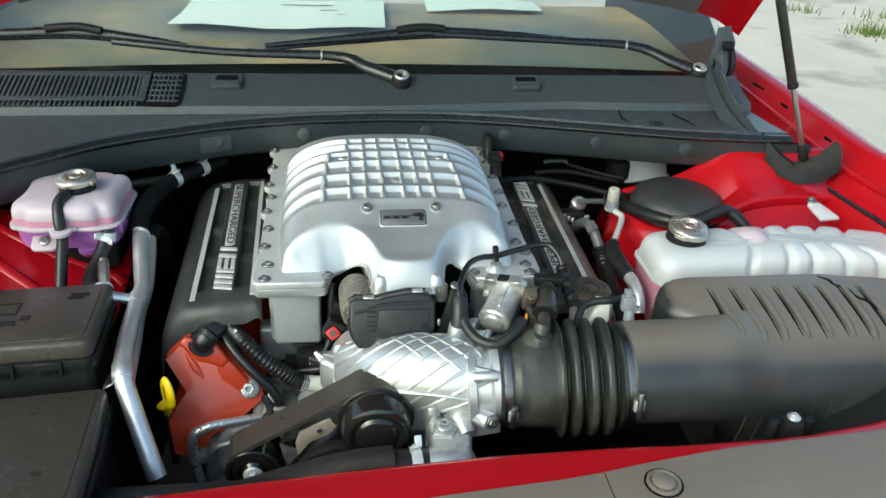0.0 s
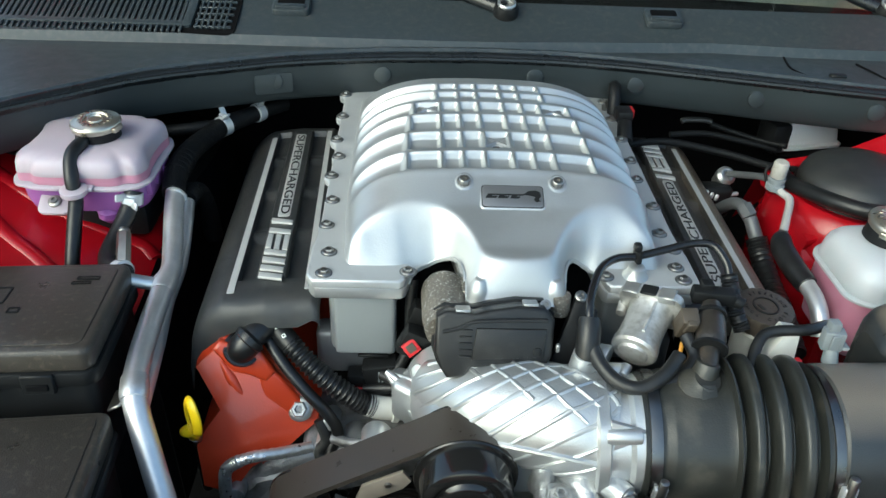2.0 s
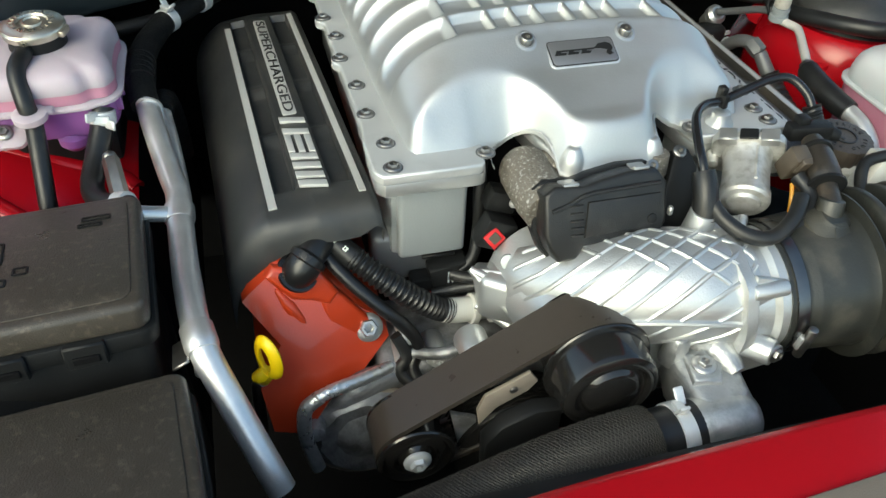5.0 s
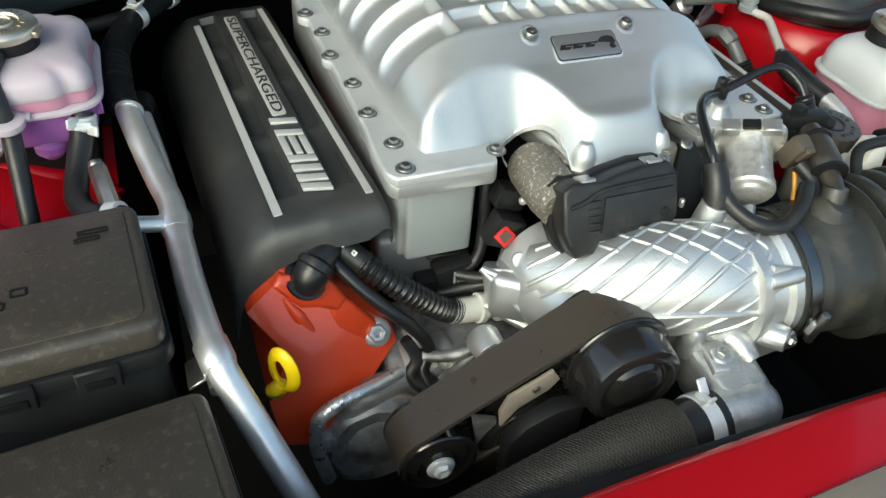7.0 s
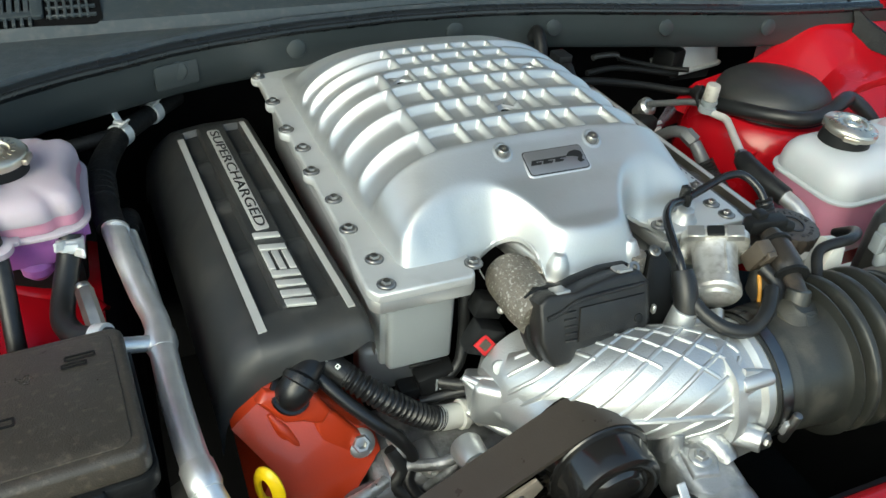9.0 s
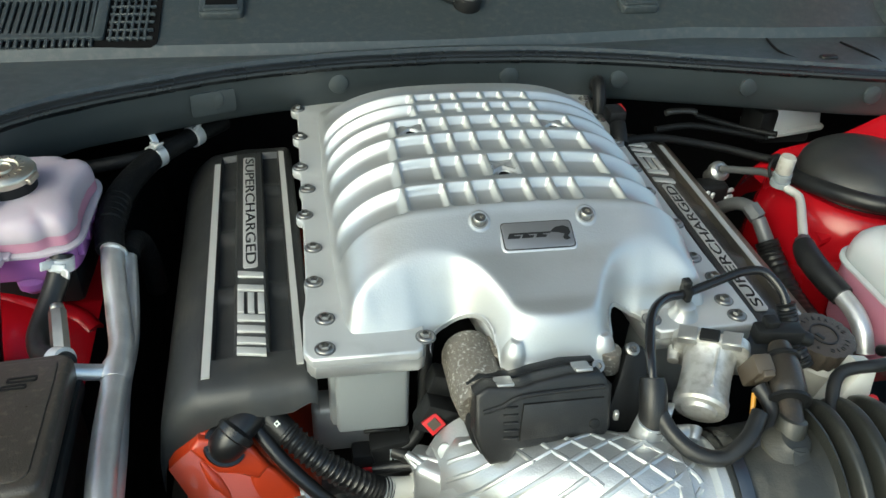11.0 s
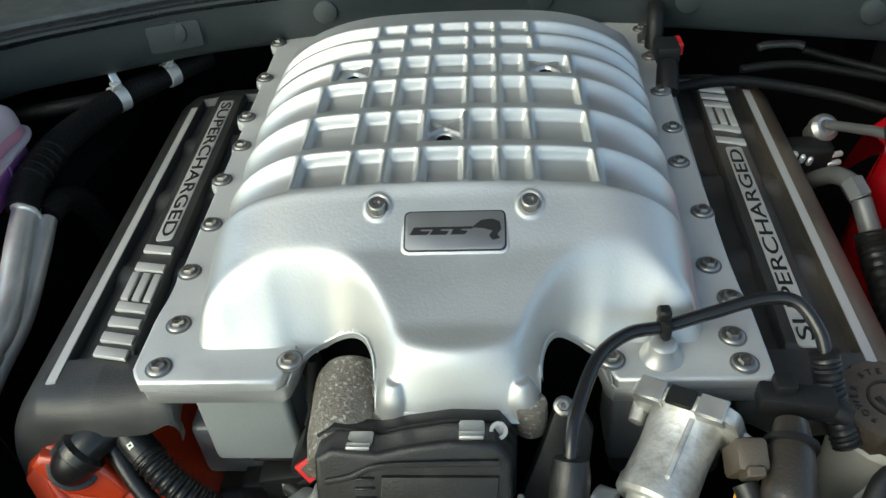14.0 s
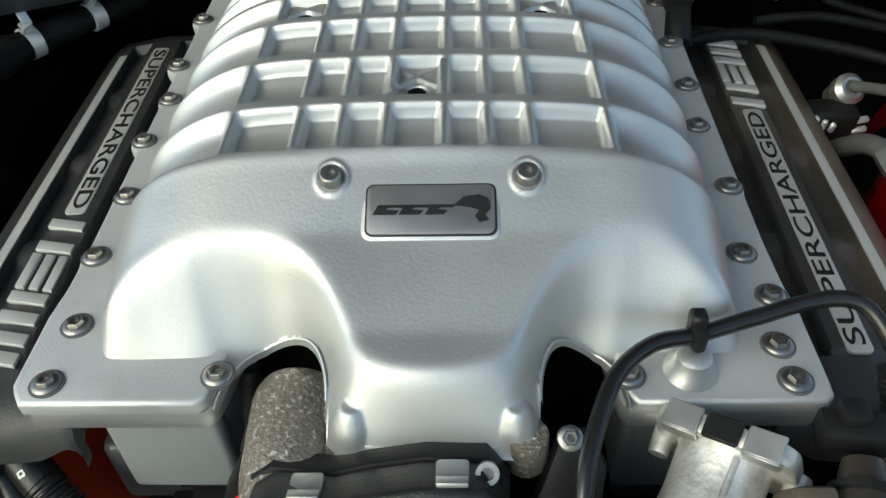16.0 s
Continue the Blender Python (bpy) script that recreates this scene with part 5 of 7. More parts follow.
part("red_float", rod((0.281, -0.075, 0.855), (0.281, -0.080, 0.864), 0.005, 0.0045), REDCLIP, ps)
part("hose", sweep([(0.225, -0.10, 0.87), (0.245, -0.07, 0.888), (0.285, -0.07, 0.895), (0.315, -0.05, 0.885), (0.33, -0.02, 0.86)], 0.0055, 12, 8), RUBBER, ps)
ct = thing("air_temperature_sensor", (0.294, -0.095, 0.885), "pale grey sensor plug on the intake tube", "sensor")
part("shell", box((0.294, -0.096, 0.906), (0.019, 0.013, 0.021), 0.002, 2, Matrix.Rotation(radians(-10), 4, "Z")), PLUGGREY, ct)
part("top", box((0.2925, -0.094, 0.920), (0.010, 0.010, 0.010), 0.0015, 2), PLUGGREY, ct)
part("foot", rod((0.296, -0.102, 0.882), (0.295, -0.098, 0.898), 0.0075, 0.006), PLUGGREY, ct)
part("tab", box((0.306, -0.098, 0.899), (0.008, 0.010, 0.004), 0.001, 1), PLUGGREY, ct)
part("latch", box((0.293, -0.1035, 0.907), (0.008, 0.003, 0.016), 0.0008, 1), PLUGGREY, ct)

# ---- coolant tanks ----
def pressure_cap(parent, at, way=(0, -0.05, 1), r=0.034, spin=0, size=1.0):
    m = aim(at, way, spin) @ Matrix.Scale(size, 4)
    part("neck", lathe([(0.032, -0.032), (0.033, -0.024), (0.0315, -0.018), (0.0315, -0.010), (0.0295, -0.002), (0.02, 0.0)], m, 32), BLACK, parent, "black plastic filler neck")
    c = part("cap", lathe([(0.029, -0.010), (r, -0.009), (r + 0.0008, -0.002), (r - 0.001, 0.001), (0.028, 0.003), (0.026, 0.0045), (0.018, 0.005), (0.0165, 0.0025), (0.0125, 0.0025), (0.0115, 0.005), (0.0095, 0.0055), (0.0085, 0.0035), (1e-5, 0.0035)], m, 64, None,
             lambda a, q, z: q * (1 + (0.05 * math.copysign(abs(math.cos(2 * a)) ** 0.6, math.cos(2 * a)) if q > 0.030 else 0))), CAPMETAL, parent, "dull stamped metal pressure cap")
    for k in range(18):
        a = 2 * math.pi * k / 18
        part("stamped_bar", box((0, 0, 0), (0.0016, 0.0042, 0.0008), 0.0, 1, m @ Matrix.Rotation(a, 4, "Z") @ Matrix.Translation((0, 0.0225, 0.0051))), STEEL, c)
    for a in (40, 220):
        part("ear", box((0, 0, 0), (0.020, 0.007, 0.008), 0.002, 2, m @ Matrix.Rotation(radians(a), 4, "Z") @ Matrix.Translation((0, r + 0.001, -0.0055))), CAPMETAL, c)
    return c


def tank_ring(cx, cy, w, d, z, n=72, lobes=0.0, k=3, e=0.42, tilt=0.0):
    ring = []
    for i in range(n):
        a = 2 * math.pi * i / n
        c, s_ = math.cos(a), math.sin(a)
        q = 1 - lobes * (0.5 - 0.5 * math.cos(k * 2 * a + math.pi)) ** 3
        x, y = w / 2 * math.copysign(abs(c) ** e, c) * q, d / 2 * math.copysign(abs(s_) ** e, s_) * q
        ring.append((cx + x, cy + y, z + tilt * x))
    return ring


tk = thing("coolant_tank", (-0.472, 0.222, 0.80), "milky plastic coolant tank half full of pink coolant", "coolant tank")
C = (-0.495, 0.252)
part("lower_shell", loft([tank_ring(*C, 0.126, 0.1122, 0.8490), tank_ring(*C, 0.144, 0.1306, 0.8530), tank_ring(*C, 0.151, 0.1387, 0.8670), tank_ring(*C, 0.153, 0.1408, 0.8870)]), MILKPURPLE, tk, "purple tinted lower shell")
part("seam", loft([tank_ring(*C, 0.1630, 0.1530, 0.8860, lobes=0.02), tank_ring(*C, 0.1680, 0.1571, 0.8875, lobes=0.02), tank_ring(*C, 0.1680, 0.1571, 0.8905, lobes=0.02), tank_ring(*C, 0.1630, 0.1530, 0.8920, lobes=0.02)]), MILK, tk)
part("coolant_level", loft([tank_ring(*C, 0.1590, 0.1469, 0.8918, lobes=0.06), tank_ring(*C, 0.1590, 0.1469, 0.8950, lobes=0.07), tank_ring(*C, 0.1580, 0.1459, 0.9030, lobes=0.08)]), MILKPINK, tk, "pink coolant showing through")
part("upper_shell", loft([tank_ring(*C, 0.1590, 0.1469, 0.9025, lobes=0.08), tank_ring(*C, 0.1575, 0.1448, 0.9120, lobes=0.09), tank_ring(*C, 0.1530, 0.1400, 0.9180, lobes=0.09), tank_ring(*C, 0.1450, 0.1320, 0.9220, lobes=0.09), tank_ring(*C, 0.130, 0.1180, 0.9248, lobes=0.09), tank_ring(*C, 0.0950, 0.0867, 0.9262, lobes=0.06)]), MILK, tk)
pressure_cap(tk, (-0.4840, 0.2450, 0.9465), (0.02, -0.08, 1), 0.034, 20, 0.82)
part("overflow_stub", rod((-0.4900, 0.2230, 0.9320), (-0.4960, 0.2070, 0.9290), 0.006, 0.006), BLACK, tk)
part("overflow_hose", sweep([(-0.4930, 0.2150, 0.9310), (-0.4980, 0.1930, 0.9250), (-0.4950, 0.1730, 0.9040), (-0.4920, 0.1660, 0.8830), (-0.4910, 0.1450, 0.860), (-0.4910, 0.1150, 0.820), (-0.4910, 0.105, 0.790)], 0.0085, 16, 8), RUBBER, tk, "grey black overflow hose")
part("hose_guide", lathe([(0.012, -0.004), (0.0155, -0.003), (0.0155, 0.003), (0.012, 0.004)], aim((-0.4930, 0.1670, 0.8920), (0, -0.1, 1)), 24), MILK, tk)
part("guide_arm", box((-0.4880, 0.1760, 0.8920), (0.030, 0.016, 0.005), 0.002, 2), MILK, tk)
part("bracket", prism(rounded(0.038, 0.030, 0.008), -0.003, 0.003, 0.001, Matrix.Translation((-0.5220, 0.1760, 0.8690)) @ Matrix.Rotation(radians(30), 4, "X")), MILK, tk, "milky mounting tab")
piece("bolt", bolt_mesh("tank_bolt", 0.0080, STEEL), tk, aim((-0.5220, 0.1745, 0.8730), (0, -0.5, 0.86)))
part("foot", lathe([(0.010, 0.0), (0.015, -0.004), (0.0145, -0.012), (0.008, -0.019), (1e-5, -0.020)], Matrix.Translation((-0.4680, 0.1950, 0.8550)), 20), MILKPURPLE, tk)
for k in range(3):
    part("fin", box((-0.420, 0.205 + 0.028 * k, 0.878), (0.008, 0.003, 0.020), 0.001, 1), MILKPURPLE, tk)
part("shelf", box((-0.4780, 0.2450, 0.8280), (0.10, 0.08, 0.045), 0.008), BLACK, tk)


def spring_clamp(name, at, way, r, label="silver spring hose clamp", spin=0):
    cl = thing(name, at, label, "hose clamp", "spring clamps")
    m = aim(at, way, spin)
    part("band", lathe([(r, -0.0068), (r + 0.0016, -0.0062), (r + 0.0016, 0.0062), (r, 0.0068)], m, 28), CLAMPSTEEL, cl)
    for s_ in (-1, 1):
        part("ear", box((0, 0, 0), (0.0030, 0.015, 0.009), 0.0010, 1, m @ Matrix.Translation((s_ * 0.008, r + 0.007, s_ * 0.004)) @ Matrix.Rotation(radians(-36 * s_), 4, "Z")), CLAMPSTEEL, cl)
    part("tongue", box((0, 0, 0), (0.016, 0.004, 0.008), 0.001, 1, m @ Matrix.Translation((0, r + 0.003, 0))), CLAMPSTEEL, cl)
    return cl


hs = thing("coolant_hose", (-0.445, 0.12, 0.82), "short black rubber coolant hose with an s bend", "hose")
part("hose", sweep([(-0.434, 0.192, 0.880), (-0.438, 0.180, 0.862), (-0.446, 0.155, 0.843), (-0.450, 0.125, 0.833), (-0.440, 0.098, 0.833), (-0.422, 0.080, 0.840), (-0.412, 0.070, 0.844)], 0.0110, 18, 8), RUBBER, hs)
spring_clamp("hose_clamp", (-0.435, 0.187, 0.872), (0.1, 0.3, 1), 0.0113, spin=20)
spring_clamp("hose_clamp", (-0.418, 0.076, 0.8425), (0.9, -0.5, 0.3), 0.0113, spin=90)

# ---- bright coolant pipe ----
ap = thing("coolant_pipe", (-0.37, 0.0, 0.78), "bright aluminium coolant pipe with welded branches", "pipe")
PIPE = [(-0.397, 0.232, 0.857), (-0.392, 0.20, 0.848), (-0.380, 0.140, 0.831), (-0.3725, 0.105, 0.828), (-0.371, 0.071, 0.829), (-0.368, 0.0, 0.826), (-0.363, -0.060, 0.822), (-0.357, -0.092, 0.812), (-0.340, -0.125, 0.775), (-0.322, -0.156, 0.735), (-0.314, -0.168, 0.715)]
part("pipe", sweep(PIPE, 0.0120, 24, 10), BRIGHT, ap)
part("branch", sweep([(-0.374, 0.068, 0.831), (-0.392, 0.063, 0.838), (-0.410, 0.058, 0.846)], 0.0075, 16, 6), BRIGHT, ap)
part("weld_collar", lathe([(0.0120, -0.012), (0.0140, -0.010), (0.0143, 0.004), (0.0120, 0.012)], aim((-0.371, 0.068, 0.829), (0.02, -1, 0)), 24), BRIGHT, ap)
part("weld_collar", lathe([(0.0120, -0.014), (0.0138, -0.011), (0.0140, 0.008), (0.0120, 0.013)], aim((-0.3595, -0.082, 0.8165), (0.2, -1, -0.25)), 24), BRIGHT, ap)
part("bracket", box((-0.376, -0.085, 0.806), (0.016, 0.028, 0.003), 0.001, 1, Matrix.Rotation(radians(-30), 4, "Y")), STEEL, ap)
part("second_pipe", sweep([(-0.384, 0.232, 0.842), (-0.378, 0.19, 0.830), (-0.372, 0.13, 0.814), (-0.372, 0.07, 0.806), (-0.366, 0.0, 0.796), (-0.360, -0.09, 0.785)], 0.0090, 20, 8), BRIGHT, ap)
part("end_ring", lathe([(0.0132, -0.002), (0.0148, -0.001), (0.0148, 0.001), (0.0132, 0.002)], aim((-0.396, 0.226, 0.8555), (0.1, 0.8, 0.25)), 24), BRIGHT, ap)
ft = thing("pipe_fitting", (-0.425, 0.12, 0.82), "bright hexagon pipe fitting behind the fuse box", "fitting")
part("stem", rod((-0.420, 0.085, 0.838), (-0.427, 0.125, 0.862), 0.0085, 0.008, 0.001, 6), STEEL, ft)
part("tip", rod((-0.427, 0.125, 0.862), (-0.428, 0.130, 0.865), 0.007, 0.006, 0.001, 12), STEEL, ft)

# ---- rear left hoses ----
rh = thing("heater_hose", (-0.37, 0.40, 0.83), "black rubber heater hoses with a plastic tee", "hose")
part("hose", sweep([(-0.398, 0.226, 0.858), (-0.402, 0.255, 0.866), (-0.403, 0.30, 0.868), (-0.398, 0.345, 0.866), (-0.388, 0.385, 0.864), (-0.374, 0.420, 0.864), (-0.352, 0.448, 0.864), (-0.333, 0.472, 0.864), (-0.30, 0.51, 0.864)], [0.0145, 0.0152, 0.0150, 0.0142, 0.0132, 0.0122, 0.0122], 20, 8), DEEPBLACK, rh)
part("hose", sweep([(-0.385, 0.236, 0.843), (-0.384, 0.26, 0.842), (-0.382, 0.285, 0.825), (-0.38, 0.30, 0.79), (-0.38, 0.31, 0.74)], 0.0125, 18, 8), DEEPBLACK, rh)
part("side_tube", sweep([(-0.378, 0.412, 0.868), (-0.405, 0.398, 0.870), (-0.435, 0.392, 0.868), (-0.49, 0.39, 0.862)], 0.0085, 16, 8), DEEPBLACK, rh)
for k in range(5):
    part("ridge", lathe([(0.0150, -0.003), (0.0163, 0), (0.0150, 0.003)], aim((-0.4025, 0.262 + 0.011 * k, 0.8665 + 0.0002 * k), (0, 1, 0.1)), 24), DEEPBLACK, rh)
spring_clamp("hose_clamp", (-0.375, 0.418, 0.864), (0.6, 0.8, 0), 0.0134, spin=10)
spring_clamp("hose_clamp", (-0.334, 0.470, 0.864), (0.6, 0.8, 0), 0.0126, spin=10)

# ---- fuse boxes ----
def fuse_box(corner, w, d, z, tilt, spin, rails):
    """corner: the rear inner corner of the lid."""
    fb = thing("fuse_box", (corner[0] - w / 2, corner[1] - d / 2, z - 0.10), "dusty black plastic fuse box with a flat lid", "fuse box", "fuse boxes")
    m = Matrix.Translation((corner[0], corner[1], z)) @ Matrix.Rotation(radians(spin), 4, "Z") @ Matrix.Rotation(radians(tilt), 4, "X") @ Matrix.Translation((-w / 2, -d / 2, 0))
    b = prism(rounded(w, d, 0.012), -0.026, 0.0, 0.006, m, None, 3)
    lid_ = part("lid", b, DUSTY, fb)
    part("skirt", prism(rounded(w + 0.006, d + 0.006, 0.014), -0.040, -0.024, 0.002, m), BLACK, fb)
    part("body", prism(rounded(w - 0.008, d - 0.008, 0.012), -0.15, -0.036, 0.003, m), BLACK, fb)
    part("rim_line", prism(rounded(w - 0.02, d - 0.02, 0.010), -0.001, 0.0012, 0.0006, m), DUSTY, lid_)
    for k in range(rails):
        lx = w / 2 - 0.03 - 0.055 * k
        la = part("latch", box((0, 0, 0), (0.030, 0.006, 0.022), 0.0015, 1, m @ Matrix.Translation((lx - 0.02, -d / 2 - 0.004, -0.034))), BLACK, fb)
        part("window", box((0, 0, 0), (0.020, 0.003, 0.007), 0.001, 1, m @ Matrix.Translation((lx - 0.02, -d / 2 - 0.0075, -0.036))), DARK, la)
    return fb, m, lid_


fb, m, lid_ = fuse_box((-0.400, 0.067, 0.858), 0.26, 0.158, 0.862, -3.5, 4, 3)
# moulded pictogram panels, a plain outline each
for px, py, w, h in ((0.010, 0.015, 0.030, 0.028), (0.040, -0.012, 0.010, 0.008), (0.022, -0.024, 0.016, 0.008), (0.095, 0.045, 0.022, 0.005), (0.090, 0.036, 0.018, 0.004)):
    for dx, dy, ww, hh in ((0, h / 2, w, 0.0016), (0, -h / 2, w, 0.0016), (w / 2, 0, 0.0016, h), (-w / 2, 0, 0.0016, h)):
        part("moulded_line", box((0, 0, 0), (ww, hh, 0.0016), 0, 1, m @ Matrix.Translation((px + dx, py + dy, 0.0014))), BLACK, lid_)
fuse_box((-0.372, -0.108, 0.815), 0.28, 0.22, 0.815, -6.0, 6, 0)

# ---- dipstick ----
dp = thing("oil_dipstick", (-0.312, -0.066, 0.73), "yellow plastic dipstick handle with a loop", "dipstick")
pts = [(-0.3105 + 0.0115 * math.cos(a) * 0.60, -0.080 - 0.0115 * math.cos(a) * 0.80, 0.777 + 0.020 * math.sin(a)) for a in across(-1.57, 4.713, 26)]
part("loop", sweep(pts, 0.0030, 10, 3, None, 1.9), YELLOW, dp)
part("thumb_tab", sweep([(-0.312, -0.080, 0.762), (-0.318, -0.079, 0.756), (-0.324, -0.077, 0.753)], [0.006, 0.007, 0.0045], 12, 5), YELLOW, dp)
part("stem", rod((-0.312, -0.078, 0.757), (-0.317, -0.066, 0.735), 0.0065, 0.006), YELLOW, dp)
part("tube", sweep([(-0.317, -0.066, 0.735), (-0.325, -0.035, 0.69), (-0.33, -0.02, 0.60)], 0.006, 12, 6), STEEL, dp)

# ---- breather elbow, ribbed hose and white union ----
pv = thing("breather_hose", (-0.19, -0.01, 0.74), "black corrugated breather hose with a white union", "hose")
GLOSSBLACK = material("moulded_black_plastic", (0.010, 0.010, 0.0105), 0.30, 0.0, 0.2, 60, 0.06, 700)
part("elbow", sweep([(-0.276, 0.000, 0.796), (-0.271, -0.008, 0.807), (-0.261, -0.003, 0.817), (-0.249, 0.012, 0.822), (-0.240, 0.034, 0.822)], lambda u: 0.0160 + 0.0018 * (0.42 < u < 0.50) - 0.002 * (u > 0.5) + 0.0016 * (u > 0.88), 24, 16), GLOSSBLACK, pv)
part("collar", lathe([(0.0165, -0.003), (0.0200, 0), (0.0195, 0.003), (0.0160, 0.004)], aim((-0.2735, -0.0040, 0.8015), (0.35, -0.5, 0.75)), 24), GLOSSBLACK, pv)
part("sleeve", sweep([(-0.250, 0.026, 0.828), (-0.236, 0.013, 0.816), (-0.218, -0.002, 0.802)], 0.0118, 18, 6), RUBBER, pv)
part("corrugated", sweep([(-0.222, 0.001, 0.805), (-0.200, -0.014, 0.789), (-0.175, -0.022, 0.768), (-0.150, -0.024, 0.748), (-0.133, -0.023, 0.738)], lambda u: 0.0110 + 0.0016 * max(-0.5, math.cos(u * 2 * math.pi * 22)), 20, 50), GLOSSBLACK, pv)
un = part("union", sweep([(-0.140, -0.023, 0.740), (-0.120, -0.021, 0.734), (-0.086, -0.019, 0.731)], [0.0120, 0.0128, 0.0128, 0.0120], 20, 6), WHITE, pv, "white plastic quick union")
part("ring", lathe([(0.0125, -0.004), (0.0175, -0.003), (0.0175, 0.003), (0.0125, 0.004)], aim((-0.088, -0.019, 0.7315), (1, 0.05, -0.1)), 20), WHITE, un)
part("step", lathe([(0.012, -0.004), (0.0155, -0.003), (0.0155, 0.003), (0.012, 0.004)], aim((-0.108, -0.021, 0.7333), (1, 0.05, -0.2)), 20), WHITE, un)
part("nozzle", rod((-0.098, -0.019, 0.730), (-0.078, -0.018, 0.729), 0.008, 0.008), CAST, pv)
part("drain_hose", sweep([(-0.246, 0.004, 0.808), (-0.226, -0.016, 0.788), (-0.202, -0.032, 0.766), (-0.182, -0.040, 0.745), (-0.170, -0.047, 0.722), (-0.178, -0.057, 0.703), (-0.170, -0.072, 0.690), (-0.150, -0.088, 0.680)], 0.0066, 16, 8), GLOSSBLACK, pv)
for k, (du, r_) in enumerate(((0.42, 0.0046), (0.72, 0.0030))):
    c_ = V((-0.250, 0.026, 0.828)).lerp(V((-0.218, -0.002, 0.802)), du)
    n_ = V((-0.10, -0.62, 0.78)).normalized()
    part("printed_mark", lathe([(r_, 0.0), (r_, 0.0004), (r_ * 0.55, 0.0004), (r_ * 0.55, 0.0)], aim(c_ + n_ * 0.0117, n_), 12 if k == 0 else 4), PAPER, pv, "small white printed mark")

# ---- plugs and wires under the flange ----
wl = thing("wiring_plug", (-0.13, 0.02, 0.74), "black electrical plugs with red locks", "wiring", "wiring plugs")
part("plug", box((-0.125, 0.012, 0.758), (0.040, 0.022, 0.030), 0.003, 2, Matrix.Rotation(radians(-12), 4, "Y")), BLACK, wl)
part("plug", box((-0.152, 0.014, 0.746), (0.024, 0.020, 0.022), 0.003, 2), BLACK, wl)
part("lock", box((-0.150, 0.003, 0.738), (0.012, 0.004, 0.007), 0.001, 1), REDCLIP, wl, "red plug lock")
for k in range(3):
    part("rib", box((-0.128 + 0.004 * k, 0.0005, 0.760), (0.0018, 0.002, 0.014), 0, 1), GREYPLASTIC, wl)
part("wire", sweep([(-0.092, 0.03, 0.875), (-0.095, 0.022, 0.84), (-0.096, 0.016, 0.805), (-0.104, 0.006, 0.775), (-0.125, 0.006, 0.758)], 0.006, 12, 8), RUBBER, wl)
part("wire", sweep([(-0.145, 0.0, 0.742), (-0.118, -0.004, 0.748), (-0.095, -0.012, 0.756), (-0.076, -0.02, 0.772), (-0.072, -0.022, 0.782)], 0.0055, 12, 8), RUBBER, wl)
part("heat_plate", box((-0.135, 0.016, 0.778), (0.034, 0.004, 0.004), 0.001, 1), BLACK, wl)
wr = thing("wiring_plug", (-0.088, -0.02, 0.80), "black sensor plug with a red lock and loose wires", "wiring", "wiring plugs")
part("plug", box((-0.089, -0.011, 0.822), (0.032, 0.020, 0.032), 0.003, 2, Matrix.Rotation(radians(25), 4, "Y")), BLACK, wr)
part("lock", prism([(-0.0078, -0.0078), (0.0078, -0.0078), (0.0078, 0.0078), (-0.0078, 0.0078)], 0, 0.004, 0.001, Matrix.Translation((-0.093, -0.0215, 0.823)) @ Matrix.Rotation(radians(65), 4, "X") @ Matrix.Rotation(radians(38), 4, "Z")), REDCLIP, wr, "red square plug lock")
part("socket", box((0, 0, 0), (0.0092, 0.0092, 0.003), 0.0005, 1, Matrix.Translation((-0.093, -0.0245, 0.8245)) @ Matrix.Rotation(radians(65), 4, "X") @ Matrix.Rotation(radians(38), 4, "Z")), BROWN, wr)
part("plug", box((-0.080, 0.004, 0.848), (0.030, 0.020, 0.022), 0.003, 2, Matrix.Rotation(radians(20), 4, "Y")), BLACK, wr)
part("bolt", rod((-0.073, -0.010, 0.850), (-0.073, -0.014, 0.854), 0.004, 0.003), BRIGHT, wr)
for k, (name, col) in enumerate((("yellow", (0.7, 0.6, 0.05)), ("blue", (0.1, 0.25, 0.4)), ("green", (0.25, 0.4, 0.2)), ("white", (0.6, 0.6, 0.6)))):
    part("wire", sweep([(-0.085 + 0.003 * k, -0.020, 0.812), (-0.080 + 0.003 * k, -0.026, 0.802), (-0.074 + 0.002 * k, -0.027, 0.796)], 0.0012, 6, 5), material(name + "_wire", col, 0.4, 0, 0.05, 50, 0), wr)
part("cable", sweep([(-0.075, -0.026, 0.797), (-0.085, -0.022, 0.776), (-0.105, -0.012, 0.765), (-0.125, 0.002, 0.762)], 0.006, 12, 8), RUBBER, wr)
# ---- belt drive ----
bd = thing("supercharger_belt", (-0.12, -0.14, 0.72), "dull brown black ribbed drive belt", "belt")
c1, r1, c2, r2 = (-0.040, 0.7800), 0.0495, (-0.198, 0.704), 0.0355
ang = math.atan2(c2[1] - c1[1], c2[0] - c1[0])
loop = []
for k in range(25):
    a = ang + math.pi / 2 - math.pi * k / 24 + math.pi
    loop.append((c1[0] + r1 * math.cos(a), c1[1] + r1 * math.sin(a)))
for k in range(25):
    a = ang + math.pi / 2 - math.pi * k / 24
    loop.append((c2[0] + r2 * math.cos(a), c2[1] + r2 * math.sin(a)))
y0, y1 = -0.110, -0.153
outer, inner = loop, []
cx, cz = (c1[0] + c2[0]) / 2, (c1[1] + c2[1]) / 2
for i, (x, z) in enumerate(loop):
    c, r = (c1, r1) if i < 25 else (c2, r2)
    inner.append((c[0] + (x - c[0]) * (1 - 0.005 / r), c[1] + (z - c[1]) * (1 - 0.005 / r)))
bm = bmesh.new()
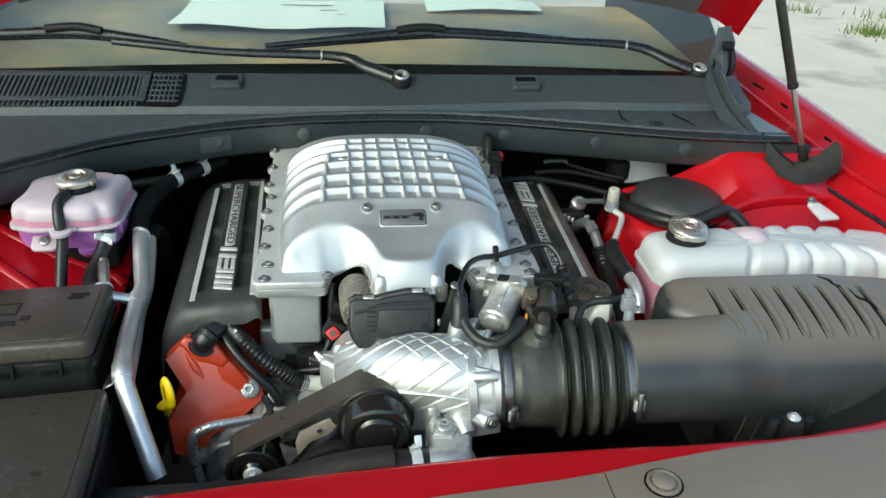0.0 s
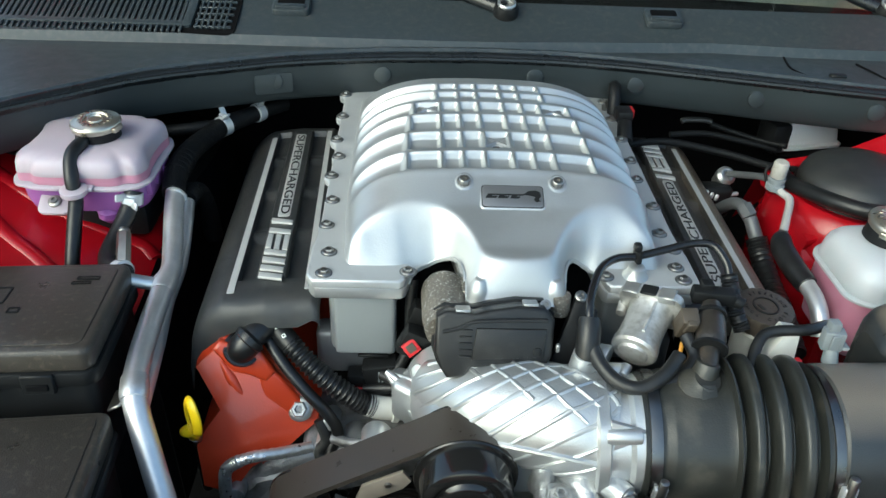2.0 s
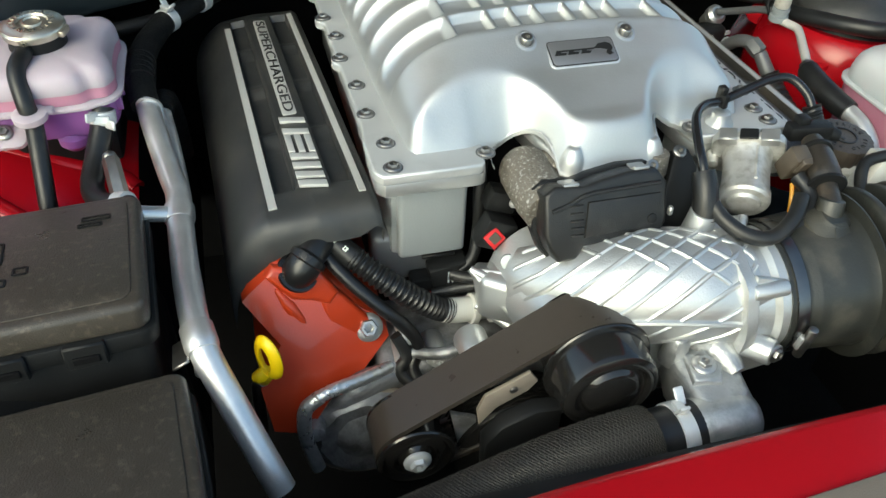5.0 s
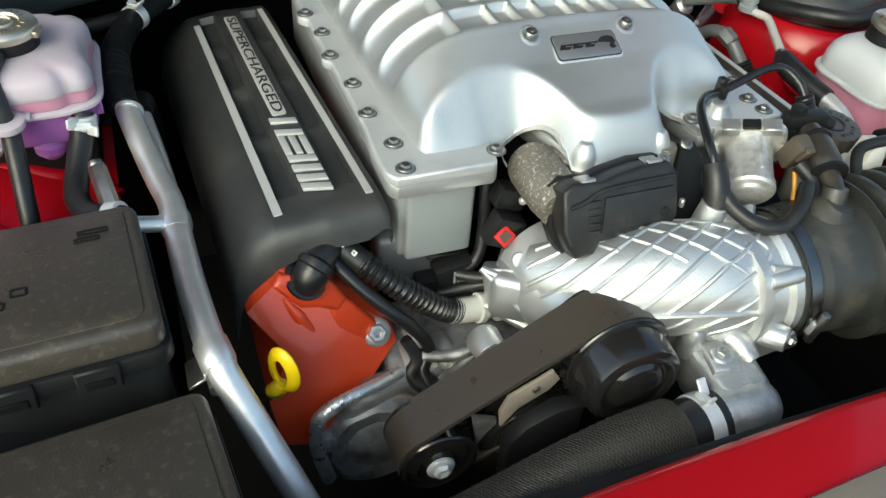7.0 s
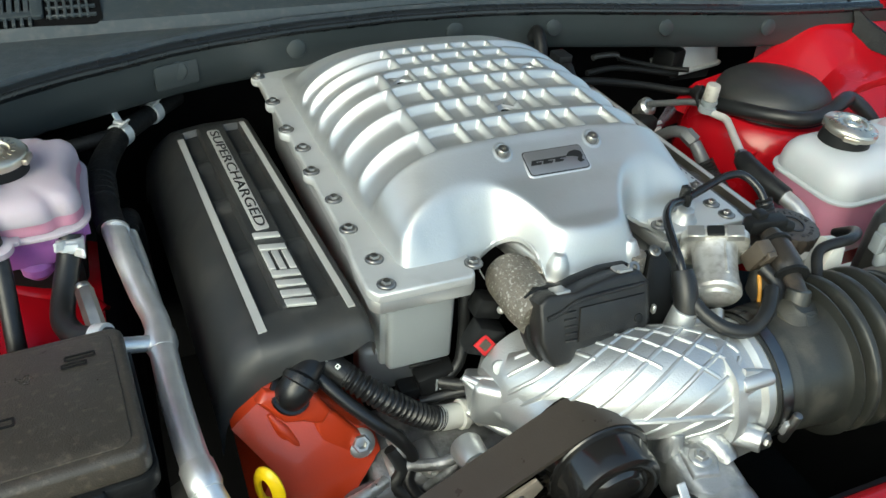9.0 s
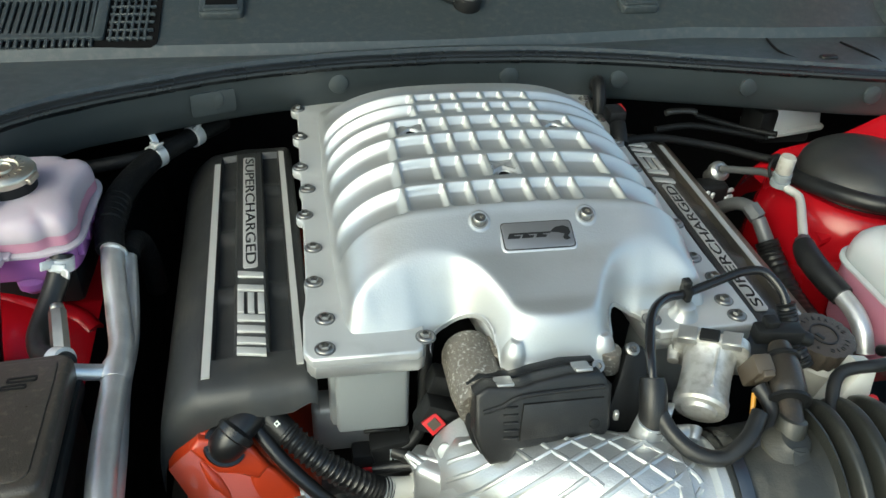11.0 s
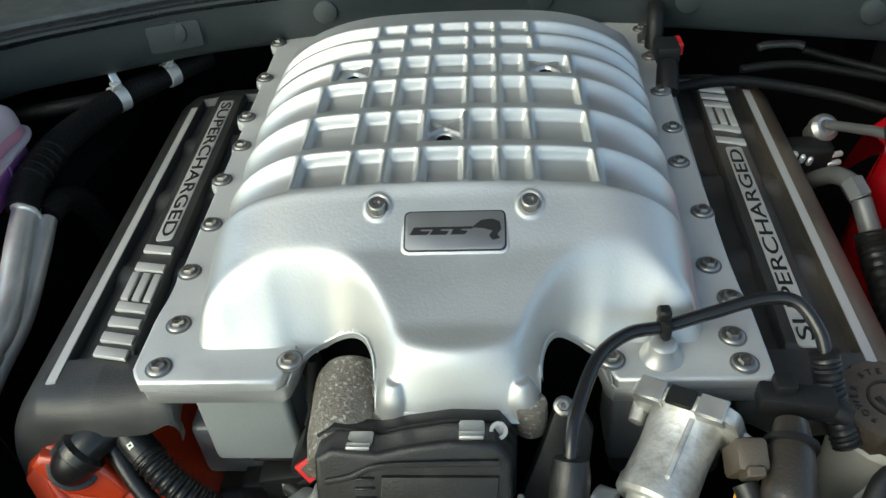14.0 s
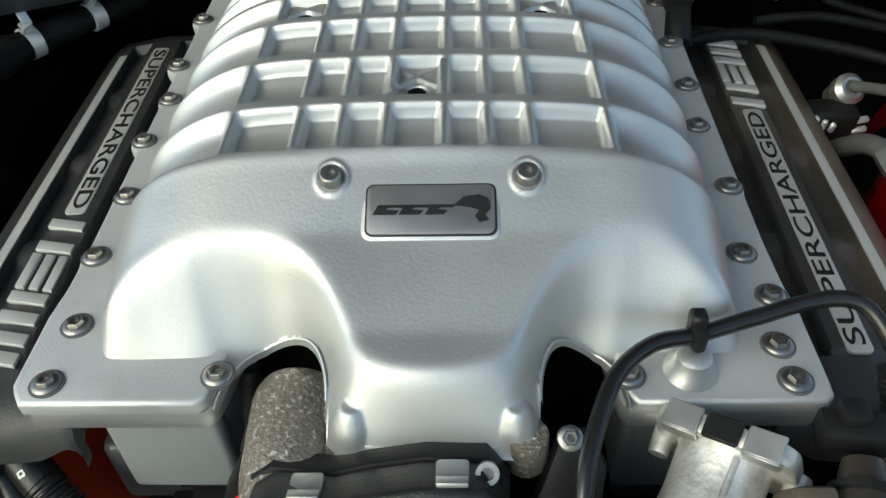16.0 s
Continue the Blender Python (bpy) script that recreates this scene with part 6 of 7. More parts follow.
rows = [[(x, y, z) for x, z in ring] for ring, y in ((outer, y0), (outer, y1), (inner, y1), (inner, y0), (outer, y0))]
loft(rows, bm, caps=False)
bmesh.ops.remove_doubles(bm, verts=bm.verts, dist=1e-5)
part("band", bm, BELT, bd)
for k in range(6):
    ya = y0 - 0.004 - 0.0066 * k
    deeper = [(x + (q[0] - x) * 1.5, z + (q[1] - z) * 1.5) for (x, z), q in zip(outer, inner)]
    part("rib", loft([[(x, y, z) for x, z in ring_] for ring_, y in ((inner, ya), (deeper, ya - 0.0012), (deeper, ya - 0.0026), (inner, ya - 0.0038))], None, caps=False), BELT, bd)


def pulley(name, c, r, ya, yb, label, hub):
    p = thing(name, (c[0], (ya + yb) / 2, c[1] - r), label, "pulley")
    m = aim((c[0], ya, c[1]), (0, -1, 0))
    L = ya - yb
    prof = [(r - 0.006, 0.0), (r + 0.002, 0.001), (r + 0.002, 0.004), (r - 0.004, 0.005), (r - 0.004, 0.0455), (r + 0.0025, 0.046), (r + 0.0030, 0.0475), (r + 0.0020, 0.049), (r - 0.002, 0.050), (r - 0.003, L - 0.007), (r - 0.0045, L - 0.003), (r - 0.009, L - 0.0005), (r - 0.012, L), (hub + 0.008, L - 0.001), (hub + 0.005, L - 0.004), (1e-5, L - 0.005)]
    part("wheel", lathe(prof, m, 64), BLACK_GLOSS, p)
    part("hub", lathe([(hub + 0.003, L - 0.0045), (hub, L - 0.001), (hub * 0.9, L + 0.0005), (1e-5, L + 0.0005)], m, 40), BLACK_GLOSS, p)
    part("rear_rim", lathe([(r - 0.004, 0.001), (r + 0.0035, 0.0015), (r + 0.0035, 0.0035), (r - 0.004, 0.004)], m, 64), BLACK_GLOSS, p)
    return p


BLACK_GLOSS = material("black_pulley_paint", (0.012, 0.0115, 0.011), 0.17, 0.0, 0.15, 40, 0.0, 700, coat=0.3)
pulley("supercharger_pulley", c1, 0.0460, -0.107, -0.188, "glossy black supercharger pulley", 0.024)
pl2 = pulley("idler_pulley", c2, 0.0325, -0.110, -0.160, "black idler pulley with a pale bolt", 0.014)
piece("bolt", bolt_mesh("idler_bolt", 0.0125, CLAMPSTEEL), pl2, aim((c2[0], -0.161, c2[1]), (0, -1, 0)))
pl3 = thing("crank_pulley", (-0.10, -0.13, 0.60), "black grooved pulley behind the belt", "pulley")
m = aim((-0.098, -0.105, 0.672), (0, -1, 0))
prof = [(0.058, 0)]
for k in range(8):
    prof += [(0.062, 0.003 + 0.005 * k), (0.0585, 0.0055 + 0.005 * k)]
part("wheel", lathe(prof + [(0.062, 0.044), (0.055, 0.046), (0.02, 0.046), (1e-5, 0.046)], m, 48), BLACK_GLOSS, pl3)
part("hub", lathe([(0.024, 0.045), (0.022, 0.050), (1e-5, 0.050)], m, 32), STEEL, pl3)
tn = thing("tensioner_bracket", (-0.12, -0.11, 0.70), "rough cast aluminium tensioner bracket with bolts", "bracket")
part("arm", prism([(-0.06, -0.02), (0.06, 0.018), (0.075, 0.04), (0.04, 0.05), (-0.05, 0.012)], 0, 0.02, 0.004, Matrix.Translation((-0.105, -0.100, 0.735)) @ Matrix.Rotation(radians(90), 4, "X")), DULLCAST, tn)
part("boss", rod((-0.127, -0.070, 0.748), (-0.127, -0.098, 0.752), 0.016, 0.0145), CAST, tn)
piece("bolt", bolt_mesh("bracket_screw", 0.0105, STEEL), tn, aim((-0.127, -0.0985, 0.752), (0, -1, 0.15)))
part("plate", prism([(-0.143, 0.742), (-0.137, 0.760), (-0.098, 0.781), (-0.090, 0.768), (-0.098, 0.757), (-0.125, 0.742), (-0.140, 0.722)], 0, 0.004, 0.001, Matrix.Translation((0, -0.146, 0)) @ Matrix.Rotation(radians(90), 4, "X")), PLATE, tn, "dusty zinc plate")
part("rivet", rod((-0.112, -0.146, 0.763), (-0.112, -0.1525, 0.763), 0.004, 0.0035, 0.0008, 14), STEEL, tn)
part("plate", prism([(-0.164, 0.735), (-0.140, 0.722), (-0.138, 0.668), (-0.152, 0.668)], 0, 0.006, 0.0015, Matrix.Translation((0, -0.137, 0)) @ Matrix.Rotation(radians(90), 4, "X")), DULLCAST, tn)
part("arch", prism([(-0.140, 0.715), (-0.125, 0.735), (-0.095, 0.748), (-0.07, 0.745), (-0.07, 0.66), (-0.138, 0.655)], 0, 0.018, 0.004, Matrix.Translation((0, -0.150, 0)) @ Matrix.Rotation(radians(90), 4, "X")), BLACK, tn, "black plastic cover")

# ---- front of the engine ----
fe = thing("timing_cover", (-0.1, 0.0, 0.55), "dull cast aluminium timing cover of the engine", "engine part")
part("casting", box((-0.09, -0.01, 0.63), (0.24, 0.10, 0.16), 0.012, 3), DULLCAST, fe)
part("rib", sweep([(-0.185, -0.045, 0.715), (-0.15, -0.062, 0.722), (-0.12, -0.068, 0.735)], 0.006, 10, 6), DULLCAST, fe)
part("rib", sweep([(-0.16, -0.06, 0.69), (-0.14, -0.068, 0.715), (-0.118, -0.066, 0.74)], 0.005, 10, 6), DULLCAST, fe)
for p in ((-0.153, -0.055, 0.705), (-0.185, -0.05, 0.70)):
    part("boss", rod((p[0], p[1] + 0.03, p[2]), (p[0], p[1] - 0.002, p[2] + 0.004), 0.0125, 0.011), CAST, fe)
piece("bolt", bolt_mesh("timing_bolt", 0.009, BRIGHT), fe, aim((-0.153, -0.0575, 0.7095), (0, -1, 0.2)))
part("boss", rod((-0.178, -0.02, 0.725), (-0.178, -0.046, 0.735), 0.010, 0.009), CAST, fe)
al = thing("alternator", (-0.25, -0.10, 0.62), "grey cast alternator housing behind the belt", "alternator")
part("housing", lathe([(0.040, 0), (0.055, 0.004), (0.059, 0.02), (0.057, 0.040), (0.046, 0.050), (0.030, 0.047), (0.020, 0.053), (1e-5, 0.053)], aim((-0.226, -0.030, 0.630), (-0.05, -1, 0.1)), 48, None, lambda a, r, z: r * (1 + 0.02 * math.sin(11 * a + 60 * z) + 0.012 * math.sin(23 * a - 90 * z))), DULLCAST, al)
part("web", sweep([(-0.262, -0.060, 0.668), (-0.232, -0.058, 0.690), (-0.200, -0.052, 0.692), (-0.17, -0.05, 0.68)], [0.010, 0.014, 0.013, 0.009], 14, 6), DULLCAST, al)
part("lug", rod((-0.276, -0.06, 0.66), (-0.278, -0.085, 0.664), 0.010, 0.009), DULLCAST, al)
part("lug", rod((-0.205, -0.07, 0.672), (-0.205, -0.09, 0.675), 0.008, 0.007), DULLCAST, al)
part("stator_ring", lathe([(0.0575, 0.034), (0.0600, 0.035), (0.0600, 0.040), (0.0575, 0.041)], aim((-0.226, -0.030, 0.630), (-0.05, -1, 0.1)), 36), PLATE, al)
fo = thing("heat_wrapped_line", (-0.24, -0.07, 0.70), "thin hose in a shiny foil sleeve", "hose")
part("foil", sweep([(-0.199, -0.052, 0.705), (-0.225, -0.066, 0.712), (-0.255, -0.076, 0.716), (-0.274, -0.080, 0.712)], lambda u: 0.0062 + 0.0002 * math.sin(u * 70), 14, 20), FOIL, fo)
part("hose", sweep([(-0.270, -0.080, 0.714), (-0.284, -0.082, 0.703), (-0.288, -0.083, 0.68), (-0.287, -0.085, 0.655), (-0.28, -0.09, 0.62)], 0.0070, 14, 8), FOIL, fo)
part("cable", sweep([(-0.19, -0.04, 0.735), (-0.182, -0.05, 0.715), (-0.19, -0.056, 0.70), (-0.175, -0.07, 0.688), (-0.15, -0.085, 0.678)], 0.007, 12, 8), RUBBER, fo)

# ---- thermostat housing and braided hose ----
STAINED2 = material("weathered_casting", (0.50, 0.51, 0.51), 0.44, 0.82, 0.15, 50, 0.3, 400, (0.27, 0.28, 0.28), mask=(0.44, 0.68), spread=55)
th = thing("thermostat_housing", (0.06, -0.18, 0.70), "smooth cast aluminium thermostat housing", "engine part")
part("outlet", lathe([(0.0225, 0.0), (0.0240, 0.004), (0.0262, 0.012), (0.0268, 0.034), (0.0262, 0.044), (0.0235, 0.053), (0.0180, 0.0600), (0.0090, 0.0640), (1e-5, 0.0650)], aim((0.016, -0.2205, 0.757), (1, 0.03, 0.02)), 36), STAINED2, th)
part("block", prism([(0.026, -0.222), (0.056, -0.228), (0.075, -0.214), (0.079, -0.190), (0.074, -0.165), (0.056, -0.146), (0.030, -0.148), (0.022, -0.172)], 0.735, 0.7835, 0.010, None, None, 4), STAINED2, th)
part("seat", prism([(0.028, -0.196), (0.052, -0.202), (0.062, -0.184), (0.054, -0.164), (0.034, -0.164)], 0.778, 0.7885, 0.0045, None, None, 3), STAINED2, th)
piece("bolt", bolt_mesh("thermostat_bolt", 0.0105, CLIPSTEEL), th, aim((0.044, -0.182, 0.7888), (0, -0.1, 1)))
part("ear", rod((0.030, -0.158, 0.770), (0.033, -0.156, 0.802), 0.0125, 0.0100, 0.003, 20), STAINED2, th)
part("swelling", sweep([(0.052, -0.150, 0.780), (0.066, -0.166, 0.785), (0.073, -0.190, 0.778)], [0.010, 0.015, 0.010], 20, 6), STAINED2, th)
part("base", box((0.045, -0.115, 0.735), (0.085, 0.05, 0.07), 0.012, 3), CAST, th)
part("side_plate", prism([(-0.03, -0.03), (0.03, -0.035), (0.025, 0.022), (-0.02, 0.028)], 0, 0.012, 0.003, Matrix.Translation((0.035, -0.125, 0.775)) @ Matrix.Rotation(radians(70), 4, "X")), HOUSING, th)
STRAND = material("braid_strand", (0.070, 0.065, 0.057), 0.40, 0.0, 0.3, 200, 0.0)
rhose = thing("radiator_hose", (-0.1, -0.24, 0.70), "black braided radiator hose sleeve", "hose")
HOSE = [(0.012, -0.2205, 0.757), (-0.02, -0.2225, 0.759), (-0.07, -0.226, 0.757), (-0.13, -0.230, 0.748), (-0.19, -0.235, 0.734), (-0.26, -0.240, 0.712), (-0.33, -0.245, 0.68)]
part("rubber_end", sweep([(0.030, -0.2195, 0.7565), (0.012, -0.2205, 0.757), (-0.02, -0.2225, 0.758)], 0.0250, 30, 6), RUBBER, rhose)
BRAID = material("braided_sleeve", (0.010, 0.010, 0.0095), 0.5, 0.0, 0.2, 60, 0.0)
nb, lk = BRAID.node_tree.nodes, BRAID.node_tree.links.new
coords = nb.new("ShaderNodeTexCoord")
weave = nb.new("ShaderNodeTexWave")
weave.inputs["Scale"].default_value, weave.inputs["Distortion"].default_value = 190.0, 0.6
weave.bands_direction = "DIAGONAL"
lk(coords.outputs["Object"], weave.inputs["Vector"])
ramp = nb.new("ShaderNodeMix")
ramp.data_type = "RGBA"
ramp.inputs["A"].default_value, ramp.inputs["B"].default_value = (0.012, 0.012, 0.011, 1), (0.045, 0.040, 0.034, 1)
cut = nb.new("ShaderNodeMath")
cut.operation, cut.inputs[1].default_value = "POWER", 5.0
lk(weave.outputs["Fac"], cut.inputs[0])
lk(cut.outputs[0], ramp.inputs["Factor"])
lk(ramp.outputs["Result"], nb["Principled BSDF"].inputs["Base Color"])
bumpy = nb.new("ShaderNodeBump")
bumpy.inputs["Strength"].default_value, bumpy.inputs["Distance"].default_value = 0.5, 0.001
lk(weave.outputs["Fac"], bumpy.inputs["Height"])
lk(bumpy.outputs["Normal"], nb["Principled BSDF"].inputs["Normal"])
sleeve_ = part("sleeve", sweep(HOSE[1:], lambda u: 0.0282 + 0.0010 * math.sin(9 * u), 36, 14), BRAID, rhose, "black braided sleeve")
line_ = spline(HOSE[1:], 50)
bm = bmesh.new()
for turn_ in (-1, 1):
    for k in range(22):
        rings_b = []
        for i, p in enumerate(line_):
            q = line_[min(i + 1, len(line_) - 1)] - line_[max(i - 1, 0)]
            q.normalize()
            side_ = q.cross(V((0, 0, 1))).normalized()
            up_ = side_.cross(q)
            a = 2 * math.pi * k / 22 + turn_ * i * 0.11
            rad = 0.0282 + 0.0010 * math.sin(9 * i / (len(line_) - 1)) + 0.0003 + 0.0007 * math.sin(11 * a * turn_ + math.pi * (turn_ > 0) + i * 0.9)
            out_ = side_ * math.cos(a) + up_ * math.sin(a)
            across_ = q.cross(out_)
            c_ = p + out_ * rad
            rings_b.append([c_ + across_ * 0.0005, c_ + out_ * 0.0004, c_ - across_ * 0.0005])
        loft(rings_b, bm, caps=False, closed=False)
part("weave", bm, STRAND, sleeve_, "tan strands of the braid")
spring_clamp("hose_clamp", (0.006, -0.2206, 0.757), (1, 0.06, 0), 0.0252, spin=-12)
# dark parts behind the crossmember
fs = thing("fan_shroud", (0.0, -0.25, 0.60), "black plastic fan shroud behind the crossmember", "fan shroud")
part("panel", box((0.15, -0.262, 0.68), (1.1, 0.02, 0.22), 0.006), BLACK, fs)
part("ledge", box((0.25, -0.245, 0.70), (0.5, 0.05, 0.012), 0.004), BLACK, fs)

# ---- right side: lines, brake reservoir, strut cap ----
CAPWHITE = material("aged_white_plastic", (0.46, 0.44, 0.39), 0.45, 0.0, 0.1, 90, 0.1, 700, (0.30, 0.27, 0.22), mask=(0.5, 0.75), spread=120)
ac = thing("refrigerant_line", (0.404, 0.28, 0.80), "silver refrigerant line with a white service cap", "pipe")
part("cap", lathe([(0.0095, 0), (0.0106, 0.002), (0.0102, 0.021), (0.0088, 0.0235), (1e-5, 0.024)], aim((0.404, 0.295, 0.868), (0, -0.05, 1)), 12), CAPWHITE, ac, "white plastic service cap")
part("fitting", lathe([(0.010, 0), (0.0125, 0.001), (0.0125, 0.008), (0.0095, 0.009), (0.0095, 0.013), (0.0115, 0.014), (0.0115, 0.019)], aim((0.404, 0.295, 0.849), (0, -0.05, 1)), 14), GREYPLASTIC, ac)
part("pipe", sweep([(0.404, 0.294, 0.852), (0.409, 0.280, 0.851), (0.413, 0.266, 0.851), (0.409, 0.252, 0.850), (0.394, 0.222, 0.848), (0.375, 0.185, 0.846), (0.368, 0.172, 0.845)], 0.0054, 16, 8), PALEPIPE, ac)
part("nut", rod((0.372, 0.180, 0.8455), (0.365, 0.166, 0.8445), 0.0095, 0.0095, 0.001, 6), STEEL, ac)
part("hose", sweep([(0.367, 0.170, 0.845), (0.362, 0.150, 0.843), (0.364, 0.120, 0.838), (0.370, 0.090, 0.833)], [0.0120, 0.0140, 0.0138, 0.0125], 18, 8), RUBBER, ac)
part("ferrule", sweep([(0.370, 0.094, 0.833), (0.373, 0.070, 0.828), (0.373, 0.050, 0.818), (0.372, 0.035, 0.80)], 0.0100, 18, 6), BRIGHT, ac, "bright crimped ferrule")
part("cross_pipe", sweep([(0.402, 0.300, 0.859), (0.396, 0.325, 0.852), (0.388, 0.355, 0.838), (0.376, 0.385, 0.824)], 0.0050, 14, 8), DIMGREY, ac)
part("cable_loop", sweep([(0.420, 0.33, 0.87), (0.405, 0.318, 0.877), (0.393, 0.31, 0.868), (0.396, 0.302, 0.852)], 0.0022, 8, 8), BLACK, ac)
fv = thing("expansion_valve", (0.362, 0.375, 0.74), "silver union block with clips at the bulkhead", "fitting")
part("block", box((0.358, 0.375, 0.785), (0.048, 0.030, 0.052), 0.008, 3), BLACK, fv)
part("union", lathe([(0.010, -0.016), (0.012, 0), (0.0145, 0.003), (0.0145, 0.012), (0.010, 0.016), (0.007, 0.016), (0.006, 0.010), (1e-5, 0.010)], aim((0.373, 0.394, 0.812), (0.1, -0.7, 0.75)), 20), CLIPSTEEL, fv)
for k in range(3):
    part("clip", box((0.383, 0.366 - 0.002 * k, 0.800 - 0.009 * k), (0.016, 0.006, 0.0055), 0.0015, 1, Matrix.Rotation(radians(15), 4, "Z")), CLAMPSTEEL, fv)
    part("clip", box((0.340 + 0.008 * k, 0.362, 0.803 - 0.003 * k), (0.0055, 0.010, 0.010), 0.0015, 1, Matrix.Rotation(radians(10), 4, "Y")), CLAMPSTEEL, fv)
hv = thing("heater_pipe", (0.366, 0.28, 0.76), "grey pipe joint with a black ribbed hose", "hose")
part("joint", sweep([(0.352, 0.350, 0.775), (0.352, 0.325, 0.800), (0.355, 0.298, 0.823), (0.361, 0.276, 0.829), (0.366, 0.262, 0.822)], 0.0085, 16, 6), DIMGREY, hv)
part("nut", rod((0.3605, 0.279, 0.830), (0.366, 0.262, 0.822), 0.0108, 0.0108, 0.0015, 6), DIMGREY, hv)
part("ferrule", rod((0.366, 0.262, 0.822), (0.374, 0.238, 0.797), 0.0088, 0.0096, 0.001, 18), DIMGREY, hv, "grey crimped ferrule")
part("hose", sweep([(0.373, 0.242, 0.800), (0.377, 0.222, 0.783), (0.376, 0.17, 0.768), (0.366, 0.11, 0.772), (0.36, 0.05, 0.76)], lambda u: 0.0142 + 0.0008 * math.cos(u * 130), 18, 16), RUBBER, hv)
br = thing("brake_fluid_reservoir", (0.55, 0.50, 0.80), "white plastic brake fluid reservoir under the cowl", "reservoir")
b = bmesh.new()
for w, d, z in ((0.094, 0.058, 0.820), (0.112, 0.068, 0.823), (0.114, 0.070, 0.828), (0.104, 0.060, 0.831), (0.094, 0.050, 0.866), (0.088, 0.044, 0.870)):
    b_ring = [Matrix.Translation((0.536, 0.512, z)) @ Matrix.Rotation(radians(12), 4, "Z") @ V((px, py, 0)) for px, py in rounded(w, d, 0.010, 3)]
    if z == 0.820:
        rings_b = []
    rings_b.append(b_ring)
loft(rings_b, b)
part("tank", b, MILKWHITE, br)
for k in range(3):
    part("fin", box((0.512 + 0.027 * k, 0.484 + 0.006 * k, 0.852), (0.0025, 0.004, 0.034), 0.0008, 1), WHITE, br)
part("side", box((0.480, 0.490, 0.842), (0.035, 0.045, 0.05), 0.008, 2, Matrix.Rotation(radians(15), 4, "Z")), BLACK, br)
part("saddle", box((0.535, 0.515, 0.812), (0.08, 0.05, 0.022), 0.006, 2), BLACK, br)
bc = thing("brake_booster_lines", (0.38, 0.50, 0.83), "thin grey lines along the bulkhead", "pipe")
part("line", sweep([(0.30, 0.455, 0.853), (0.36, 0.462, 0.853), (0.43, 0.455, 0.842), (0.47, 0.45, 0.835)], 0.0048, 10, 8), DEEPBLACK, bc)
part("handle", sweep([(0.322, 0.478, 0.866), (0.332, 0.480, 0.868), (0.360, 0.480, 0.868), (0.370, 0.478, 0.866)], 0.0045, 12, 6, None, 0.8), GRAINED, bc, "dull grey grip")
part("pipe", sweep([(0.37, 0.478, 0.862), (0.41, 0.47, 0.852), (0.45, 0.455, 0.846), (0.475, 0.43, 0.85)], 0.0042, 10, 8), DEEPBLACK, bc)
part("line", sweep([(0.22, 0.43, 0.845), (0.29, 0.44, 0.848), (0.38, 0.425, 0.838), (0.44, 0.39, 0.835), (0.46, 0.35, 0.85)], 0.006, 10, 8), DEEPBLACK, bc)

sp = thing("domed_cover", (0.529, 0.302, 0.84), "black plastic domed cap on the strut tower", "cap")
part("dome", lathe([(0.084, 0), (0.0845, 0.006), (0.083, 0.014), (0.078, 0.024), (0.066, 0.033), (0.045, 0.0385), (0.02, 0.0405), (1e-5, 0.041)], Matrix.Translation((0.529, 0.302, 0.848)), 48), GRAINED, sp)
part("skirt", lathe([(0.085, -0.008), (0.088, -0.004), (0.086, 0.002)], Matrix.Translation((0.529, 0.302, 0.848)), 48), BLACK, sp)
sh_ = thing("vacuum_hose", (0.50, 0.20, 0.84), "black rubber hose looped round the strut cap", "hose")
part("hose", sweep([(0.436, 0.36, 0.848), (0.432, 0.31, 0.852), (0.440, 0.262, 0.862), (0.462, 0.222, 0.868), (0.492, 0.200, 0.870), (0.525, 0.198, 0.876), (0.555, 0.205, 0.885), (0.580, 0.213, 0.884), (0.602, 0.200, 0.868), (0.615, 0.185, 0.85)], 0.0105, 16, 8), RUBBER, sh_)

rr = thing("coolant_reservoir", (0.58, 0.10, 0.74), "milky plastic coolant reservoir with pink coolant", "coolant tank")
SIDE = []
corner = rounded(0.464, 0.124, 0.030, 8)
for i, (x, y) in enumerate(corner):
    SIDE.append((x, y))
    nx_, ny_ = corner[(i + 1) % len(corner)]
    far_ = math.hypot(nx_ - x, ny_ - y)
    for k in range(1, int(far_ / 0.0035)):
        f = k / int(far_ / 0.0035)
        SIDE.append((x + (nx_ - x) * f, y + (ny_ - y) * f))


def long_ring(z, grow, dip):
    ring = []
    for x, y in SIDE:
        wx = 0.629 + x
        notch = max(math.exp(-((wx - k) / 0.0075) ** 2) for k in (0.545, 0.612, 0.655, 0.708, 0.762))
        q = 1 - dip * notch
        ring.append((wx + grow * x / 0.232, 0.108 + 0.010 * x / 0.2 + y * (1 + grow / 0.062) * q - 0.14 * max(0.0, x - 0.02), z - 0.08 * max(0.0, x - 0.10) - (0.006 * notch if z > 0.86 else 0)))
    return ring
part("lower_shell", loft([long_ring(0.76, -0.012, 0.0), long_ring(0.766, -0.004, 0.03), long_ring(0.805, -0.001, 0.05), long_ring(0.842, -0.001, 0.07)]), MILKPINK, rr, "pink tinted lower shell")
part("seam", loft([long_ring(0.8415, 0.001, 0.05), long_ring(0.843, 0.0035, 0.05), long_ring(0.846, 0.0035, 0.05), long_ring(0.8475, 0.001, 0.05)]), MILKWHITE, rr)
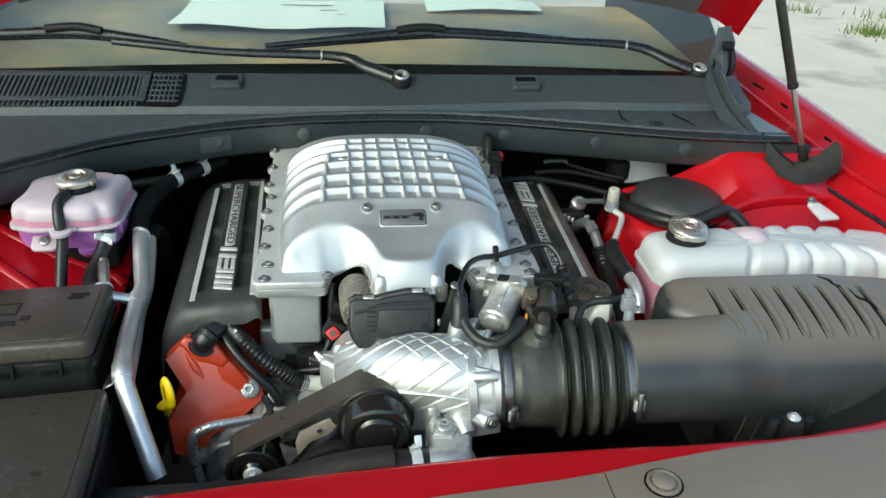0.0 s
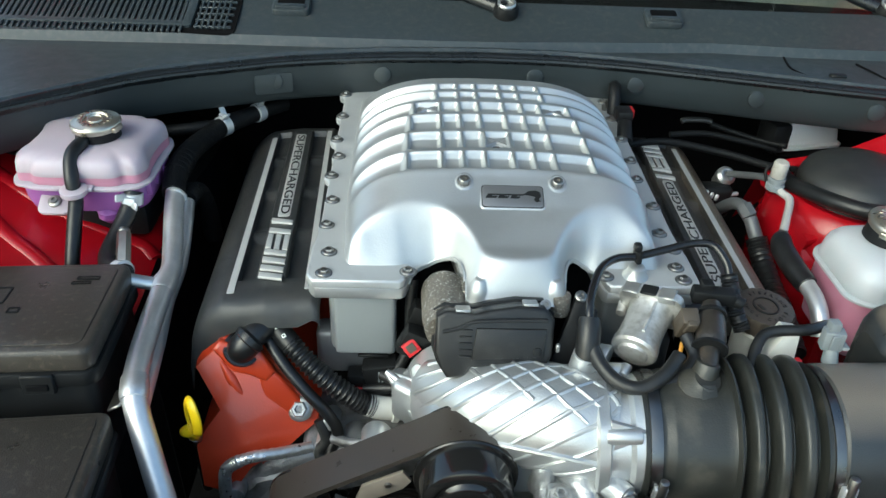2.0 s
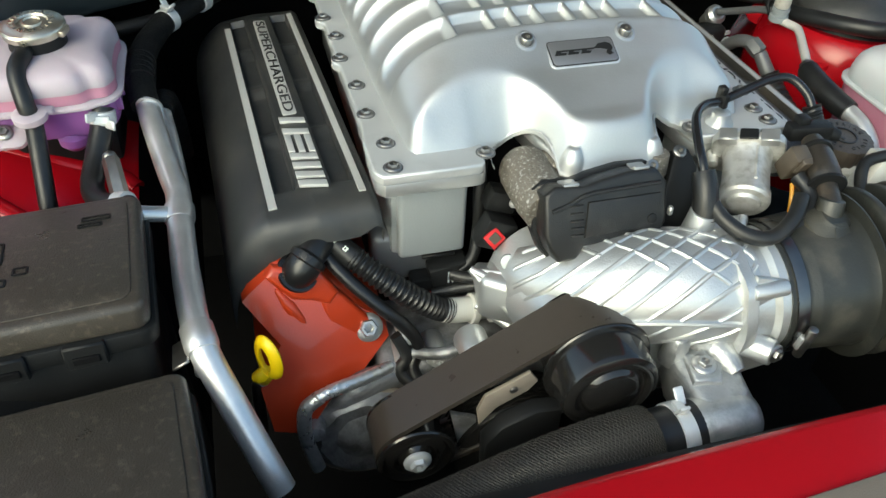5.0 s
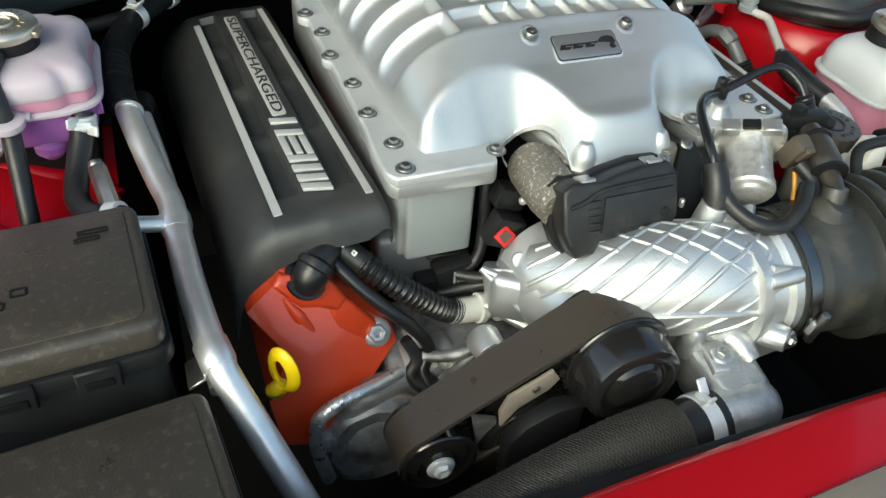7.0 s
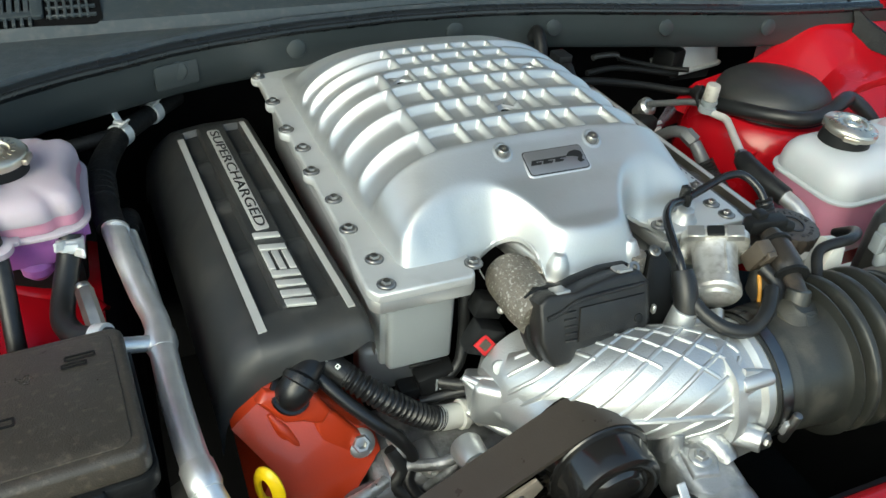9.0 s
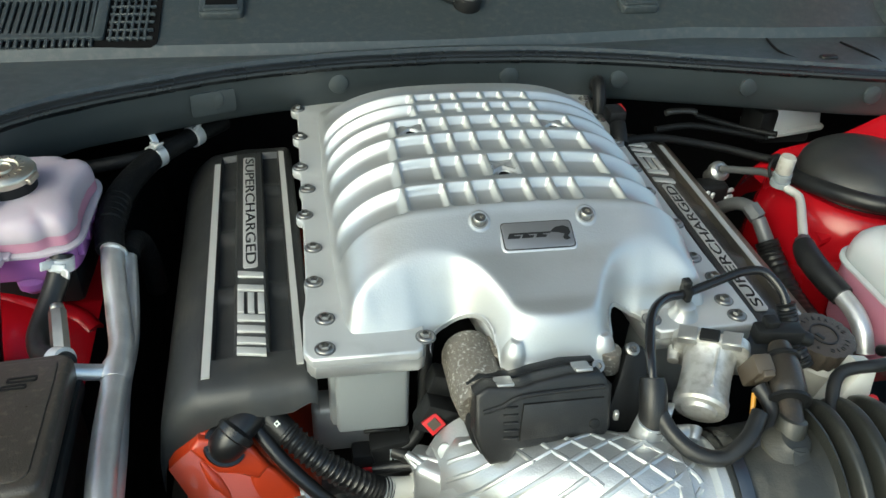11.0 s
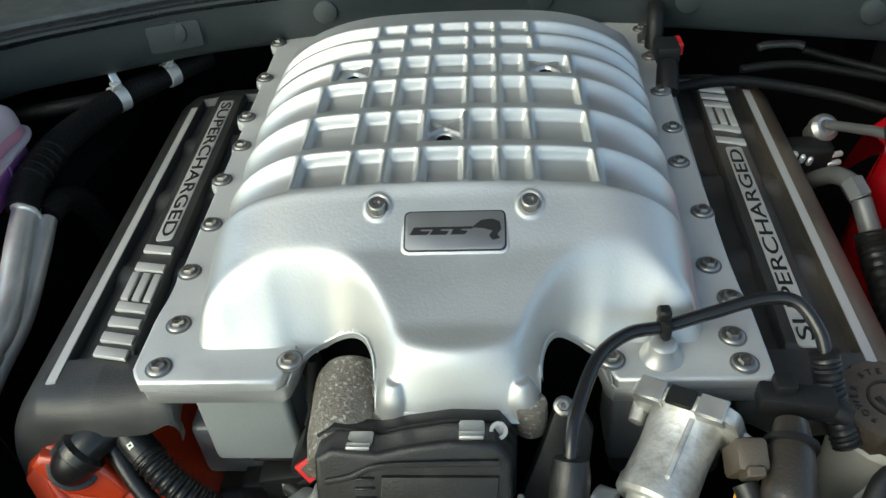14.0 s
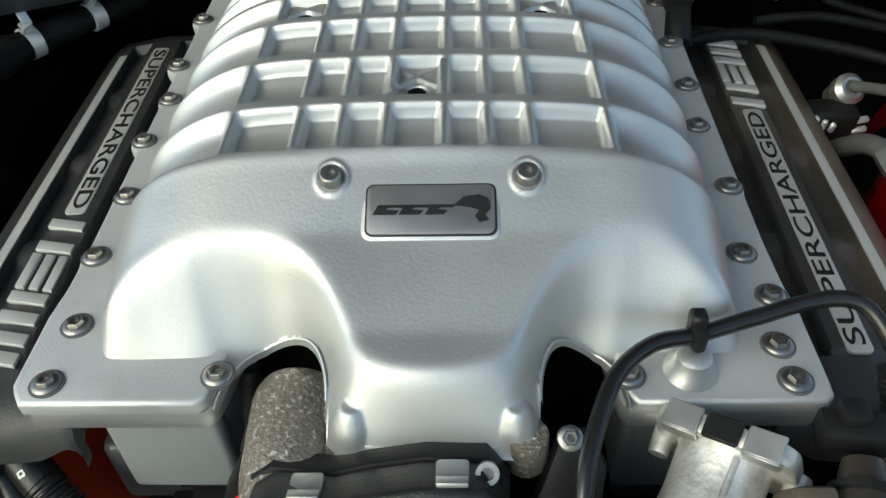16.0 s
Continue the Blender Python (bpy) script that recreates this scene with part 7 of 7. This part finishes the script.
part("upper_shell", loft([long_ring(0.847, -0.001, 0.07), long_ring(0.853, -0.001, 0.09), long_ring(0.864, -0.002, 0.12), long_ring(0.873, -0.0045, 0.13), long_ring(0.8795, -0.009, 0.13), long_ring(0.884, -0.015, 0.13), long_ring(0.8865, -0.022, 0.11), long_ring(0.888, -0.032, 0.07), long_ring(0.8885, -0.046, 0.03)]), MILKWHITE, rr)
pressure_cap(rr, (0.462, 0.108, 0.9105), (0.05, -0.08, 1), 0.0335, 65, 0.95)
part("knob", lathe([(0.034, -0.012), (0.029, 0.0), (0.021, 0.006), (0.011, 0.0095), (1e-5, 0.0105)], Matrix.Translation((0.578, 0.122, 0.884)), 24), milky("milky_pink_knob", (0.60, 0.48, 0.53)), rr, "pink tinted knob")
part("tab", prism([(-0.014, -0.034), (0.022, -0.034), (0.018, -0.012), (0.013, 0.008), (0.008, 0.015), (0.0, 0.017), (-0.008, 0.015), (-0.013, 0.008), (-0.014, -0.012)], -0.003, 0.003, 0.0012, Matrix.Translation((0.745, 0.215, 0.886)) @ Matrix.Rotation(radians(8), 4, "Z") @ Matrix.Rotation(radians(12), 4, "X")), MILKWHITE, rr, "white mounting tab")
piece("bolt", bolt_mesh("tab_bolt", 0.009, STEEL), rr, Matrix.Translation((0.7435, 0.232, 0.892)))

# ---- rear sensors on the supercharger flange ----
sr = thing("pressure_sensor", (0.20, 0.37, 0.90), "black pressure sensor with a red lock at the lid", "sensor")
part("body", rod((0.196, 0.335, 0.895), (0.199, 0.362, 0.912), 0.011, 0.010), BLACK, sr)
part("plug", box((0.200, 0.378, 0.917), (0.022, 0.028, 0.018), 0.003, 2), BLACK, sr)
part("lock", box((0.214, 0.392, 0.915), (0.006, 0.020, 0.012), 0.001, 1), REDCLIP, sr, "red plug lock")
part("stud", rod((0.192, 0.318, 0.890), (0.194, 0.332, 0.902), 0.005, 0.0045), STEEL, sr)
vs = thing("vacuum_fitting", (0.20, 0.44, 0.89), "black vacuum fitting behind the lid", "fitting")
part("tube", sweep([(0.196, 0.418, 0.89), (0.198, 0.432, 0.918), (0.200, 0.450, 0.930), (0.205, 0.468, 0.915)], 0.009, 14, 6), BLACK, vs)
part("nut", rod((0.190, 0.430, 0.898), (0.190, 0.442, 0.904), 0.008, 0.007, 0.001, 6), STEEL, vs)

# ---- firewall studs, cowl fittings ----
for x, w in ((-0.300, 0.055),):
    tilt_z = math.atan2(rim(x + 0.05) - rim(x - 0.05), 0.1)
    single("lining_patch", prism(rounded(w, 0.030, 0.004), -0.002, 0.0016, 0.0006, Matrix.Translation((x, rim(x) - 0.0045, 0.925)) @ Matrix.Rotation(tilt_z, 4, "Z") @ Matrix.Rotation(radians(90), 4, "X")), LINING, "raised grey black patch on the plenum lining", "trim", "lining patches", kind="structure")
for x in (-0.30, -0.145, 0.085, 0.235, 0.404, 0.564):
    single("push_rivet", lathe([(0.0135, 0), (0.0125, 0.0022), (0.009, 0.0034), (1e-5, 0.0036)], aim((x, rim(x) - 0.002, 0.929), (0, -1, 0.1)), 24), LINING, "black plastic push rivet in the plenum lining", "rivet", "lining rivets")
SLAT = mesh_of("slat", box((0, 0, 0), (0.0056, 0.074, 0.005), 0.0008, 1), COWLGREY)
TOOTH = mesh_of("slat", box((0, 0, 0), (0.0040, 0.014, 0.004), 0.0006, 1), COWLGREY)
STUB = mesh_of("slat", box((0, 0, 0), (0.0034, 0.092, 0.004), 0.0006, 1), COWLGREY)
gm = Matrix.Translation((-0.60, 0.568, 0.9835)) @ Matrix.Rotation(radians(17), 4, "X")
grille = part("grille", prism(rounded(0.46, 0.108, 0.01), -0.002, 0.0006, 0, gm), DARK, cowl, "louvred air intake grille")
part("frame", prism(rounded(0.40, 0.016, 0.006), -0.001, 0.0060, 0.0015, gm @ Matrix.Translation((-0.035, 0.046, 0))), COWLGREY, grille)
part("frame", prism(rounded(0.40, 0.012, 0.005), -0.001, 0.0055, 0.0015, gm @ Matrix.Translation((-0.035, -0.034, 0))), COWLGREY, grille)
part("frame", prism(rounded(0.014, 0.094, 0.005), -0.001, 0.0060, 0.0015, gm @ Matrix.Translation((0.158, 0.006, 0))), COWLGREY, grille)
for k in range(43):
    piece("slat", SLAT, grille, gm @ Matrix.Translation((0.147 - 0.0090 * k, 0.004, 0.0032)))
for k in range(6):
    piece("slat", STUB, grille, gm @ Matrix.Translation((0.172 + 0.0085 * k, 0.002, 0.0026)))
for k in range(6):
    part("bar", box((0, 0, 0), (0.056, 0.0034, 0.0042), 0.0006, 1, gm @ Matrix.Translation((0.196, -0.040 + 0.0165 * k, 0.0026))), COWLGREY, grille)
for k in range(44):
    piece("slat", TOOTH, grille, gm @ Matrix.Translation((0.150 - 0.0088 * k, -0.047, 0.0026)))
for x in (-0.292, 0.297):
    pm = Matrix.Translation((x, 0.592, 0.989)) @ Matrix.Rotation(radians(16), 4, "X")
    pk = part("clip_pocket", prism(rounded(0.058, 0.042, 0.008), -0.004, 0.009, 0.003, pm), COWLGREY, cowl)
    # dark plate stands for the shade inside the pocket
    part("recess", prism(rounded(0.042, 0.020, 0.004), 0.0075, 0.0094, 0.0003, pm @ Matrix.Translation((0, 0.004, 0))), DARK, pk)
    part("lip", prism(rounded(0.046, 0.010, 0.003), 0.008, 0.0125, 0.0012, pm @ Matrix.Translation((0, -0.012, 0))), COWLGREY, pk)
# service hatch, corner trim
hatch = [(0.475, 0.52, 0), (0.468, 0.47, 0), (0.49, 0.432, 0), (0.54, 0.418, 0), (0.585, 0.415, 0), (0.595, 0.44, 0), (0.58, 0.50, 0)]
part("hatch_line", sweep([(x, y, 0.9585) for x, y, _ in hatch], 0.0016, 8, 6), DARK, cowl)
part("hatch_clip", box((0.524, 0.440, 0.9605), (0.024, 0.012, 0.006), 0.002, 1), BLACK, cowl)
ct_ = thing("corner_trim", (0.72, 0.5, 0.96), "grey black folded trim at the cowl corner", "trim")
EDGE_IN = [(0.662, 0.388, 0.953), (0.665, 0.415, 0.957), (0.668, 0.47, 0.960), (0.675, 0.54, 0.974), (0.684, 0.605, 0.993), (0.700, 0.650, 1.004)]
EDGE_OUT = [(0.708, 0.388, 0.953), (0.711, 0.415, 0.956), (0.718, 0.475, 0.960), (0.729, 0.56, 0.976), (0.741, 0.632, 0.996), (0.752, 0.672, 1.006)]
ridge = []
for u, h in ((0.0, -0.004), (0.10, 0.009), (0.22, 0.013), (0.34, 0.010), (0.46, 0.002), (0.58, 0.002), (0.68, 0.011), (0.80, 0.014), (0.92, 0.009), (1.0, -0.010), (1.12, -0.040)):
    ridge.append([V(p).lerp(V(q), u) + V((0, 0, h)) for p, q in zip(spline(EDGE_IN, 4), spline(EDGE_OUT, 4))])
part("channel", sheet(ridge, 0.003), COWLGREY, ct_)
part("fold", sweep([(0.738, 0.650, 0.978), (0.742, 0.672, 1.000), (0.748, 0.690, 1.026), (0.758, 0.712, 1.048)], [0.016, 0.024, 0.021, 0.013], 16, 6, None, 0.6), COWLGREY, ct_)
part("slit", sweep([(0.722, 0.650, 0.992), (0.728, 0.662, 1.006), (0.732, 0.674, 1.022)], [0.0015, 0.003, 0.0015], 8, 5), DARK, ct_)
hi = thing("hinge", (0.75, 0.68, 0.98), "grey steel bonnet hinge at the cowl corner", "hinge")
part("arm", prism([(-0.02, -0.05), (0.02, -0.05), (0.028, 0.04), (0.012, 0.075), (-0.014, 0.07), (-0.022, 0.0)], -0.004, 0.004, 0.0015, Matrix.Translation((0.752, 0.685, 1.015)) @ Matrix.Rotation(radians(80), 4, "X")), COWLGREY, hi)
part("link", sweep([(0.772, 0.675, 0.985), (0.778, 0.675, 1.015), (0.770, 0.69, 1.05)], 0.006, 10, 5), BLACK, hi)
part("pivot", rod((0.745, 0.67, 1.052), (0.765, 0.67, 1.052), 0.010, 0.010), BLACK, hi)
# gas strut and its boot
gs = thing("gas_strut", (0.758, 0.32, 0.93), "black gas strut holding the bonnet open", "gas strut")
A, B = V((0.760, 0.318, 0.945)), V((0.640, 0.335, 1.245))
part("rod", rod(A, A.lerp(B, 0.5), 0.0045, 0.0045, 0.001, 16), STEEL, gs)
part("cylinder", rod(A.lerp(B, 0.42), A.lerp(B, 1.3), 0.0082, 0.0082, 0.002, 20), SOLID, gs)
part("collar", rod(A.lerp(B, 0.405), A.lerp(B, 0.435), 0.0092, 0.0092, 0.001, 20), BLACK, gs)
part("ball_socket", rod(A.lerp(B, -0.03), A.lerp(B, 0.06), 0.009, 0.008, 0.001, 16), BLACK, gs)
sb = thing("strut_boot", (0.765, 0.32, 0.90), "black moulded rubber boot at the strut foot", "trim")
part("boot", sheet([[(0.706, 0.380, 0.962), (0.724, 0.350, 0.940), (0.752, 0.328, 0.922), (0.786, 0.312, 0.944), (0.808, 0.302, 0.976)], [(0.709, 0.370, 0.956), (0.726, 0.340, 0.934), (0.753, 0.318, 0.917), (0.788, 0.302, 0.938), (0.814, 0.294, 0.970)], [(0.711, 0.355, 0.936), (0.728, 0.326, 0.914), (0.755, 0.304, 0.902), (0.791, 0.290, 0.918), (0.817, 0.287, 0.948)], [(0.711, 0.352, 0.915), (0.728, 0.322, 0.900), (0.755, 0.300, 0.892), (0.791, 0.287, 0.902), (0.817, 0.284, 0.925)]], 0.004), DEEPBLACK, sb)
part("ridge", sweep([(0.716, 0.366, 0.948), (0.738, 0.335, 0.925), (0.757, 0.318, 0.914), (0.786, 0.306, 0.931), (0.806, 0.298, 0.958)], 0.004, 10, 6), SATIN, sb)

# ---- wipers ----
def wiper(name, nut, pts, blade, label):
    w = thing(name, nut, label, "wiper", "wipers")
    part("arm", sweep([nut] + pts, [0.0135, 0.0130, 0.0105, 0.0085, 0.0080], 14, 6, None, 0.75), SATIN, w)
    part("pivot_cap", lathe([(0.020, -0.010), (0.020, 0.004), (0.017, 0.009), (0.011, 0.010), (0.010, 0.006), (1e-5, 0.006)], aim(nut, (0, -0.4, 1)), 28), BLACK, w)
    part("nut", lathe([(0.0150, 0.004), (0.0150, 0.012), (0.0130, 0.0145), (0.0105, 0.0135), (0.0098, 0.009), (1e-5, 0.009)], aim(nut, (0, -0.4, 1)), 24), CLIPSTEEL, w, "bright pivot ring")
    part("blade", sweep(blade, [0.004, 0.0095, 0.0125, 0.0095, 0.004], 12, 8, None, 0.8), SATIN, w)
    part("rubber_edge", sweep([V(p) + V((0, 0.004, -0.009)) for p in blade], [0.003, 0.006, 0.007, 0.006, 0.003], 8, 8), RUBBER, w)
    part("hinge_band", lathe([(0.0118, -0.002), (0.0128, -0.001), (0.0128, 0.001), (0.0118, 0.002)], aim(V(pts[1]).lerp(V(pts[2]), 0.12), V(pts[2]) - V(pts[1])), 20), CLIPSTEEL, w, "bright hinge band")
    k = len(blade) // 2
    part("bridge", sweep([V(blade[k - 1]).lerp(V(blade[k]), 0.6) + V((0, -0.004, 0.008)), V(blade[k]) + V((0, -0.004, 0.011)), V(blade[k]).lerp(V(blade[k + 1]), 0.4) + V((0, -0.004, 0.008))], 0.009, 10, 5), BLACK, w)
    return w


wiper("wiper", (0.045, 0.592, 0.998), [(-0.02, 0.625, 1.012), (-0.085, 0.658, 1.026), (-0.302, 0.668, 1.030), (-0.52, 0.692, 1.043)], [(-0.95, 0.70, 1.045), (-0.735, 0.712, 1.050), (-0.589, 0.716, 1.054), (-0.47, 0.703, 1.045), (-0.379, 0.690, 1.037)], "black windshield wiper parked at the glass foot")
wiper("wiper", (0.682, 0.636, 1.005), [(0.63, 0.662, 1.020), (0.555, 0.698, 1.042), (0.40, 0.708, 1.050), (0.12, 0.722, 1.058)], [(-0.225, 0.690, 1.038), (-0.03, 0.712, 1.052), (0.094, 0.724, 1.060), (0.22, 0.726, 1.060), (0.42, 0.715, 1.052)], "black windshield wiper with its pivot at the corner")

# ---- papers behind the glass ----
for name, x0, x1, y_0, y_1, lab in (("window_sheet", -0.49, 0.04, 1.07, 1.40, "white paper sheet lying on the dashboard"), ("window_sheet", 0.17, 0.50, 1.30, 1.55, "second white paper sheet on the dashboard")):
    rows = [[(x + 0.04 * (y - y_0), y, 0.987 + 0.007 * math.sin(13 * x + 7 * y) * math.sin(5 * x - 9 * y)) for x in across(x0, x1, 8)] for y in across(y_0, min(y_1, 1.44), 5)]
    ps_ = single(name, sheet(rows, 0.001), PAPER, lab, "paper")
for k, (x, y, w) in enumerate(((-0.16, 1.30, 0.14), (-0.10, 1.24, 0.05), (-0.06, 1.19, 0.04))):
    single("printed_bar", box((x, y, 0.9915), (w, 0.006, 0.001), 0), INK, "dark printed bar on the paper sheet", "print")

# ---- grass tufts in the pavement ----
rng = random.Random(5)
bm = bmesh.new()
for cx, cy, n, sp_ in ((4.45, 5.3, 130, 0.10), (4.30, 6.2, 40, 0.10), (4.9, 5.9, 40, 0.14)):
    for _ in range(n):
        x, y, a, h = cx + rng.gauss(0, sp_), cy + rng.gauss(0, sp_ * 0.8), rng.uniform(0, 6.28), rng.uniform(0.04, 0.12)
        d = V((math.cos(a), math.sin(a), 0))
        e = V((-d.y, d.x, 0)) * 0.006
        p = V((x, y, 0))
        v = [bm.verts.new(q) for q in (p - e, p + e, p + d * h * 0.5 + V((0, 0, h)))]
        bm.faces.new(v)
single("grass", bm, GRASS, "tufts of grass growing in pavement cracks", "grass", kind="stuff", fix=False)
